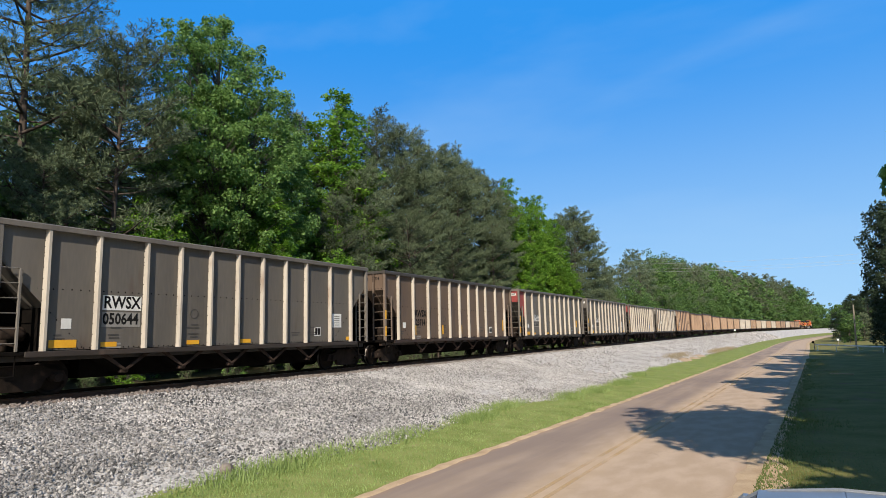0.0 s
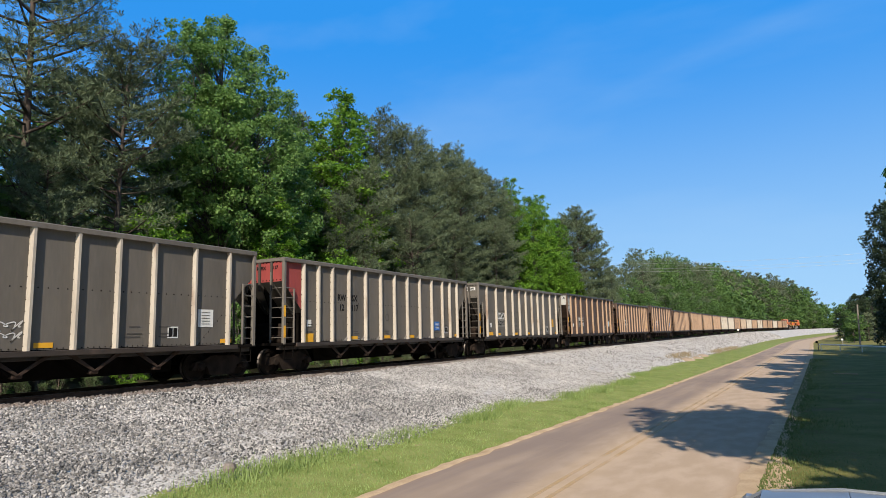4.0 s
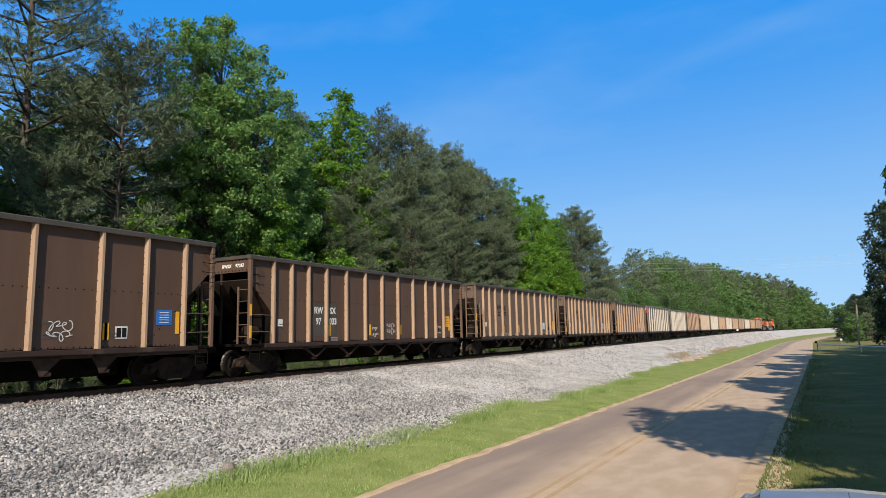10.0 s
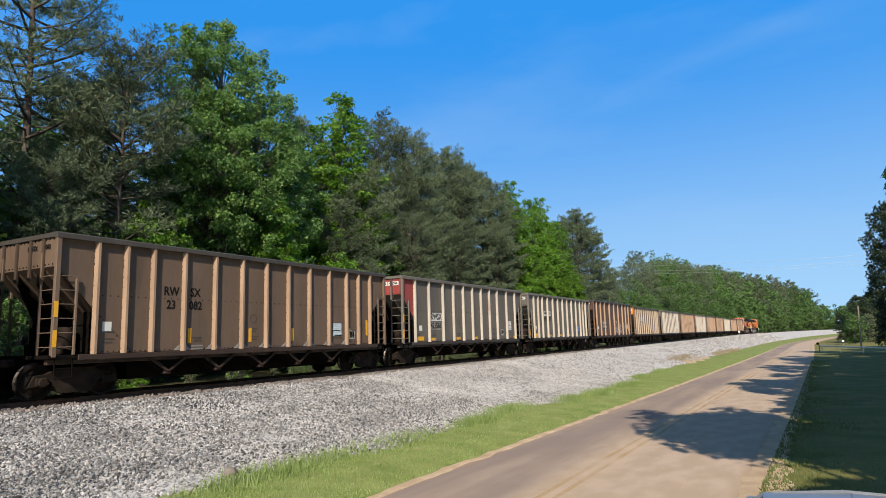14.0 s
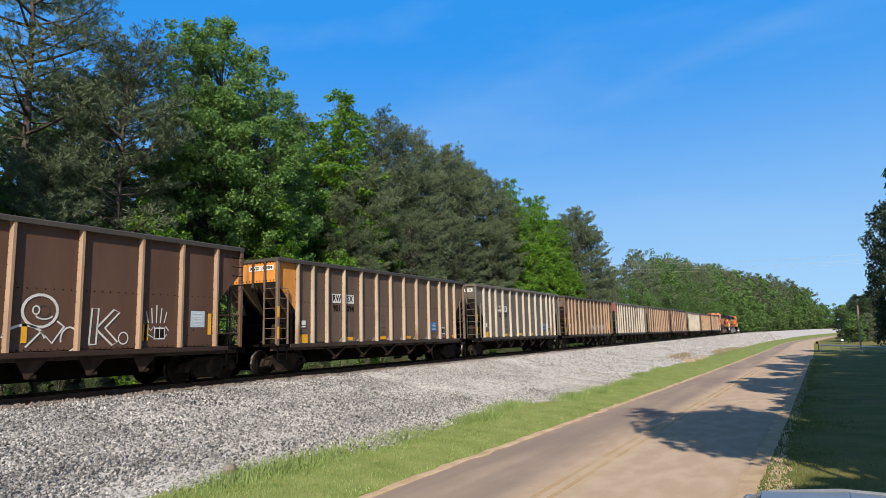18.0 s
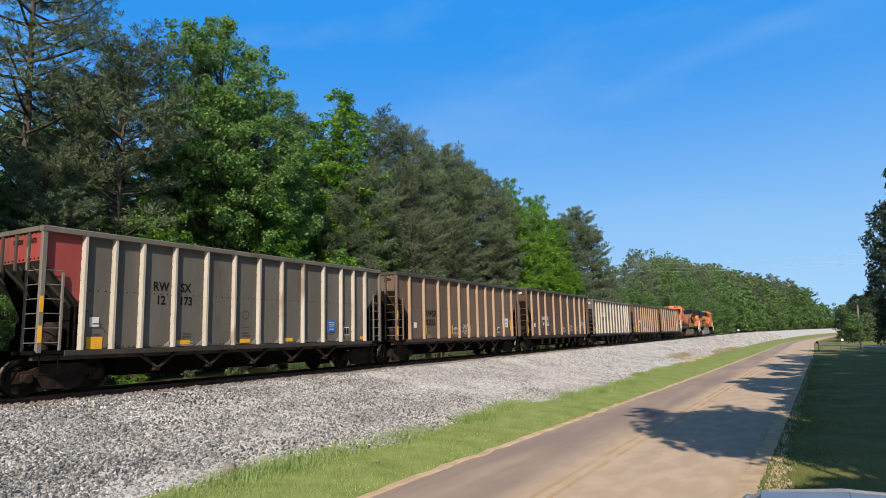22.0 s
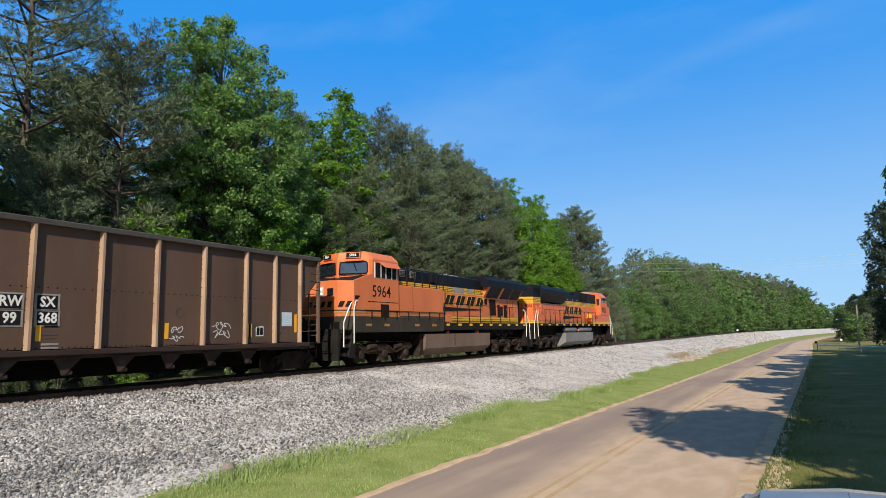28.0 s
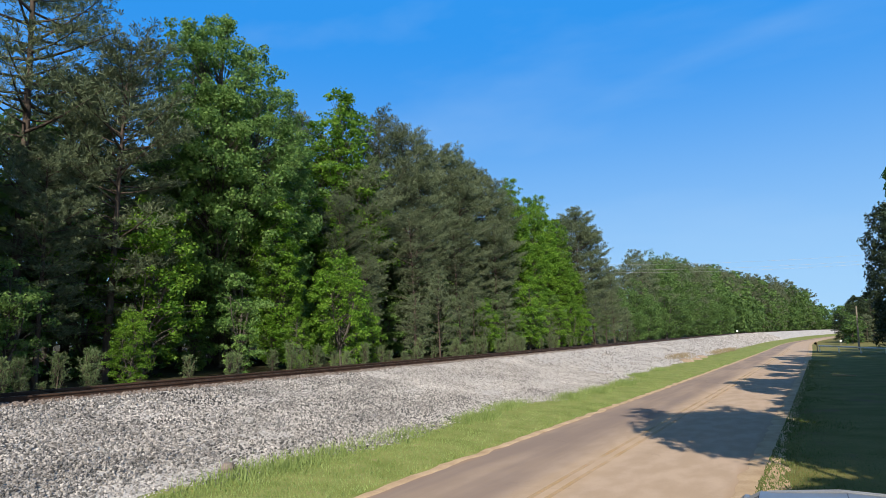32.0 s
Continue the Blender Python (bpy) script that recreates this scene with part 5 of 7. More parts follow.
def decals(car, kind, style, number, extra, seed):
    rnd = random.Random(seed)
    L, T, posts, _ = CAR[kind]
    x = FACE + 0.004
    n0 = {"A": 1, "B": 2, "C": 3, "D": 3}[kind]

    def panel(name, y, z, w, h, material, label="", dx=0.0, parent=car):
        s = Shape().box(x + dx, x + dx + 0.006, y - w / 2, y + w / 2, z - h / 2, z + h / 2)
        return part(name, s, material, parent, label)

    def write(text, y, z, size, material, bold=0.0, squeeze=1.0, dx=0.012, parent=car):
        ob = part("lettering", lettering(text, size, material, bold, squeeze), None, parent)
        ob.matrix_local = pose(x + dx, y, z)
        return ob

    if kind == "A":
        c = (posts[n0] + posts[n0 + 1]) / 2
        ink = "label_white" if style == "white" else "label_black"
        if style == "plate":
            panel("sign_plate", c + 0.03, 2.25, 1.16, 0.4, "label_white", "white reporting-mark plate")
            panel("sign_patch", c + 0.02, 1.8, 1.14, 0.4, "label_patch", "faded grey patch behind the number")
        if style == "white":
            panel("sign_plate", c + 0.2, 2.25, 0.7, 0.34, "label_black")
            panel("sign_plate", c + 0.1, 1.82, 0.9, 0.34, "label_black")
        write("RWSX", c + 0.03, 2.25, 0.46, ink, 0.012, 0.85, 0.008)
        write(number, c, 1.8, 0.42, ink, 0.012, 0.85, 0.008)
    else:
        p = posts[n0]
        ink = "label_white" if style in ("black", "white") else "label_black"
        z1, z2 = {"B": (2.18, 1.78), "C": (2.2, 1.78), "D": (2.76, 2.36)}[kind]
        a, b = number[:-3], number[-3:]
        for t, y, z in (("RW", p - 0.43, z1), ("SX", p + 0.43, z1), (a, p - 0.43, z2), (b, p + 0.45, z2)):
            if style == "black":
                panel("sign_patch", y, z, 0.62, 0.42, "label_patch")
                panel("sign_plate", y, z, 0.5, 0.34, "label_black", "", 0.007)
            if style == "pale" and z == z1:
                panel("sign_plate", y, z, 0.54, 0.36, "label_white", "", 0.004)
            write(t, y, z, 0.36 if kind == "D" else 0.35, ink, 0.010, 0.9, {"black": 0.015, "pale": 0.012, "white": 0.009}.get(style, 0.003))
        if style == "white":
            panel("sign_plate", p, 1.85, 1.35, 1.25, "label_faint", "darker repainted panel", 0.001)
    # small print, stencils and plates in the lower panels
    end = posts[-1]
    for y0, w in ((posts[0] + 0.35, 0.3), (posts[n0] + 0.5, 0.4), (posts[n0 + 2] + 0.5, 0.45), (posts[-4] + 0.5, 0.5), (posts[-3] + 0.4, 0.4)):
        for j in range(rnd.randint(2, 4)):
            panel("small_print", y0 + rnd.uniform(0, 0.1), 1.30 + 0.09 * j + (0.1 if j > 1 else 0), w * rnd.uniform(0.6, 1.0), 0.035, "label_faint")
    panel("notice_plate", posts[0] + 0.42 * (posts[1] - posts[0]), 1.72 if kind != "A" else 1.68, 0.26, 0.26, "label_white", "weathered white notice plate")
    panel("data_box", posts[-3] + 0.5 * (posts[-2] - posts[-3]), 1.42, 0.36, 0.34, "label_white", "small framed data stencil")
    panel("data_field", posts[-3] + 0.5 * (posts[-2] - posts[-3]) - 0.08, 1.42, 0.13, 0.26, "label_black", "", 0.007)
    panel("data_field", posts[-3] + 0.5 * (posts[-2] - posts[-3]) + 0.08, 1.42, 0.13, 0.26, "label_black", "", 0.007)
    for j in range(2):
        panel("chalk_bar", posts[n0] + 0.55, 1.14 - 0.09 * j, 0.42, 0.05, "label_patch")
    ring = Shape().lathe([(0.13, 0), (0.15, 0), (0.15, 0.006), (0.13, 0.006)], (x, posts[n0 + 2] + 0.5 * (posts[n0 + 3] - posts[n0 + 2]), 2.0), "x", 20)
    part("round_stencil", ring, "label_faint", car)
    upright = style in ("plain", "black", "white", "split") and kind != "A" or style in ("plain", "white") or (kind == "D" and style == "split" and number[0] == "2")
    if number[:2] == "12":
        upright = False
    spots = (posts[n0] + 0.25, posts[n0 + 2] + 0.4, posts[n0 + 4] + 0.25, posts[-3] + 0.2, posts[-1] - 0.2)
    for j, y in enumerate(spots):
        if upright:
            panel("reflector", y, 1.45 + (0.25 if j == 4 else 0), 0.13, 0.46 + (0.2 if j == 4 else 0), "label_yellow", "upright yellow reflector", 0.004)
        elif j != 3:
            panel("reflector", y + 0.15, 1.13, 0.46, 0.13, "label_yellow", "yellow reflector strip", 0.004)
    if not upright:
        panel("reflector", posts[0] + (0.5 if kind == "A" else 0.38), 1.17, 0.7 if kind == "A" else 0.45, 0.2 if kind == "A" else 0.32, "label_yellow", "yellow reflector strip", 0.004)
    card = (posts[-4] + posts[-3]) / 2 if kind == "D" else (posts[-2] + posts[-1]) / 2
    for ch, mat, h in (("b", "label_blue", 0.45), ("l", "label_pale_blue", 0.5), ("y", "label_yellow", 0.55), ("w", "label_white", 0.55)):
        if ch in extra:
            c = panel("notice_card", card - (0.2 if ch in "wy" and kind == "A" else 0), 1.62 if kind == "D" else 1.85, 0.58 if ch == "w" else 0.52, h, mat, {"b": "blue notice card", "l": "faded pale-blue notice card", "y": "yellow notice card", "w": "white notice card"}[ch])
            for j in range(5):
                panel("notice_line", card - (0.2 if ch in "wy" and kind == "A" else 0), (1.62 if kind == "D" else 1.85) + h * (0.32 - 0.16 * j), 0.32, 0.018, "label_faint" if ch in "yw" else "label_white", "", 0.007)
    if "p" in extra:
        panel("repair_patch", (posts[6] + posts[7]) / 2 + 0.02, 1.75, 0.9, 1.5, "label_patch", "unpainted grey repair patch")
    # sprayed paint: loose loops, and on two wagons large outlined figures
    def stroke(pts, width, label="sprayed white scrawl", mat="chalk_paint"):
        P = [Vector((0, *p)) for p in pts]
        q = Shape()
        for j, p in enumerate(P):
            d = (P[min(j + 1, len(P) - 1)] - P[max(j - 1, 0)]).normalized()
            n = Vector((0, -d.z, d.y)) * width
            q.v += [tuple(p - n + Vector((x + 0.01, 0, 0))), tuple(p + n + Vector((x + 0.01, 0, 0)))]
        q.f = [(2 * j, 2 * j + 2, 2 * j + 3, 2 * j + 1) for j in range(len(P) - 1)]
        part("scrawl", q, mat, car, label)

    def arc(y, z, ry, rz, a0=0.0, a1=6.2832, n=18):
        return [(y + ry * math.cos(a0 + (a1 - a0) * j / n), z + rz * math.sin(a0 + (a1 - a0) * j / n)) for j in range(n + 1)]

    if "t" in extra and kind == "B":
        c = (posts[4] + posts[5]) / 2 - 0.1
        big = "large white sprayed figure outline"
        stroke(arc(c, 2.0, 0.42, 0.4), 0.035, label=big)
        stroke(arc(c - 0.1, 2.02, 0.08, 0.1), 0.018)
        stroke(arc(c + 0.1, 1.9, 0.2, 0.1, 3.3, 6.1), 0.018)
        stroke(arc(c - 0.35, 1.25, 0.5, 0.4, 0.2, 2.9), 0.03, label=big)
        stroke([(c - 0.3, 1.12), (c + 0.05, 1.5), (c + 0.32, 1.2), (c + 0.6, 1.62), (c + 0.42, 1.75)], 0.026, label=big)
        stroke(arc(c + 0.75, 1.3, 0.22, 0.3, -1.5, 3.4), 0.022)
        c = (posts[5] + posts[6]) / 2 - 0.2
        stroke([(c - 0.35, 1.15), (c - 0.3, 2.1), (c - 0.12, 2.1), (c - 0.16, 1.15), (c - 0.35, 1.15)], 0.024, label=big)
        stroke([(c - 0.14, 1.6), (c + 0.32, 2.08), (c + 0.48, 2.0), (c + 0.08, 1.58), (c + 0.45, 1.2), (c + 0.3, 1.12), (c - 0.14, 1.52)], 0.026, label=big)
        stroke(arc(c + 0.62, 1.3, 0.14, 0.16), 0.016)
        c = (posts[6] + posts[7]) / 2 - 0.1
        for j in range(5):
            stroke([(c - 0.28 + 0.13 * j, 1.72), (c - 0.36 + 0.17 * j, 2.05 + 0.1 * (2 - abs(j - 2)))], 0.018)
        stroke([(c - 0.4 + 0.1 * j, 1.5 + 0.12 * (j % 2)) for j in range(9)], 0.016)
        stroke([(c - 0.36 + 0.1 * j, 1.27 + 0.1 * ((j * 2) % 3) * 0.6) for j in range(8)], 0.014)
    elif "g" in extra or "t" in extra:
        big = "t" in extra
        spots = [(posts[n0 + 2] + 0.75, 1.5, 0.2), (posts[n0 + 3] + 0.75, 1.62, 0.3)] if not big else [(posts[j] + 0.52, 1.58, 0.42) for j in range(n0 + 2, min(n0 + 7, len(posts) - 2))]
        for y, z, r in spots:
            for row in range(1 if big else 2):
                ph, pts = rnd.uniform(0, 6), []
                for j in range(34):
                    t = j / 33
                    pts.append((y + r * (2.0 * (t - 0.5) + 0.3 * math.sin(ph + t * 23)), z - 0.26 * row + r * (0.75 if big else 0.5) * math.cos(ph * 2 + t * 19) * (0.6 + 0.4 * math.sin(t * 9 + ph))))
                if big and y in (spots[0][0], spots[-1][0]):
                    stroke(pts, 0.022, "sprayed pale-blue scrawl", "label_pale_blue")
                else:
                    stroke(pts, 0.028 if big else 0.012)
    # marks on the end plate
    for text, dx in (("RWSX", 0.42), (number, 1.05)):
        if style == "black":
            part("end_mark", Shape().box(dx - 0.29, dx + 0.29, -0.014, -0.002, T - 0.45, T - 0.27), "label_black", car)
        elif style in ("plate", "pale"):
            part("end_mark", Shape().box(dx - 0.29, dx + 0.29, -0.014, -0.002, T - 0.45, T - 0.27), "label_white", car)
        ob = part("end_lettering", lettering(text, 0.17, "label_white" if style in ("black", "white") else "label_black", 0.006, 0.95), None, car)
        ob.matrix_local = pose(dx, -0.018, T - 0.36, 0, 0, -90)


def wagons():
    roles = {"body": 2, "post": 3, "end": 4}
    for i, (w, kind, body, post, end, style, number, extra) in enumerate(CARS):
        if kind not in MESHES:
            MESHES[kind] = car_meshes(kind)
        tone = "grey" if body == GREY else "brown" if body in (BROWN, RUST) else "grey-brown"
        trim = "" if end in (body, SILVER) else " and red ends" if end == RED else " and orange ends"
        car = thing("hopper_wagon", f"weathered {tone} ribbed hopper wagon{trim} on the track", "hopper wagon", "wagons of the train")
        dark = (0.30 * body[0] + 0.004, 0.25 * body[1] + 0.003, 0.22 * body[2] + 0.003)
        chord = tuple(1.1 * c for c in body) if body == GREY else (0.062, 0.054, 0.046)
        trimc = tuple(0.85 * a + 0.13 * b for a, b in zip(body, post))
        for name, me, role, label in MESHES[kind]:
            ob = part(name, me, None, car, label)
            if name == "riveting":
                tagged(ob, kind="stuff")
            # slope: body colour halved, standing in for shade at the wagon ends
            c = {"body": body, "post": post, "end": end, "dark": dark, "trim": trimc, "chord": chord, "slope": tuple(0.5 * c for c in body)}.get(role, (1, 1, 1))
            ob.color = (*c, 1)
        add_bogie(car, 0.92)
        add_bogie(car, CAR[kind][0] - 0.92)
        decals(car, kind, style, number, extra, i)
        TRAIN.append((car, w, CAR[kind][0]))


wagons()


# ---- the two locomotives ----
def loco_materials():
    s = surface
    s("faded_orange", (0.51, 0.126, 0.036), (0.655, 0.182, 0.06), 0.55, 0, 0.8, 20, 0.03, (1, 1, 0.3), spots=(0.22, 0.09, 0.05), spot_at=0.68, spot_scale=1.1)
    s("fresh_orange", (0.60, 0.128, 0.036), (0.72, 0.165, 0.05), 0.45, 0, 0.8, 20, 0.02, (1, 1, 0.3), spots=(0.30, 0.10, 0.04), spot_at=0.72, spot_scale=1.0)
    s("loco_yellow", (0.62, 0.34, 0.02), (0.78, 0.45, 0.03), 0.5, 0, 1, 20, 0.02, spots=(0.35, 0.22, 0.06), spot_at=0.68)
    s("dusty_skirt", (0.028, 0.023, 0.018), (0.062, 0.05, 0.04), 0.85, 0, 1.2, 20, 0.05, (1, 1, 0.4), spec=0.15)
    s("faded_stripe", (0.26, 0.12, 0.03), (0.42, 0.21, 0.05), 0.7, 0, 1.2, 20, 0.02, spots=(0.12, 0.07, 0.035), spot_at=0.6)
    s("loco_truck", (0.016, 0.0115, 0.009), (0.066, 0.044, 0.034), 0.9, 0, 3, 40, 0.25, spots=(0.1, 0.062, 0.045), spec=0.08)
    s("loco_black", (0.004, 0.005, 0.008), (0.010, 0.011, 0.017), 0.6, 0, 1, 20, 0.03, spec=0.16)
    s("loco_dark_grey", (0.009, 0.008, 0.0075), (0.024, 0.020, 0.017), 0.85, 0, 1.5, 20, 0.05, spec=0.1)
    s("grille", (0.010, 0.006, 0.005), (0.028, 0.014, 0.010), 0.85, 0, 2, 60, 0.4, (1, 8, 1), spec=0.1)
    s("dusty_tank", (0.115, 0.072, 0.048), (0.195, 0.128, 0.09), 0.8, 0, 1, 15, 0.05, (1, 1, 0.3))
    s("grey_tank", (0.15, 0.145, 0.14), (0.24, 0.235, 0.23), 0.6, 0, 1, 15, 0.03, spots=(0.14, 0.10, 0.075), spot_at=0.6)
    s("handrail_white", (0.62, 0.58, 0.52), (0.75, 0.72, 0.66), 0.5, 0, 3, 20, 0)
    s("window_frame_grey", (0.4, 0.38, 0.35), (0.55, 0.52, 0.48), 0.5, 0, 3, 20, 0)
    s("lamp_lens", (0.75, 0.75, 0.72), (0.85, 0.85, 0.82), 0.2, 0, 3, 20, 0)
    s("red_valve", (0.45, 0.06, 0.06), (0.55, 0.1, 0.09), 0.5, 0, 3, 20, 0)
    m, n, l, p = nodes_of("cab_glass")
    p.inputs["Base Color"].default_value = (0.05, 0.07, 0.08, 1)
    p.inputs["Roughness"].default_value, p.inputs["IOR"].default_value = 0.03, 1.5
    p.inputs["Transmission Weight"].default_value = 0.6
    MATS["cab_glass"] = m
    m, n, l, p = nodes_of("windshield_glass")
    p.inputs["Base Color"].default_value = (0.012, 0.016, 0.024, 1)
    p.inputs["Roughness"].default_value, p.inputs["IOR"].default_value = 0.04, 2.2
    MATS["windshield_glass"] = m


loco_materials()


def six_wheel_truck(parent, axles, r=0.53):
    c = axles[1]
    a, b = axles[0] - c, axles[2] - c
    base = Shape().box(-0.95, 0.95, a - 0.5, b + 0.5, 0.62, 0.85, 0.03)
    truck = part("truck", base, "grime", parent, "grimy six-wheel locomotive truck")
    truck.matrix_local = pose(0, c, -LIFT)
    wheel = Shape().lathe([(0.0, 0.1), (0.12, 0.1), (0.15, 0.05), (r - 0.13, 0.02), (r - 0.08, 0.065), (r - 0.006, 0.065), (r, 0), (r + 0.03, -0.06), (r - 0.08, -0.07), (0.0, -0.07)], (0, 0, 0), "x", 24).mesh("wheel", "wheel_steel", True)
    for s in (-1, 1):
        f = Shape()
        x0, x1 = s * 0.98, s * 1.16
        f.prism([(a - 0.75, 0.78), (a - 0.55, 0.98), (a + 0.3, 0.92), (a + 0.7, 0.72), (-0.6, 0.72), (-0.3, 0.95), (0.3, 0.95), (0.6, 0.72), (b - 0.7, 0.72), (b - 0.3, 0.92), (b + 0.55, 0.98), (b + 0.75, 0.78), (b + 0.5, 0.66), (b - 0.55, 0.56), (0.5, 0.5), (-0.5, 0.5), (a + 0.55, 0.56), (a - 0.5, 0.66)], "x", x0, x1)
        part("side_frame", f, "loco_truck", truck)
        for y in (a, 0, b):
            q = Shape().prism([(y - 0.42, 0.2), (y + 0.42, 0.2), (y + 0.34, 0.36), (y + 0.26, 0.68), (y - 0.26, 0.68), (y - 0.34, 0.36)], "x", s * 1.05, s * 1.2)
            q.lathe([(0, 0.1), (0.13, 0.1), (0.17, 0.06), (0.17, 0)], (s * 1.2 - (0.04 if s > 0 else -0.04) * 0, y, 0.5), "x", 14) if s > 0 else None
            part("axle_box", q, "loco_truck", truck)
            for d in (-0.33, 0.33):
                k = Shape()
                for j in range(4):
                    k.lathe([(0.05, 0), (0.1, 0.02), (0.1, 0.04), (0.05, 0.06)], (s * 1.1, y + d, 0.36 + 0.07 * j), "z", 8)
                part("coil_spring", k, "loco_truck", truck)
            w = part("wheel", wheel, None, truck, "dark steel driving wheel")
            w.matrix_local = pose(s * 0.76, y, r, 0, 0, 0 if s > 0 else 180)
        g = Shape().rod((s * 1.22, a + 0.55, 0.82), (s * 1.22, a + 1.15, 0.86), 0.11, 10).rod((s * 1.22, b - 0.9, 0.8), (s * 1.22, b - 0.4, 0.84), 0.1, 10)
        g.pipe([(s * 1.25, a - 0.2, 0.9), (s * 1.28, a + 0.5, 0.62), (s * 1.25, -0.3, 0.7)], 0.03).pipe([(s * 1.25, 0.3, 0.85), (s * 1.28, 0.9, 0.55), (s * 1.25, b, 0.8)], 0.035)
        g.pipe([(s * 1.2, a, 1.0), (s * 1.22, 0, 1.05), (s * 1.2, b, 1.0)], 0.02)
        part("brake_rigging", g, "loco_truck", truck)
    return truck


def loco_base(name, label, y0, y1, sill0, sill1):
    loco = thing(name, label, "locomotive", "locomotives of the train")

    def P(nm, shape, mat, lab="", smooth=False, parent=loco):
        return part(nm, shape, mat, parent, lab, smooth)

    P("underframe", Shape().box(-1.5, 1.5, y0 + 0.9, y1 - 0.9, sill0, sill1, 0.02).box(-0.6, 0.6, y0, y1, 0.95, sill0 + 0.02, 0.02), "loco_dark_grey", "dark walkway sill")
    for y, d in ((y0, 1), (y1, -1)):
        P("pilot", Shape().prism([(y, 0.2), (y + d * 0.08, 0.2), (y + d * 0.2, 1.3), (y + d * 0.1, sill0 + 0.1), (y, sill0 + 0.1)], "x", -1.35, 1.35).box(-1.1, 1.1, y - d * 0.06, y, 0.5, 1.2, 0.04), "loco_dark_grey", "steel pilot plate")
        P("coupler", Shape().box(-0.1, 0.1, y - d * 0.45, y + d * 0.3, 0.74, 0.95, 0.02).box(-0.18, 0.16, y - d * 0.55, y - d * 0.35, 0.7, 0.99, 0.05), "truck_iron", "knuckle coupler")
        for s in (-1, 1):
            st = Shape()
            for j in range(4):
                st.box(s * 1.05, s * 1.5, y + d * (0.14 + 0.1 * j), y + d * (0.42 + 0.1 * j), 0.42 + 0.34 * j, 0.45 + 0.34 * j)
            st.box(s * 1.02, s * 1.06, y + d * 0.1, y + d * 0.95, 0.35, sill1)
            st.prism([(y + d * 0.52, 0.3), (y + d * 0.95, 0.3), (y + d * 1.0, sill1), (y + d * 0.86, sill1)], "x", s * 1.06, s * 1.5)
            P("step_well", st, "loco_dark_grey", "corner steps")
            P("grab_rail", Shape().pipe([(s * 1.5, y + d * 0.18, 0.75), (s * 1.5, y + d * 0.18, 1.75), (s * 1.48, y + d * 0.55, 2.35), (s * 1.4, y + d * 0.95, 2.75)], 0.025, 8), "handrail_white", "white-painted grab rail")
            P("grab_rail", Shape().pipe([(s * 1.52, y + d * 0.85, 0.9), (s * 1.52, y + d * 0.85, 2.3), (s * 1.52, y + d * 0.98, 2.65), (s * 1.46, y + d * 1.25, 2.72)], 0.025, 8), "handrail_white", "white-painted grab rail")
        h = Shape()
        for k in range(5):
            x = -0.5 + 0.22 * k
            h.pipe([(x, y - d * 0.05, 1.25), (x + 0.03, y - d * 0.22, 0.85), (x + 0.05, y - d * 0.3, 0.6)], 0.025, 6)
        P("air_hoses", h, "grime", "hanging brake and control hoses")
    return loco, P


def railing(P, y0, y1, z, n, x=1.5, h=1.0, mat="loco_dark_grey", mid=True):
    for s in (-1, 1):
        P("handrail", Shape().pipe([(s * x, y0, z + h), (s * x, y1, z + h)], 0.02, 6), mat)
        for i in range(n + 1):
            y = y0 + (y1 - y0) * i / n
            P("stanchion", Shape().box(s * x - 0.018, s * x + 0.018, y - 0.025, y + 0.025, z, z + h), mat)


def emblem(P, y0, y1, z0, z1, x):
    """The owner's slanted emblem as four plain black blocks with a thin yellow edge, over a long wedge."""
    w = (y1 - y0 - 0.5) / 4.0
    H = z1 - z0
    zb, sl = z0 + 0.42 * H, 0.34
    for k in range(4):
        a, b = y0 + 0.5 + k * w, y0 + 0.5 + (k + 0.84) * w - sl * 0.5
        m = (a + b) / 2
        edge = [(a - 0.03, zb - 0.02), (b + 0.03, zb - 0.02), (b + sl + 0.03, z1 + 0.02), (a + sl - 0.03, z1 + 0.02)]
        P("emblem_outline", Shape().prism(edge, "x", x - 0.012, x - 0.004), "loco_yellow", "thin yellow outline of the emblem")
        P("emblem_block", Shape().prism([(a, zb), (m - 0.05, zb), (m - 0.05 + sl, z1), (a + sl, z1)], "x", x - 0.003, x), "label_black", "slanted black emblem shape")
        P("emblem_block", Shape().prism([(m + 0.02, zb), (b, zb), (b + sl * (0.5 if k == 3 else 1), z1 - (0.2 if k == 3 else 0)), (m + 0.02 + sl, z1)], "x", x - 0.003, x), "label_black", "slanted black emblem shape")
    P("emblem_wedge", Shape().prism([(y0, z0), (y1 - 0.3, z0 + 0.2 * H), (y1 - 0.3, z0 + 0.22 * H), (y0 + 0.2, z0 + 0.28 * H)], "x", x - 0.003, x), "label_black", "long black wedge")


def doors(P, y0, y1, n, z0, z1, x, mat):
    for i in range(n):
        a, b = y0 + (y1 - y0) * i / n + 0.02, y0 + (y1 - y0) * (i + 1) / n - 0.02
        for s in (-1, 1):
            d = part("hood_door", Shape().box(s * x, s * (x + 0.018), a, b, z0, z1, 0.006), mat, P("hood_hinge_strip", Shape().box(s * x, s * (x + 0.01), a - 0.012, a + 0.004, z0, z1), "loco_dark_grey"))
            part("latch", Shape().box(s * (x + 0.018), s * (x + 0.035), b - 0.1, b - 0.06, (z0 + z1) / 2 - 0.06, (z0 + z1) / 2 + 0.06), "loco_dark_grey", d.parent)


def number(P, text, y, z, size, x, mat="label_black"):
    ob = P("number", lettering(text, size, mat, 0.004, 1.0), None, "painted fleet number")
    ob.matrix_local = pose(x, y, z)


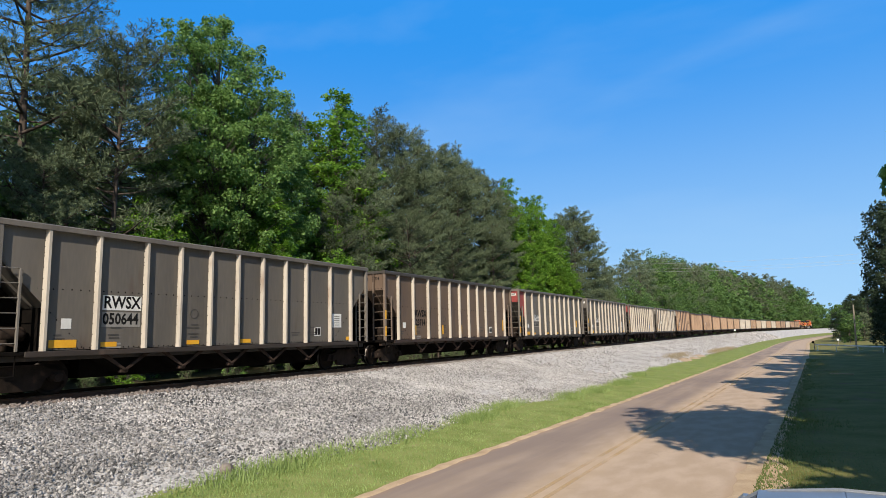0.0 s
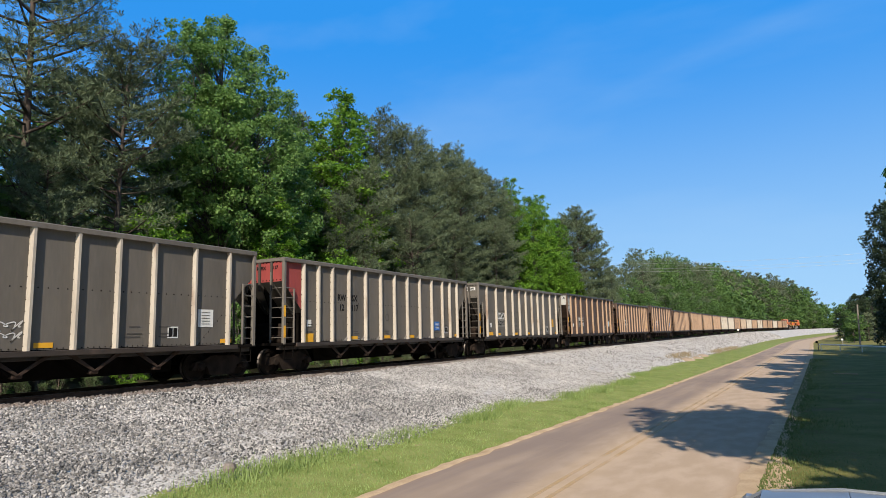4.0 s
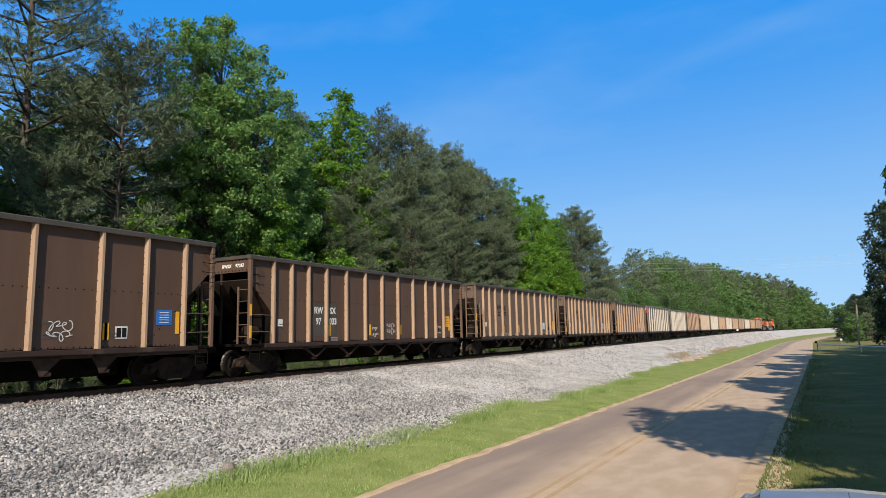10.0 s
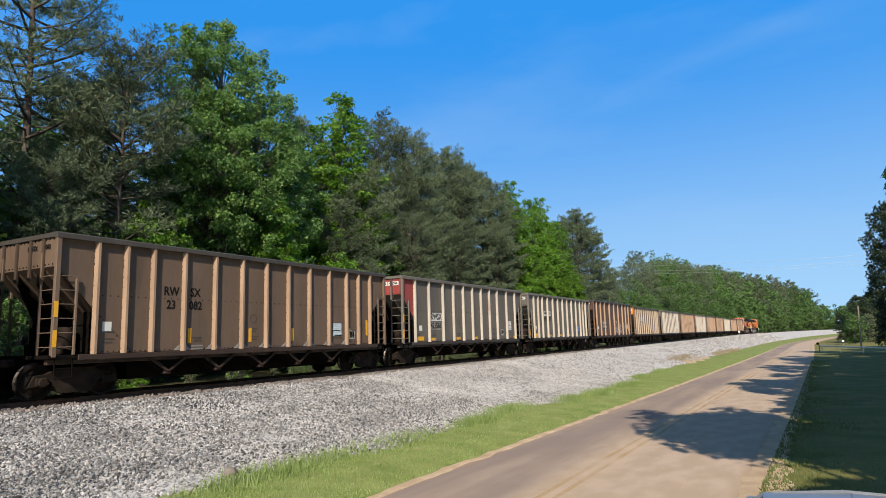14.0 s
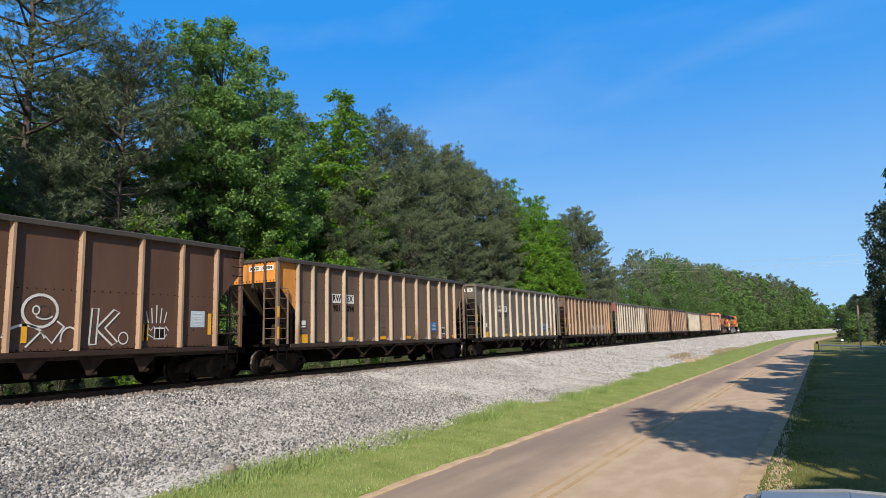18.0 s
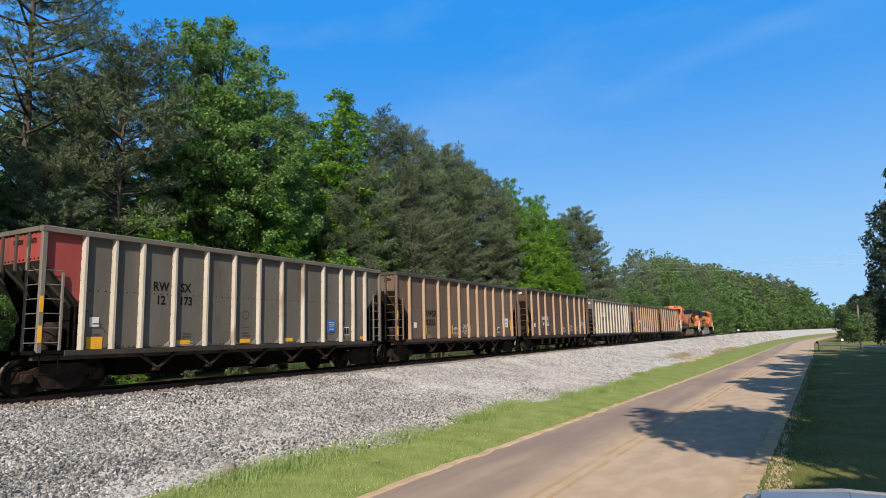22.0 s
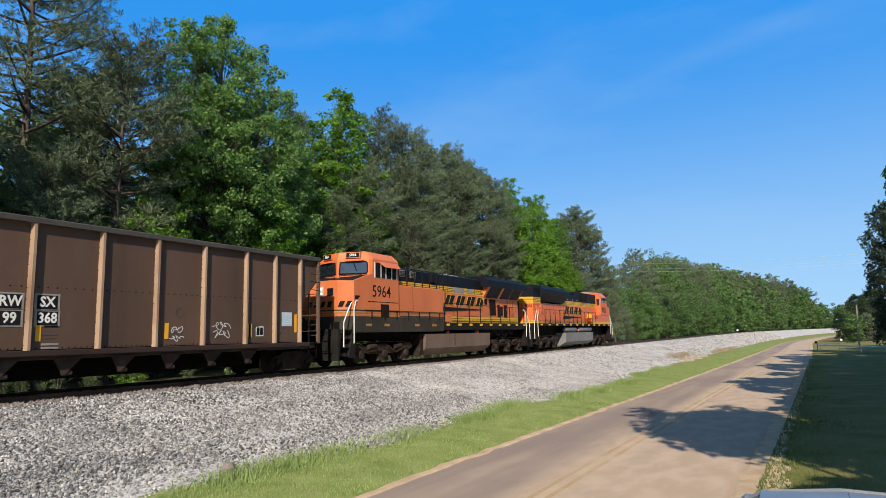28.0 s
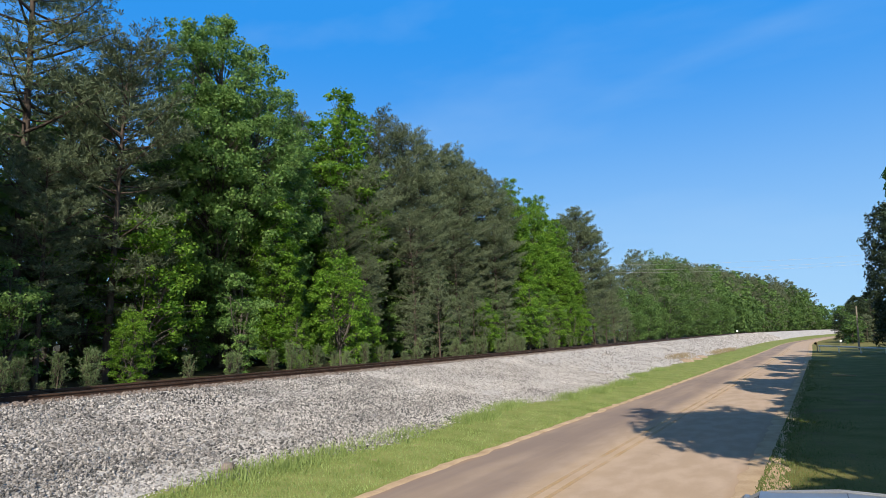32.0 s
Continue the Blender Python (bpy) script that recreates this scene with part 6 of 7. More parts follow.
def cab_locomotive():
    """The leading unit seen nose first: wide cab, side box, narrow hood, winged radiators."""
    loco, P = loco_base("diesel_locomotive", "faded orange and black freight diesel locomotive, nose towards the wagons", -0.12, 20.9, 1.4, 1.8)
    O = "faded_orange"
    # nose and cab, a sloping deck below a swept-back front
    n0, n1 = 0.28, 0.76
    ring = [(-1.0, n0), (1.0, n0), (1.5, n1), (1.5, 4.2), (-1.5, 4.2), (-1.5, n1)]
    crown = [(-1.0, n0, 3.55), (1.0, n0, 3.55), (1.5, n1, 3.52), (1.5, 1.95, 3.88), (1.5, 4.2, 3.88), (-1.5, 4.2, 3.88), (-1.5, 1.95, 3.88), (-1.5, n1, 3.52)]
    nose = Shape().add([(x, y, 2.02) for x, y, z in crown] + crown, [tuple(range(8))[::-1], (8, 9, 10, 15), (10, 11, 14, 15), (11, 12, 13, 14)] + [(i, (i + 1) % 8, 8 + (i + 1) % 8, 8 + i) for i in range(8)])
    P("nose", nose, O, "blunt faded orange nose")
    band = Shape()
    lo = [(x * 1.003, y - 0.004 if y < 2 else y) for x, y in ring]
    band.add([(x, y, 1.34) for x, y in lo] + [(x, y, 2.02) for x, y in lo], [tuple(range(6))[::-1], tuple(range(6, 12))] + [(i, (i + 1) % 6, 6 + (i + 1) % 6, 6 + i) for i in range(6)])
    P("nose_skirt", band, "dusty_skirt", "dark grey lower skirt")
    for z in (2.03, 2.14, 2.25):
        b2 = [(x * 1.004, y - 0.006 if y < 2 else y) for x, y in ring]
        P("pinstripe", Shape().add([(x, y, z) for x, y in b2] + [(x, y, z + 0.05) for x, y in b2], [(i, (i + 1) % 6, 6 + (i + 1) % 6, 6 + i) for i in range(6)]), "faded_stripe" if z < 2.2 else "dusty_skirt")
    levels = ((3.6, 1.5, 1.42, 1.93, 1.494, 2.08), (4.56, 1.52, 1.4, 1.97, 1.494, 2.14), (4.62, 1.54, 1.38, 2.0, 1.47, 2.17), (4.92, 1.64, 0.98, 2.04, 1.15, 2.22))
    tiers = [[(0, c, z), (fx, fy, z), (w, sy, z), (w, 4.2, z), (-w, 4.2, z), (-w, sy, z), (-fx, fy, z)] for z, c, fx, fy, w, sy in levels]
    cab = Shape().add(sum(tiers, []), [tuple(range(7))[::-1], tuple(range(21, 28))] + [(7 * k + i, 7 * k + (i + 1) % 7, 7 * k + 7 + (i + 1) % 7, 7 * k + 7 + i) for k in range(3) for i in range(7)])
    P("cab", cab, O, "orange crew cab with swept-back front and chamfered roof")
    P("nose_deck", Shape().plate(*[Vector((x, y, 3.535 + (y - n1) * 0.3025)) for x, y in ((-1.36, 0.86), (1.36, 0.86), (1.36, 1.91), (-1.36, 1.91))], 0.012), "loco_black", "dark anti-glare top of the nose")
    for s in (-1, 1):
        def front(u, z, out):
            """A place on the swept-back half of the cab's front."""
            k = (z - 3.6) / 0.96
            return Vector((s * u * (1.42 - 0.02 * k), 1.5 + 0.02 * k + u * (0.43 + 0.02 * k), z)) + Vector((s * 0.29, -0.957, 0)) * out
        q = [front(0.07, 3.94, 0.012), front(0.92, 3.93, 0.012), front(0.96, 4.0, 0.012), front(0.96, 4.38, 0.012), front(0.92, 4.45, 0.012), front(0.1, 4.45, 0.012)]
        w = Shape().add(q + [v + Vector((0, 0.03, 0)) for v in q], [tuple(range(6)), tuple(range(6, 12))[::-1]] + [(i, (i + 1) % 6, 6 + (i + 1) % 6, 6 + i) for i in range(6)])
        pane = P("windshield", w, "windshield_glass", "swept-back windshield pane with rounded outer corners")
        f = Shape()
        for u, v in zip(q, q[1:] + q[:1]):
            f.rod(u, v, 0.028, 6)
        part("window_frame", f, "loco_black", pane)
        part("wiper", Shape().rod(front(0.5, 4.5, 0.05), front(0.62, 4.06, 0.05), 0.012, 5).rod(front(0.3, 4.42, 0.05), front(0.75, 4.42, 0.05), 0.01, 5), "loco_black", pane)
        P("grab_rail", Shape().rod(front(0.1, 3.86, 0.09), front(0.8, 3.86, 0.09), 0.016, 6).rod(front(0.1, 3.76, 0.02), front(0.1, 3.86, 0.09), 0.014, 6).rod(front(0.8, 3.76, 0.02), front(0.8, 3.86, 0.09), 0.014, 6), "loco_black")
        P("front_visor", Shape().plate(front(0.25, 4.53, 0.0), front(0.85, 4.53, 0.0), front(0.8, 4.49, 0.12), front(0.3, 4.49, 0.12), 0.015), O)
        b = [front(u, z, o) for o in (0.05, -0.2) for u, z in ((0.27, 4.64), (0.74, 4.64), (0.74, 4.89), (0.27, 4.89))]
        board = P("number_board", Shape().add(b, [(0, 1, 2, 3), (7, 6, 5, 4), (0, 4, 5, 1), (1, 5, 6, 2), (2, 6, 7, 3), (3, 7, 4, 0)]), O, "orange number-board box with a black face")
        part("board_face", Shape().plate(*[front(u, z, 0.056) for u, z in ((0.30, 4.665), (0.71, 4.665), (0.71, 4.865), (0.30, 4.865))], 0.008), "loco_black", board)
        nb = P("number", lettering("5964", 0.17, "label_white", 0.004, 0.95), None)
        nb.matrix_local = pose(*front(0.505, 4.765, 0.066), 0, 0, -90 + 17 * s)
        P("side_window", Shape().box(s * 1.48, s * 1.512, 2.27, 4.02, 3.76, 4.42), "loco_black", "dark open side window")
        for y in (2.27, 2.74, 3.13, 3.6, 4.02):
            P("window_post", Shape().box(s * 1.48, s * 1.53, y - 0.028, y + 0.028, 3.74, 4.44), "window_frame_grey")
        P("window_pane", Shape().box(s * 1.513, s * 1.518, 3.15, 3.56, 3.83, 4.2), "cab_glass")
        P("sun_visor", Shape().plate((s * 1.5, 2.55, 4.48), (s * 1.5, 4.1, 4.48), (s * 1.74, 4.02, 4.22), (s * 1.74, 2.75, 4.22), 0.02), O, "folded-down orange window awning")
        P("louvre_box", Shape().box(s * 1.5, s * 1.53, 2.72, 3.35, 2.02, 2.58, 0.01), "grille", "dark louvred cover")
        P("panel_seam", Shape().box(s * 1.5, s * 1.506, 1.75, 4.15, 2.66, 2.69), "loco_dark_grey")
    P("roof_unit", Shape().box(-0.5, 0.5, 2.6, 3.6, 4.9, 5.03, 0.04).box(0.55, 0.95, 2.3, 2.9, 4.9, 4.98, 0.03), "label_patch", "grey air unit on the cab roof")
    number(P, "5964", 2.8, 3.12, 0.74, 1.506)
    P("headlight", Shape().box(0.02, 0.26, n0 - 0.03, n0, 2.86, 3.3, 0.02), "window_frame_grey", "twin headlight housing")
    for z in (2.97, 3.19):
        P("headlight_lens", Shape().lathe([(0, -0.045), (0.075, -0.04), (0.085, -0.02), (0.085, 0)], (0.14, n0, z), "y", 14), "lamp_lens", "round headlight lens")
    P("nose_window", Shape().box(0.45, 0.78, n0 - 0.02, n0 + 0.01, 2.9, 3.22, 0.03), "loco_black", "small dark nose-door window")
    P("nose_door", Shape().box(-0.75, 0.0, n0 - 0.02, n0, 1.9, 3.2, 0.02), O)
    for x0 in (-0.62, -0.26, 0.1, 0.46, 1.02, 1.24):
        w = 0.2 if x0 < 1 else 0.14
        row = [(x, n0 - 0.034 + max(0.0, x - 1.0) * 0.96, z) for x, z in ((x0, 2.42), (x0 + w, 2.42), (x0 + w + 0.08, 2.66), (x0 + 0.08, 2.66))]
        P("emblem_block", Shape().add(row + [(x, y + 0.008, z) for x, y, z in row], [(0, 1, 2, 3), (7, 6, 5, 4)]), "label_black", "black emblem shape on the nose")
    P("emblem_block", Shape().prism([(0.8, 2.74), (1.0, 2.74), (1.2, 2.9), (0.82, 2.9)], "x", 1.501, 1.506), "label_black", "black emblem shape on the nose")
    # side box behind the cab
    for s in (-1, 1):
        P("equipment_box", Shape().box(s * 0.6, s * 1.5, 4.22, 8.5, 2.02, 3.52, 0.03), O, "flat orange equipment box")
        P("box_skirt", Shape().box(s * 0.6, s * 1.503, 4.22, 8.5, 1.34, 2.02, 0.01), "dusty_skirt")
        for z in (2.05, 2.16, 2.27):
            P("pinstripe", Shape().box(s * 1.5, s * 1.507, 4.3, 8.48, z, z + 0.05), "faded_stripe" if z > 2.1 else "dusty_skirt")
        P("panel_seam", Shape().box(s * 1.5, s * 1.508, 5.45, 5.47, 2.35, 3.5).box(s * 1.5, s * 1.508, 4.21, 4.24, 2.1, 3.5), "loco_dark_grey")
        for y in (5.5,):
            for z in (2.55, 3.1):
                P("latch", Shape().box(s * 1.5, s * 1.53, y - 0.03, y + 0.03, z, z + 0.1, 0.005), O)
        for y in (1.6, 3.0, 5.6, 7.3):
            P("reflector", Shape().box(s * 1.5, s * 1.515, y, y + 0.42, 1.6, 1.71), "faded_stripe")
        P("box_rail", Shape().pipe([(s * 1.53, 1.5, 2.3), (s * 1.53, 8.5, 2.3)], 0.014, 5), "loco_dark_grey")
        for y in range(2, 9):
            P("stanchion", Shape().box(s * 1.515, s * 1.545, y - 0.02, y + 0.02, 1.9, 2.3), "loco_dark_grey")
    # hood
    HX = 1.0
    P("hood_top", Shape().prism([(-HX, 3.8), (HX, 3.8), (HX, 4.38), (0.75, 4.48), (-0.75, 4.48), (-HX, 4.38)], "y", 4.2, 14.4), "loco_black", "black upper hood")
    P("hood_upper_band", Shape().box(-HX - 0.003, HX + 0.003, 4.2, 14.4, 3.46, 3.8), "loco_yellow", "yellow band along the hood")
    P("hood_side", Shape().box(-HX, HX, 8.5, 14.4, 2.16, 3.46), O, "orange engine hood")
    P("hood_lower_band", Shape().box(-HX - 0.003, HX + 0.003, 8.5, 20.0, 1.82, 2.16), "loco_yellow", "yellow band along the sill")
    for z in (3.53, 3.61, 3.7):
        P("pinstripe", Shape().box(-HX - 0.008, HX + 0.008, 4.2, 14.4, z, z + 0.022), "loco_black")
    for z in (1.92, 2.04):
        P("pinstripe", Shape().box(-HX - 0.008, HX + 0.008, 8.5, 20.0, z, z + 0.02), "loco_black")
    doors(P, 8.6, 14.3, 6, 2.2, 3.42, HX, O)
    for i in range(7):
        P("hood_seam", Shape().box(-HX - 0.012, HX + 0.012, 9.0 + 0.85 * i, 9.015 + 0.85 * i, 3.46, 4.36), "loco_dark_grey")
    P("bare_patch", Shape().box(HX, HX + 0.012, 10.6, 11.9, 3.5, 3.79).box(HX, HX + 0.012, 12.3, 13.0, 3.52, 3.79), "label_patch", "patch of flaked grey paint")
    for y in (5.0, 6.0):
        P("intake_louvre", Shape().box(-HX - 0.02, HX + 0.02, y, y + 0.55, 4.02, 4.34, 0.01), "label_patch", "pale louvred intake")
        for j in range(4):
            P("louvre_slat", Shape().box(-HX - 0.035, HX + 0.035, y + 0.03, y + 0.52, 4.06 + 0.07 * j, 4.09 + 0.07 * j), "loco_black")
    P("hood_hatch", Shape().box(-HX - 0.1, HX + 0.1, 8.0, 8.7, 3.9, 4.42, 0.03), "loco_black", "boxy black intake")
    P("roof_hatch", Shape().box(-0.5, 0.6, 10.2, 12.0, 4.44, 4.55, 0.03), "label_patch", "grey roof hatch")
    emblem(P, 8.95, 14.6, 2.42, 3.34, HX + 0.04)
    railing(P, 4.3, 8.6, 3.52, 6, 1.45, 0.85)
    railing(P, 8.6, 20.2, 1.8, 8, 1.5, 1.02)
    P("sand_box", Shape().box(1.05, 1.45, 8.65, 9.5, 1.82, 2.2, 0.02), O, "small orange box on the walkway")
    # winged radiator end
    P("radiator_body", Shape().prism([(-HX, 2.16), (HX, 2.16), (HX, 3.35), (1.44, 4.05), (-1.44, 4.05), (-HX, 3.35)], "y", 14.4, 19.9), O, "orange radiator compartment flaring outwards")
    P("radiator_wing", Shape().prism([(-1.5, 4.02), (1.5, 4.02), (1.5, 4.42), (1.2, 4.66), (-1.2, 4.66), (-1.5, 4.42)], "y", 14.1, 20.5), "loco_black", "black overhanging radiator roof")
    for s in (-1, 1):
        for a, b in ((14.7, 16.45), (16.8, 18.2), (18.3, 19.75)):
            P("radiator_screen", Shape().plate((s * (HX + 0.03), a, 3.38), (s * (HX + 0.03), b, 3.38), (s * 1.45, b, 4.03), (s * 1.45, a, 4.03), 0.02 * s), "loco_black", "dark radiator screen")
        for a, b, z0, z1 in ((14.6, 14.95, 2.95, 3.3), (15.3, 16.2, 2.3, 3.3), (16.5, 16.85, 2.2, 3.0), (17.0, 17.3, 2.3, 2.9), (17.5, 17.95, 2.2, 3.0)):
            P("vent_grille", Shape().box(s * HX, s * (HX + 0.03), a, b, z0, z1, 0.008), "grille", "dark vent grille")
        P("hand_brake_wheel", Shape().lathe([(0.24, -0.015), (0.27, 0), (0.24, 0.015), (0.21, 0)], (s * (HX + 0.12), 18.6, 2.75), "x", 18), O, "spoked hand-brake wheel")
        P("panel_seam", Shape().box(s * HX, s * (HX + 0.01), 18.1, 18.12, 2.2, 3.3).box(s * HX, s * (HX + 0.01), 19.0, 19.02, 2.2, 3.3), "loco_dark_grey")
    P("rear_door", Shape().box(-0.35, 0.35, 19.9, 19.93, 1.82, 3.6, 0.01), "grille", "dark rear door")
    railing(P, 20.2, 20.7, 1.8, 1, 1.3, 1.0)
    # underframe
    tank = [(-1.0, 0.16), (1.0, 0.16), (1.42, 0.5), (1.46, 1.22), (-1.46, 1.22), (-1.42, 0.5)]
    P("fuel_tank", Shape().prism(tank, "y", 6.7, 14.3), "dusty_tank", "long brown dust-covered fuel tank")
    P("tank_bracket", Shape().prism([(6.25, 0.2), (6.7, 0.25), (6.7, 1.25), (6.45, 1.25), (6.5, 0.7)], "x", -1.3, 1.3), "truck_iron")
    P("tank_seam", Shape().box(1.46, 1.475, 9.75, 9.79, 0.6, 1.25), "truck_iron")
    for y in (9.2, 12.8):
        P("filler_cap", Shape().lathe([(0, 0.1), (0.09, 0.1), (0.12, 0.05), (0.12, -0.05)], (1.3, y, 1.28), "z", 10), "red_valve", "red fuel filler cap")
    for y in [8.8 + 1.35 * i for i in range(9)]:
        P("reflector", Shape().box(1.5, 1.512, y, y + 0.36, 1.64, 1.75), "label_yellow")
    six_wheel_truck(loco, (1.55, 3.35, 5.15))
    six_wheel_truck(loco, (15.7, 17.5, 19.3))
    for c0, c1, sag in ((15.2, 16.1, 0.4), (16.1, 17.3, 0.46), (17.3, 18.2, 0.34)):
        P("motor_cable", Shape().pipe([(1.36, c0 + (c1 - c0) * u, 1.45 - sag * (1 - (2 * u - 1) ** 2)) for u in (0, 0.12, 0.25, 0.4, 0.5, 0.6, 0.75, 0.88, 1)], 0.024, 6), "truck_iron", "hanging motor cable")
    TRAIN.append((loco, 412.3, 21.2))


def hood_locomotive():
    """The second unit seen from its rear: chamfered hood end, overhanging radiator, cab far off."""
    loco, P = loco_base("diesel_locomotive", "bright orange and black freight diesel locomotive, rear hood first", 0.15, 21.9, 1.66, 1.84)
    O, HX = "fresh_orange", 1.02
    rear = [(-0.62, 0.55), (0.62, 0.55), (1.2, 1.05), (1.2, 2.55), (-1.2, 2.55), (-1.2, 1.05)]

    def ringed(name, z0, z1, mat, lab="", g=0.0):
        r = [(x * (1 + g), y - g * 0.5 if y < 1.2 else y) for x, y in rear]
        P(name, Shape().add([(x, y, z0) for x, y in r] + [(x, y, z1) for x, y in r], [tuple(range(6))[::-1], tuple(range(6, 12))] + [(i, (i + 1) % 6, 6 + (i + 1) % 6, 6 + i) for i in range(6)]), mat, lab)
    ringed("rear_hood", 1.84, 3.32, O, "orange rear hood with chamfered corners")
    ringed("rear_band", 3.32, 3.74, "loco_yellow", "yellow band round the rear hood", 0.002)
    ringed("rear_cap", 3.74, 4.64, "loco_black", "black top of the rear hood", 0.004)
    for z in (3.42, 3.53, 3.64):
        ringed("pinstripe", z, z + 0.02, "loco_black", "", 0.008)
    for z in (1.86, 1.98):
        ringed("pinstripe", z, z + 0.06, "loco_yellow", "", 0.006)
    P("rear_recess", Shape().box(-0.3, 0.3, 0.53, 0.56, 1.9, 3.4, 0.01), "loco_black", "dark rear doorway")
    P("headlight", Shape().box(-0.28, 0.28, 0.5, 0.56, 3.86, 4.1, 0.02), "window_frame_grey", "twin rear headlight")
    for x in (-0.14, 0.14):
        P("headlight_lens", Shape().lathe([(0, -0.04), (0.08, -0.035), (0.09, 0)], (x, 0.5, 3.98), "y", 14), "lamp_lens", "round headlight lens")
    nb = P("number", lettering("9006", 0.3, "label_black", 0.006, 0.95), None)
    nb.matrix_local = pose(0.93, 0.80, 3.08, 0, 0, -49.2)
    for s in (-1, 1):
        P("vent_frame", Shape().box(s * 1.2, s * 1.21, 1.1, 2.5, 2.05, 3.25), "grille", "deep red-brown vent opening")
        for i in range(9):
            P("vent_bar", Shape().box(s * 1.2, s * 1.24, 1.12 + i * 0.165, 1.17 + i * 0.165, 2.05, 3.25, 0.005), O)
        for j in range(3):
            P("vent_bar", Shape().box(s * 1.2, s * 1.238, 1.1, 2.5, 2.05 + j * 0.58, 2.1 + j * 0.58), O)
        for j in range(3):
            P("louvre_slat", Shape().box(s * 1.2, s * 1.225, 1.2, 2.4, 4.15 + 0.1 * j, 4.19 + 0.1 * j), "loco_dark_grey")
        P("radiator_wing", Shape().prism([(s * HX, 4.6), (s * HX, 3.5), (s * 1.06, 3.48), (s * 1.52, 4.12), (s * 1.52, 4.36), (s * 1.15, 4.66)], "y", 2.55, 8.1), "loco_black", "black overhanging radiator wing")
        P("radiator_screen", Shape().plate((s * 1.09, 2.6, 3.55), (s * 1.09, 8.0, 3.55), (s * 1.5, 8.0, 4.1), (s * 1.5, 2.6, 4.1), 0.015 * s), "grille", "dark radiator screen under the wing")
        P("hand_brake_wheel", Shape().lathe([(0.26, -0.02), (0.29, 0), (0.26, 0.02), (0.22, 0)], (s * (HX + 0.12), 2.95, 3.0), "x", 18).rod((s * (HX + 0.1), 2.7, 3.0), (s * (HX + 0.1), 3.2, 3.0), 0.02, 6).rod((s * (HX + 0.1), 2.95, 2.75), (s * (HX + 0.1), 2.95, 3.25), 0.02, 6), O, "orange hand-brake wheel")
    P("hood_side", Shape().box(-HX, HX, 2.55, 17.9, 1.84, 3.38), O, "long orange engine hood")
    P("hood_upper_band", Shape().box(-HX - 0.003, HX + 0.003, 7.6, 17.9, 3.38, 3.74), "loco_yellow", "yellow band along the hood")
    P("hood_top", Shape().prism([(-HX, 3.74), (HX, 3.74), (HX, 4.2), (0.8, 4.42), (-0.8, 4.42), (-HX, 4.2)], "y", 2.55, 17.88), "loco_black", "black upper hood")
    for z in (3.47, 3.57, 3.66):
        P("pinstripe", Shape().box(-HX - 0.008, HX + 0.008, 7.6, 17.9, z, z + 0.018), "loco_black")
    P("hood_lower_band", Shape().box(-HX - 0.022, HX + 0.022, 2.55, 17.0, 1.86, 2.02), "loco_yellow")
    P("pinstripe", Shape().box(-HX - 0.026, HX + 0.026, 2.55, 17.0, 1.93, 1.955), "loco_black")
    doors(P, 3.4, 13.2, 12, 2.06, 3.3, HX, O)
    P("upper_hatch", Shape().box(-HX - 0.02, HX + 0.02, 11.6, 13.2, 4.1, 4.62, 0.03).prism([(9.4, 4.4), (11.6, 4.4), (11.6, 4.6)], "x", -0.9, 0.9), "loco_black", "raised black dynamic-brake hatch")
    P("upper_block", Shape().box(-HX - 0.03, HX + 0.03, 13.2, 17.85, 3.76, 4.6, 0.02), "loco_black", "black equipment block behind the cab")
    P("intake_screen", Shape().box(HX + 0.02, HX + 0.16, 13.4, 14.7, 3.95, 4.55, 0.02), "loco_dark_grey", "grey intake box")
    for i in range(8):
        P("lifting_eye", Shape().box(HX, HX + 0.05, 3.2 + i * 1.25, 3.3 + i * 1.25, 3.82, 3.9, 0.01) if i > 3 else Shape().box(HX, HX + 0.03, 3.4 + i * 1.1, 3.5 + i * 1.1, 3.2, 3.28, 0.01), "label_patch")
    P("exhaust_box", Shape().box(-0.4, 0.4, 9.0, 9.9, 4.4, 4.56, 0.03), "loco_dark_grey", "low exhaust box on the roof")
    P("roof_vent", Shape().lathe([(0.0, 0.2), (0.14, 0.2), (0.14, 0)], (0.2, 8.6, 4.42), "z", 10), "loco_dark_grey", "round roof vent")
    emblem(P, 8.0, 13.4, 2.2, 3.28, HX + 0.04)
    railing(P, 2.6, 16.0, 1.84, 12, 1.5, 1.02)
    # cab and nose at the far end
    plan = [(-1.5, 17.9), (1.5, 17.9), (1.5, 21.0), (0.9, 21.35), (-0.9, 21.35), (-1.5, 21.0)]
    P("lower_cab", Shape().prism([(17.0, 1.84), (17.9, 1.84), (17.9, 2.75), (17.0, 2.75)], "x", -1.5, 1.5).add([(x, y, 1.84) for x, y in plan] + [(x, y, 3.5) for x, y in plan], [tuple(range(6))[::-1], tuple(range(6, 12))] + [(i, (i + 1) % 6, 6 + (i + 1) % 6, 6 + i) for i in range(6)]), O, "orange lower cab and nose")
    P("walkway_box", Shape().box(-1.5, 1.5, 14.9, 17.0, 1.84, 2.72, 0.03), O, "orange battery box beside the cab")
    cab = Shape()
    for s in (-1, 1):
        cab.add([(s * 1.5, 17.9, 3.5), (s * 1.5, 20.2, 3.5), (s * 1.5, 20.0, 4.44), (s * 1.5, 17.9, 4.44), (s * 1.1, 17.9, 4.84), (s * 1.1, 19.9, 4.84)], [(0, 1, 2, 3), (3, 2, 5, 4)])
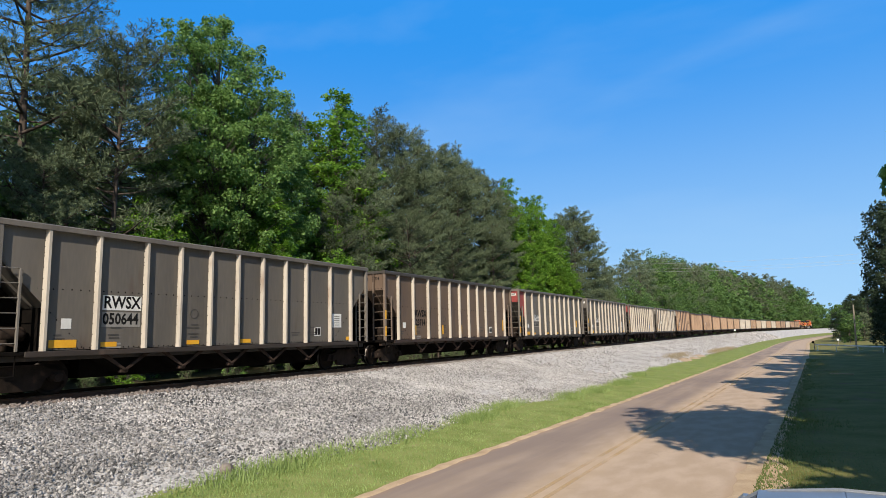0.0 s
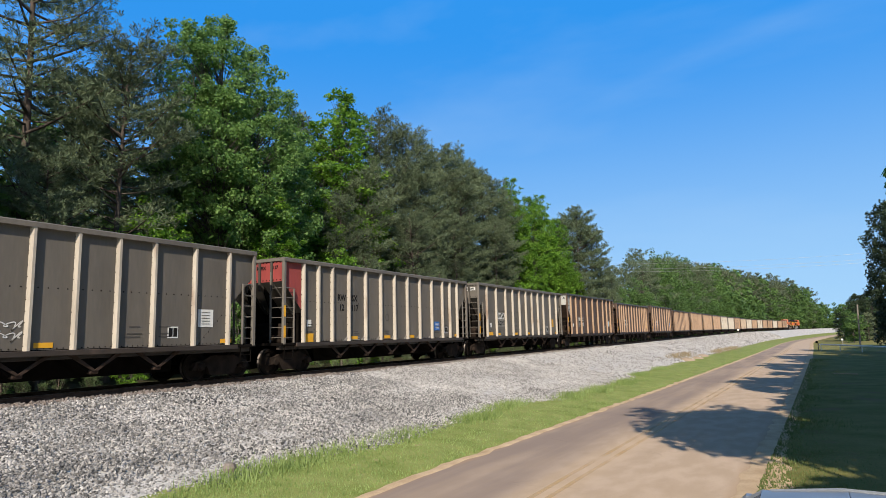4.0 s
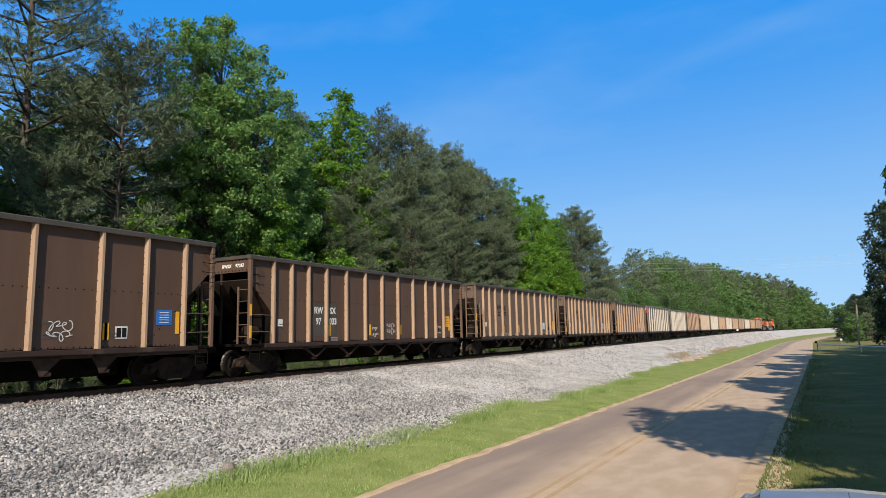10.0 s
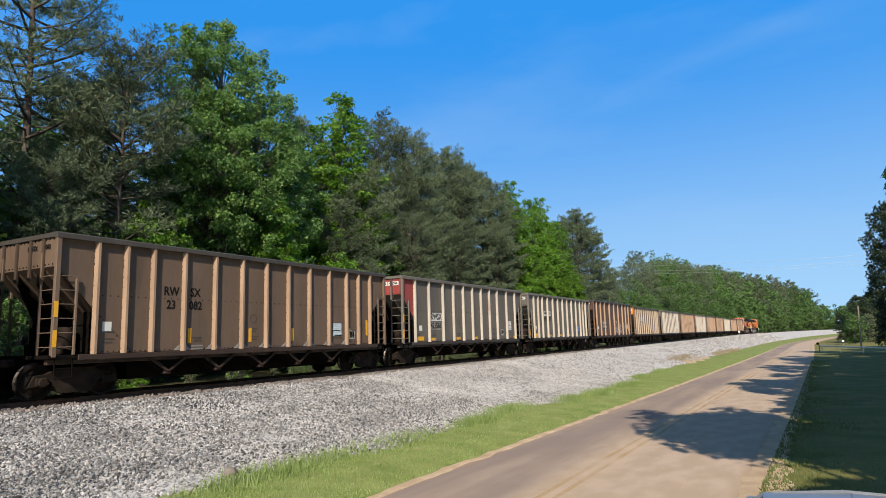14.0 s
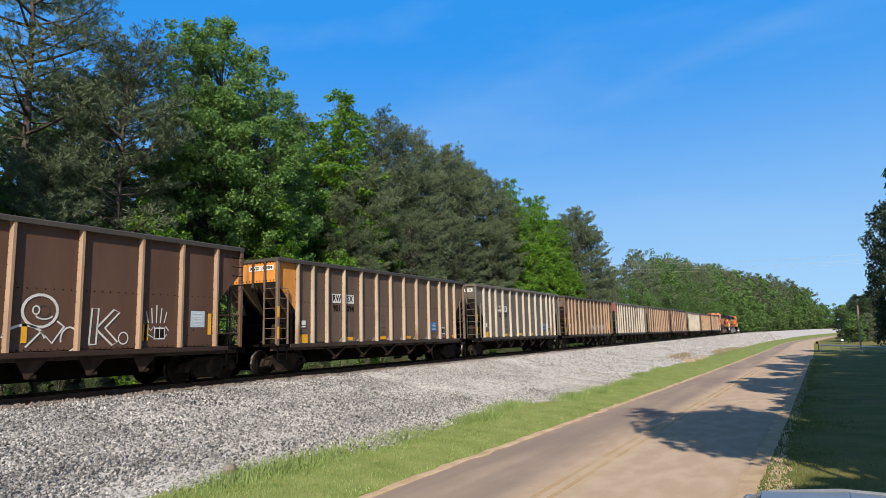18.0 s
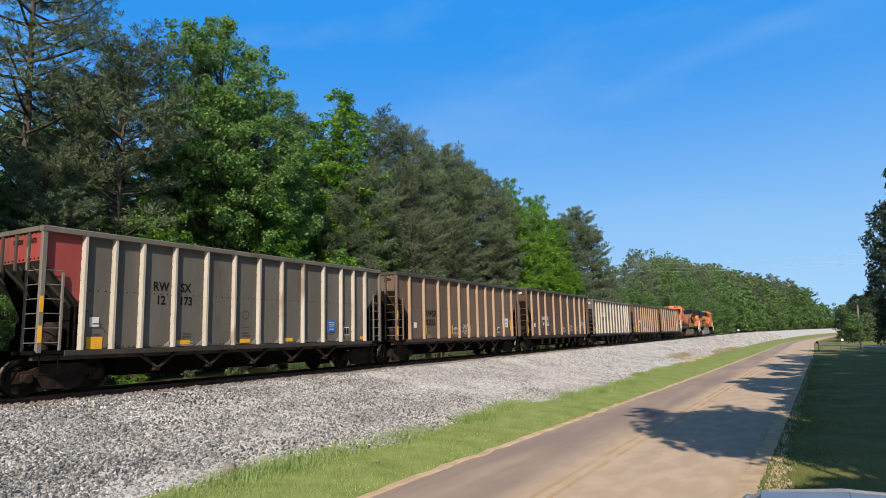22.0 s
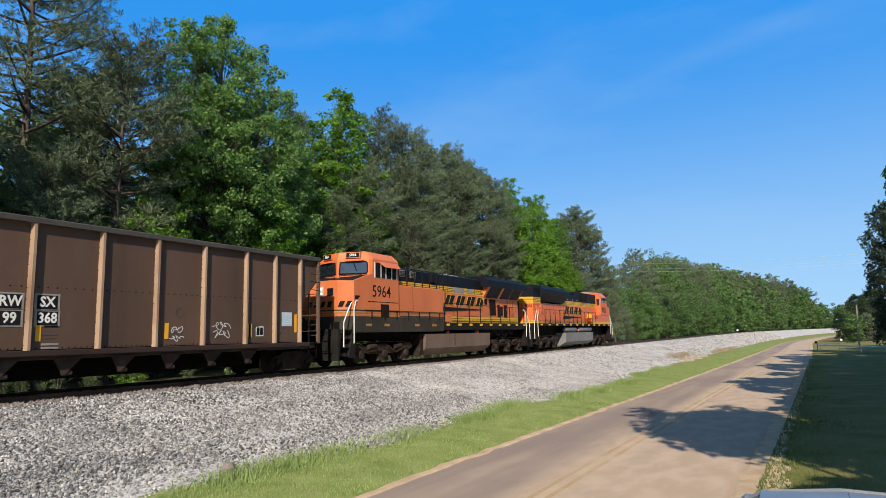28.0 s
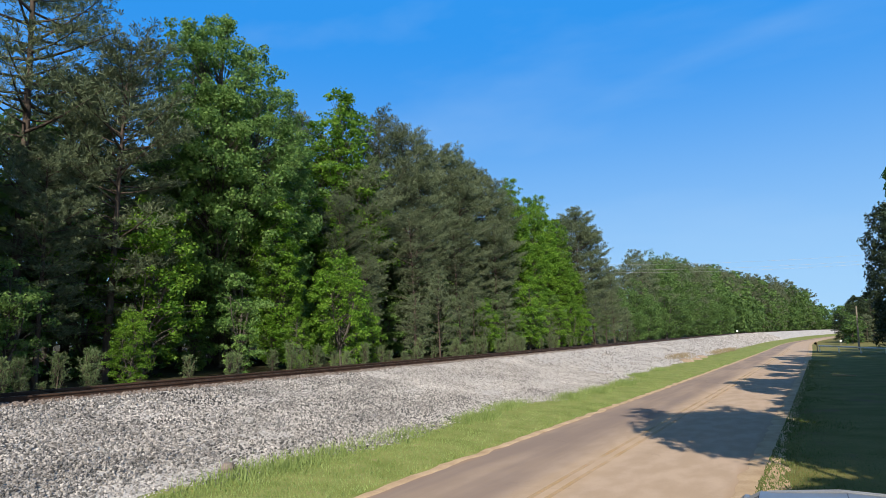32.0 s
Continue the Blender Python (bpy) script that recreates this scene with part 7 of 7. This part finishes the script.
    cab.add([(-1.5, 20.2, 3.5), (1.5, 20.2, 3.5), (1.5, 20.0, 4.44), (-1.5, 20.0, 4.44), (1.1, 19.9, 4.84), (-1.1, 19.9, 4.84)], [(0, 1, 2, 3), (3, 2, 4, 5)])
    cab.add([(-1.1, 17.9, 4.84), (1.1, 17.9, 4.84), (1.1, 19.9, 4.84), (-1.1, 19.9, 4.84)], [(0, 1, 2, 3)])
    cab.add([(-1.5, 17.897, 2.75), (1.5, 17.897, 2.75), (1.5, 17.9, 4.44), (1.1, 17.9, 4.84), (-1.1, 17.9, 4.84), (-1.5, 17.9, 4.44)], [(0, 1, 2, 3, 4, 5)])
    P("cab", cab, O, "orange crew cab")
    P("cab_door", Shape().box(1.08, 1.46, 17.86, 17.9, 2.75, 4.35, 0.01), O, "orange rear cab door")
    P("door_window", Shape().box(1.14, 1.4, 17.85, 17.87, 3.6, 4.22, 0.02), "cab_glass", "rounded door window")
    for s in (-1, 1):
        P("side_window", Shape().box(s * 1.5, s * 1.512, 18.1, 19.8, 3.86, 4.3), "loco_black", "dark side window")
        for y in (18.1, 18.65, 19.1, 19.5, 19.8):
            P("window_post", Shape().box(s * 1.5, s * 1.53, y - 0.03, y + 0.03, 3.84, 4.32), "window_frame_grey")
        P("sun_visor", Shape().plate((s * 1.5, 18.0, 4.4), (s * 1.5, 19.9, 4.4), (s * 1.66, 19.9, 4.31), (s * 1.66, 18.0, 4.31), 0.02), O)
        P("pinstripe", Shape().box(s * 1.5, s * 1.508, 15.0, 21.0, 1.96, 2.04).box(s * 1.5, s * 1.508, 15.0, 21.0, 1.86, 1.92), "loco_yellow")
        for y in (16.0, 16.5):
            for j in range(3):
                P("louvre_slat", Shape().box(s * 1.5, s * 1.515, y - 0.15, y + 0.15, 2.3 + 0.12 * j, 2.35 + 0.12 * j), "loco_dark_grey")
        P("panel_seam", Shape().box(s * 1.5, s * 1.507, 18.0, 20.2, 2.68, 2.71), "loco_dark_grey")
    number(P, "9006", 18.95, 3.16, 0.76, 1.506)
    P("roof_unit", Shape().box(-0.4, 0.5, 18.2, 18.9, 4.84, 4.96, 0.03), "label_patch", "grey roof air unit")
    P("walkway_steps", Shape().box(1.1, 1.5, 14.6, 14.9, 2.1, 2.14).box(1.1, 1.5, 14.4, 14.7, 2.4, 2.44).box(1.1, 1.48, 14.75, 14.9, 2.4, 2.75, 0.01), "label_yellow", "orange walkway steps")
    tank = [(-0.95, 0.1), (0.95, 0.1), (1.42, 0.4), (1.46, 1.12), (-1.46, 1.12), (-1.42, 0.4)]
    P("fuel_tank", Shape().prism(tank, "y", 7.4, 15.1), "grey_tank", "clean grey fuel tank with bevelled bottom")
    for a, b in ((7.55, 10.6), (11.3, 15.0)):
        P("air_reservoir", Shape().lathe([(0, a), (0.12, a + 0.02), (0.19, a + 0.12), (0.19, b - 0.12), (0.12, b - 0.02), (0, b)], (1.22, 0, 1.38), "y", 16), "grey_tank", "grey cylindrical air reservoir", True)
    P("red_valve", Shape().lathe([(0, 0.05), (0.1, 0.04), (0.12, 0), (0.1, -0.1), (0, -0.12)], (1.4, 10.95, 1.3), "x", 10), "red_valve", "red valve between the reservoirs")
    for y in [1.6 + 1.7 * i for i in range(12)]:
        P("reflector", Shape().box(1.5, 1.512, y, y + 0.42, 1.68, 1.8), "label_yellow")
    six_wheel_truck(loco, (2.25, 3.85, 5.5))
    six_wheel_truck(loco, (16.4, 18.05, 19.7))
    TRAIN.append((loco, 433.6, 21.9))


cab_locomotive()
hood_locomotive()


# ---- along the road ----
def utility_pole(x, y, h, lean):
    t = thing("utility_pole", "grey weathered wooden utility pole beside the road", "utility pole", "", pose(x, y, drop(y) + 0.1, 0, lean, 0))
    part("pole", Shape().rod((0, 0, -0.3), (0, 0, h), 0.12, 12, 0.09), "pole_wood", t)
    return t


def mailbox():
    t = thing("mailbox", "dark rounded mailbox on a pale wooden post", "mailbox", "", pose(1.95, 99, drop(99)))
    part("post", Shape().box(-0.06, 0.06, -0.06, 0.06, -0.1, 1.0, 0.01), "pole_wood", t)
    prof = [(-0.14, 0), (0.14, 0), (0.14, 0.16)] + [(0.14 * math.cos(a), 0.16 + 0.14 * math.sin(a)) for a in (0.5, 1.0, 1.57, 2.1, 2.6)] + [(-0.14, 0.16)]
    box = part("box", Shape().prism([(a - 0.15, 1.0 + b) for a, b in prof], "y", -0.5, 0.45), "grime", t)
    part("flag", Shape().box(0.0, 0.02, -0.2, -0.12, 1.1, 1.4), "red_valve", box)


def pipe_gate():
    t = thing("pipe_fence", "long white pipe rail on short posts across the grass", "fence", "", pose(2.1, 98, drop(98), 0, 0, -68.8))
    part("rail", Shape().rod((0, 0, 0.84), (30, 0, 0.86), 0.085, 10), "white_paint", t)
    for x in (0.3, 5.6, 10.9, 16.2, 21.5, 26.8):
        part("post", Shape().rod((x, 0, -0.1), (x, 0, 0.84), 0.05, 8), "white_paint", t)


def line_marker(x, y, z, h, name="track_marker", label="small white marker post beside the track"):
    t = thing(name, label, "marker post", "", pose(x, y, z))
    part("post", Shape().box(-0.05, 0.05, -0.03, 0.03, -0.2, h - 0.45, 0.008), "pole_wood", t)
    part("plate", Shape().box(-0.17, 0.17, -0.04, 0.0, h - 0.3, h, 0.01), "white_paint", t)


def power_wires():
    t = thing("power_line", "three sagging power wires crossing high over track and road", "power line")
    for k, (z, dy) in enumerate(((13.3, 0), (12.5, 0.6), (12.0, 0))):
        pts = [(x, 106 + dy + x * 0.08, z + 0.0012 * (x - 2) ** 2 - 0.6) for x in range(-40, 46, 4)]
        part("wire", Shape().pipe(pts, 0.012, 5), "wire_metal", t)
    for x in (-40, 44):
        p = thing("utility_pole", "tall wooden power pole among the trees", "utility pole", "", pose(x, 106 + x * 0.08, 0))
        part("pole", Shape().rod((0, 0, -0.3), (0, 0, 15.8), 0.18, 10, 0.12), "pole_wood", p)
        part("crossarm", Shape().box(-0.08, 0.08, -0.9, 0.9, 14.6, 14.75, 0.01), "pole_wood", p)


def parked_car():
    """A silver estate car just ahead on the verge; its roof and side windows reach into view."""
    surface("car_silver", (0.26, 0.27, 0.28), (0.36, 0.37, 0.385), 0.38, 0.6, 2, 60, 0.01)
    surface("car_rubber", (0.012, 0.012, 0.012), (0.03, 0.03, 0.03), 0.8, 0, 5, 60, 0.1)
    m, n, l, p = nodes_of("car_glass")
    p.inputs["Base Color"].default_value = (0.06, 0.08, 0.1, 1)
    p.inputs["Roughness"].default_value, p.inputs["Transmission Weight"].default_value = 0.04, 0.4
    MATS["car_glass"] = m
    t = thing("parked_car", "silver hatchback car parked on the grass verge", "car", "", pose(CAR_X, CAR_Y, 0.0, 0, 0, CAR_TURN) @ Matrix.Diagonal((1, 1, 0.93, 1)))
    # local: x along the car from nose (-2.1) to tail (+2.1), y across, z up
    body = [(-2.1, 0.35), (-2.12, 0.62), (-1.95, 0.8), (-1.1, 0.93), (-0.95, 0.95), (1.75, 0.98), (2.05, 0.9), (2.12, 0.55), (2.05, 0.32)]
    part("body", Shape().prism(body, "y", -0.86, 0.86), "car_silver", t)
    part("roof", Shape().plate((-0.36, -0.62, 1.44), (0.25, -0.62, 1.5), (0.25, 0.62, 1.5), (-0.36, 0.62, 1.44), -0.03).plate((0.25, -0.62, 1.5), (1.3, -0.62, 1.48), (1.3, 0.62, 1.48), (0.25, 0.62, 1.5), -0.03).plate((1.3, -0.62, 1.48), (1.78, -0.6, 1.36), (1.78, 0.6, 1.36), (1.3, 0.62, 1.48), -0.03), "car_silver", t)
    part("windscreen", Shape().plate((-1.05, -0.74, 0.96), (-1.05, 0.74, 0.96), (-0.37, 0.6, 1.43), (-0.37, -0.6, 1.43), 0.01), "car_glass", t)
    part("rear_window", Shape().plate((2.02, -0.72, 0.98), (2.02, 0.72, 0.98), (1.79, 0.58, 1.35), (1.79, -0.58, 1.35), -0.01), "car_glass", t)
    for s in (-1, 1):
        def on(x, z):
            return (x, s * (0.8 - (z - 0.95) / 0.52 * 0.18), z)
        for a, b in (((-0.92, 0.98, -0.3, 1.4), (-0.11, 0.98, -0.11, 1.44)), ((-0.05, 0.98, -0.05, 1.44), (0.11, 0.98, 0.11, 1.44)), ((0.15, 0.98, 0.15, 1.44), (1.9, 0.98, 1.68, 1.33))):
            part("side_window", Shape().plate(on(a[0], a[1]), on(b[0], b[1]), on(b[2], b[3]), on(a[2], a[3]), 0.012), "car_glass", t)
        for x0, x1 in ((-1.04, -0.34), (-0.08, -0.08), (0.13, 0.13), (2.0, 1.74)):
            part("pillar", Shape().rod(on(x0, 0.95), on(x1, 1.45), 0.035, 6), "car_silver", t)
        part("roof_rail", Shape().pipe([(-0.3, s * 0.6, 1.47), (0.2, s * 0.6, 1.53), (1.3, s * 0.6, 1.51), (1.7, s * 0.58, 1.4)], 0.02, 6), "car_silver", t)
        mir = part("mirror", Shape().box(-0.55, -0.42, s * 0.78, s * 0.96, 1.22, 1.36, 0.045), "car_silver", t)
        part("mirror_glass", Shape().box(-0.422, -0.412, s * 0.8, s * 0.94, 1.24, 1.34), "car_glass", mir)
        for x in (-1.3, 1.3):
            w = part("wheel", Shape().lathe([(0.0, 0.1), (0.19, 0.1), (0.21, 0.06), (0.3, 0.1), (0.32, 0.06), (0.32, -0.08), (0.0, -0.09)], (x, s * 0.8, 0.32), "y", 20), "car_rubber", t)
            part("rim", Shape().lathe([(0.0, 0.11), (0.18, 0.105), (0.2, 0.07)], (x, s * 0.8, 0.32), "y", 16), "car_silver", w)


CAR_X, CAR_Y, CAR_TURN = -0.025, 5.42, 0.0


def litter():
    rnd = random.Random(8)
    rock = Shape()
    for p in ((0, 0, 0.05),):
        rock.lathe([(0, 0.14), (0.09, 0.12), (0.14, 0.04), (0.12, -0.05), (0, -0.06)], p, "z", 7)
    tagged(new("rock", rock.mesh("rock", "rusty_stone")), "brown rock lying on the edge of the ballast", "rock").matrix_world = pose(-9.7, 8.9, 0.2)
    dark = Shape().box(-0.16, 0.16, -0.1, 0.1, -0.02, 0.07, 0.03)
    tagged(new("scrap_block", dark.mesh("scrap_block", "grime")), "black scrap block lying on the ballast slope", "scrap").matrix_world = pose(-13.4, 27.6, 0.8, 10, 5, 30)
    st = Shape().pipe([(0, 0, 0.05), (0.5, 0.3, 0.06), (1.1, 0.5, 0.05)], 0.03, 6)
    tagged(new("fallen_branch", st.mesh("fallen_branch", "sand")), "pale bare branch lying on the grass", "branch").matrix_world = pose(1.5, 44, drop(44) + 0.08, 0, 0, -40)
    # clay slump and dry weeds at the foot of the bank
    for x, y, r, h in ((-9.3, 62, 1.4, 0.42), (-9.1, 67, 1.1, 0.34), (-9.4, 73, 1.5, 0.36)):
        vs, fs = [(0, 0, h)], []
        for ring in (0.4, 0.75, 1.0):
            for k in range(14):
                a = 6.2832 * k / 14
                q = ring * r * (0.85 + 0.3 * rnd.random())
                vs.append((math.cos(a) * q * 0.7, math.sin(a) * q * 1.6, h * (1 - ring ** 1.6) + rnd.uniform(-0.04, 0.06) - (0.1 if ring == 1 else 0)))
        fs += [(0, 1 + k, 1 + (k + 1) % 14) for k in range(14)]
        for g in range(2):
            fs += [(1 + g * 14 + k, 1 + (g + 1) * 14 + k, 1 + (g + 1) * 14 + (k + 1) % 14, 1 + g * 14 + (k + 1) % 14) for k in range(14)]
        tagged(new("clay_slump", soup("clay_slump", vs, fs, "red_clay", True)), "low slump of reddish clay at the foot of the bank", "earth mound").matrix_world = pose(x, y, drop(y) + 0.05)
    rng = np.random.default_rng(4)
    for x, y, n in ((-9.7, 61.5, 50), (-10.2, 67, 30), (-9.0, 84, 60), (-8.9, 92, 60), (-8.6, 100, 50)):
        pos = np.stack([x + rng.normal(size=n) * 0.5, y + rng.normal(size=n) * 2.0, np.full(n, (0.45 if y < 75 else 0.25) + drop(y))], 1)
        v, f = needle_fans(rng, pos, np.tile([0, 0, 1.0], (n, 1)), np.full(n, 0.4), 5, 0.05)
        tagged(new("dry_weeds", soup("dry_weeds", v, f, "weed")), "patch of dry brown weeds at the foot of the bank", "weeds", "", "stuff")


utility_pole(7.0, 104, 6.0, 1.5)
mailbox()
pipe_gate()
line_marker(-10.6, 138, 1.0, 1.5)
line_marker(6.0, 126, drop(126) + 0.05, 1.2, "road_sign", "small white sign on a short post in the grass")
power_wires()
parked_car()
litter()


# ---- what moves ----
def gone(t):
    """Metres that the train has run after t seconds; it still gathers a little speed at first."""
    return 13.7 * t + 0.015 * t * t if t < 12 else 166.56 + 14.06 * (t - 12)


def motions():
    times = [2 * i for i in range(17)]
    for car, w, length in TRAIN:
        rows = []
        for t in times:
            y = w - gone(t)
            a, b = track_x(y + 0.9), track_x(y + length - 0.9)
            slope = (b - a) / (length - 1.8)
            rows.append((t, pose(a - 0.9 * slope, y, RAIL_TOP + LIFT, 0, 0, -math.degrees(math.atan(slope)))))
        walk(car, rows)


motions()
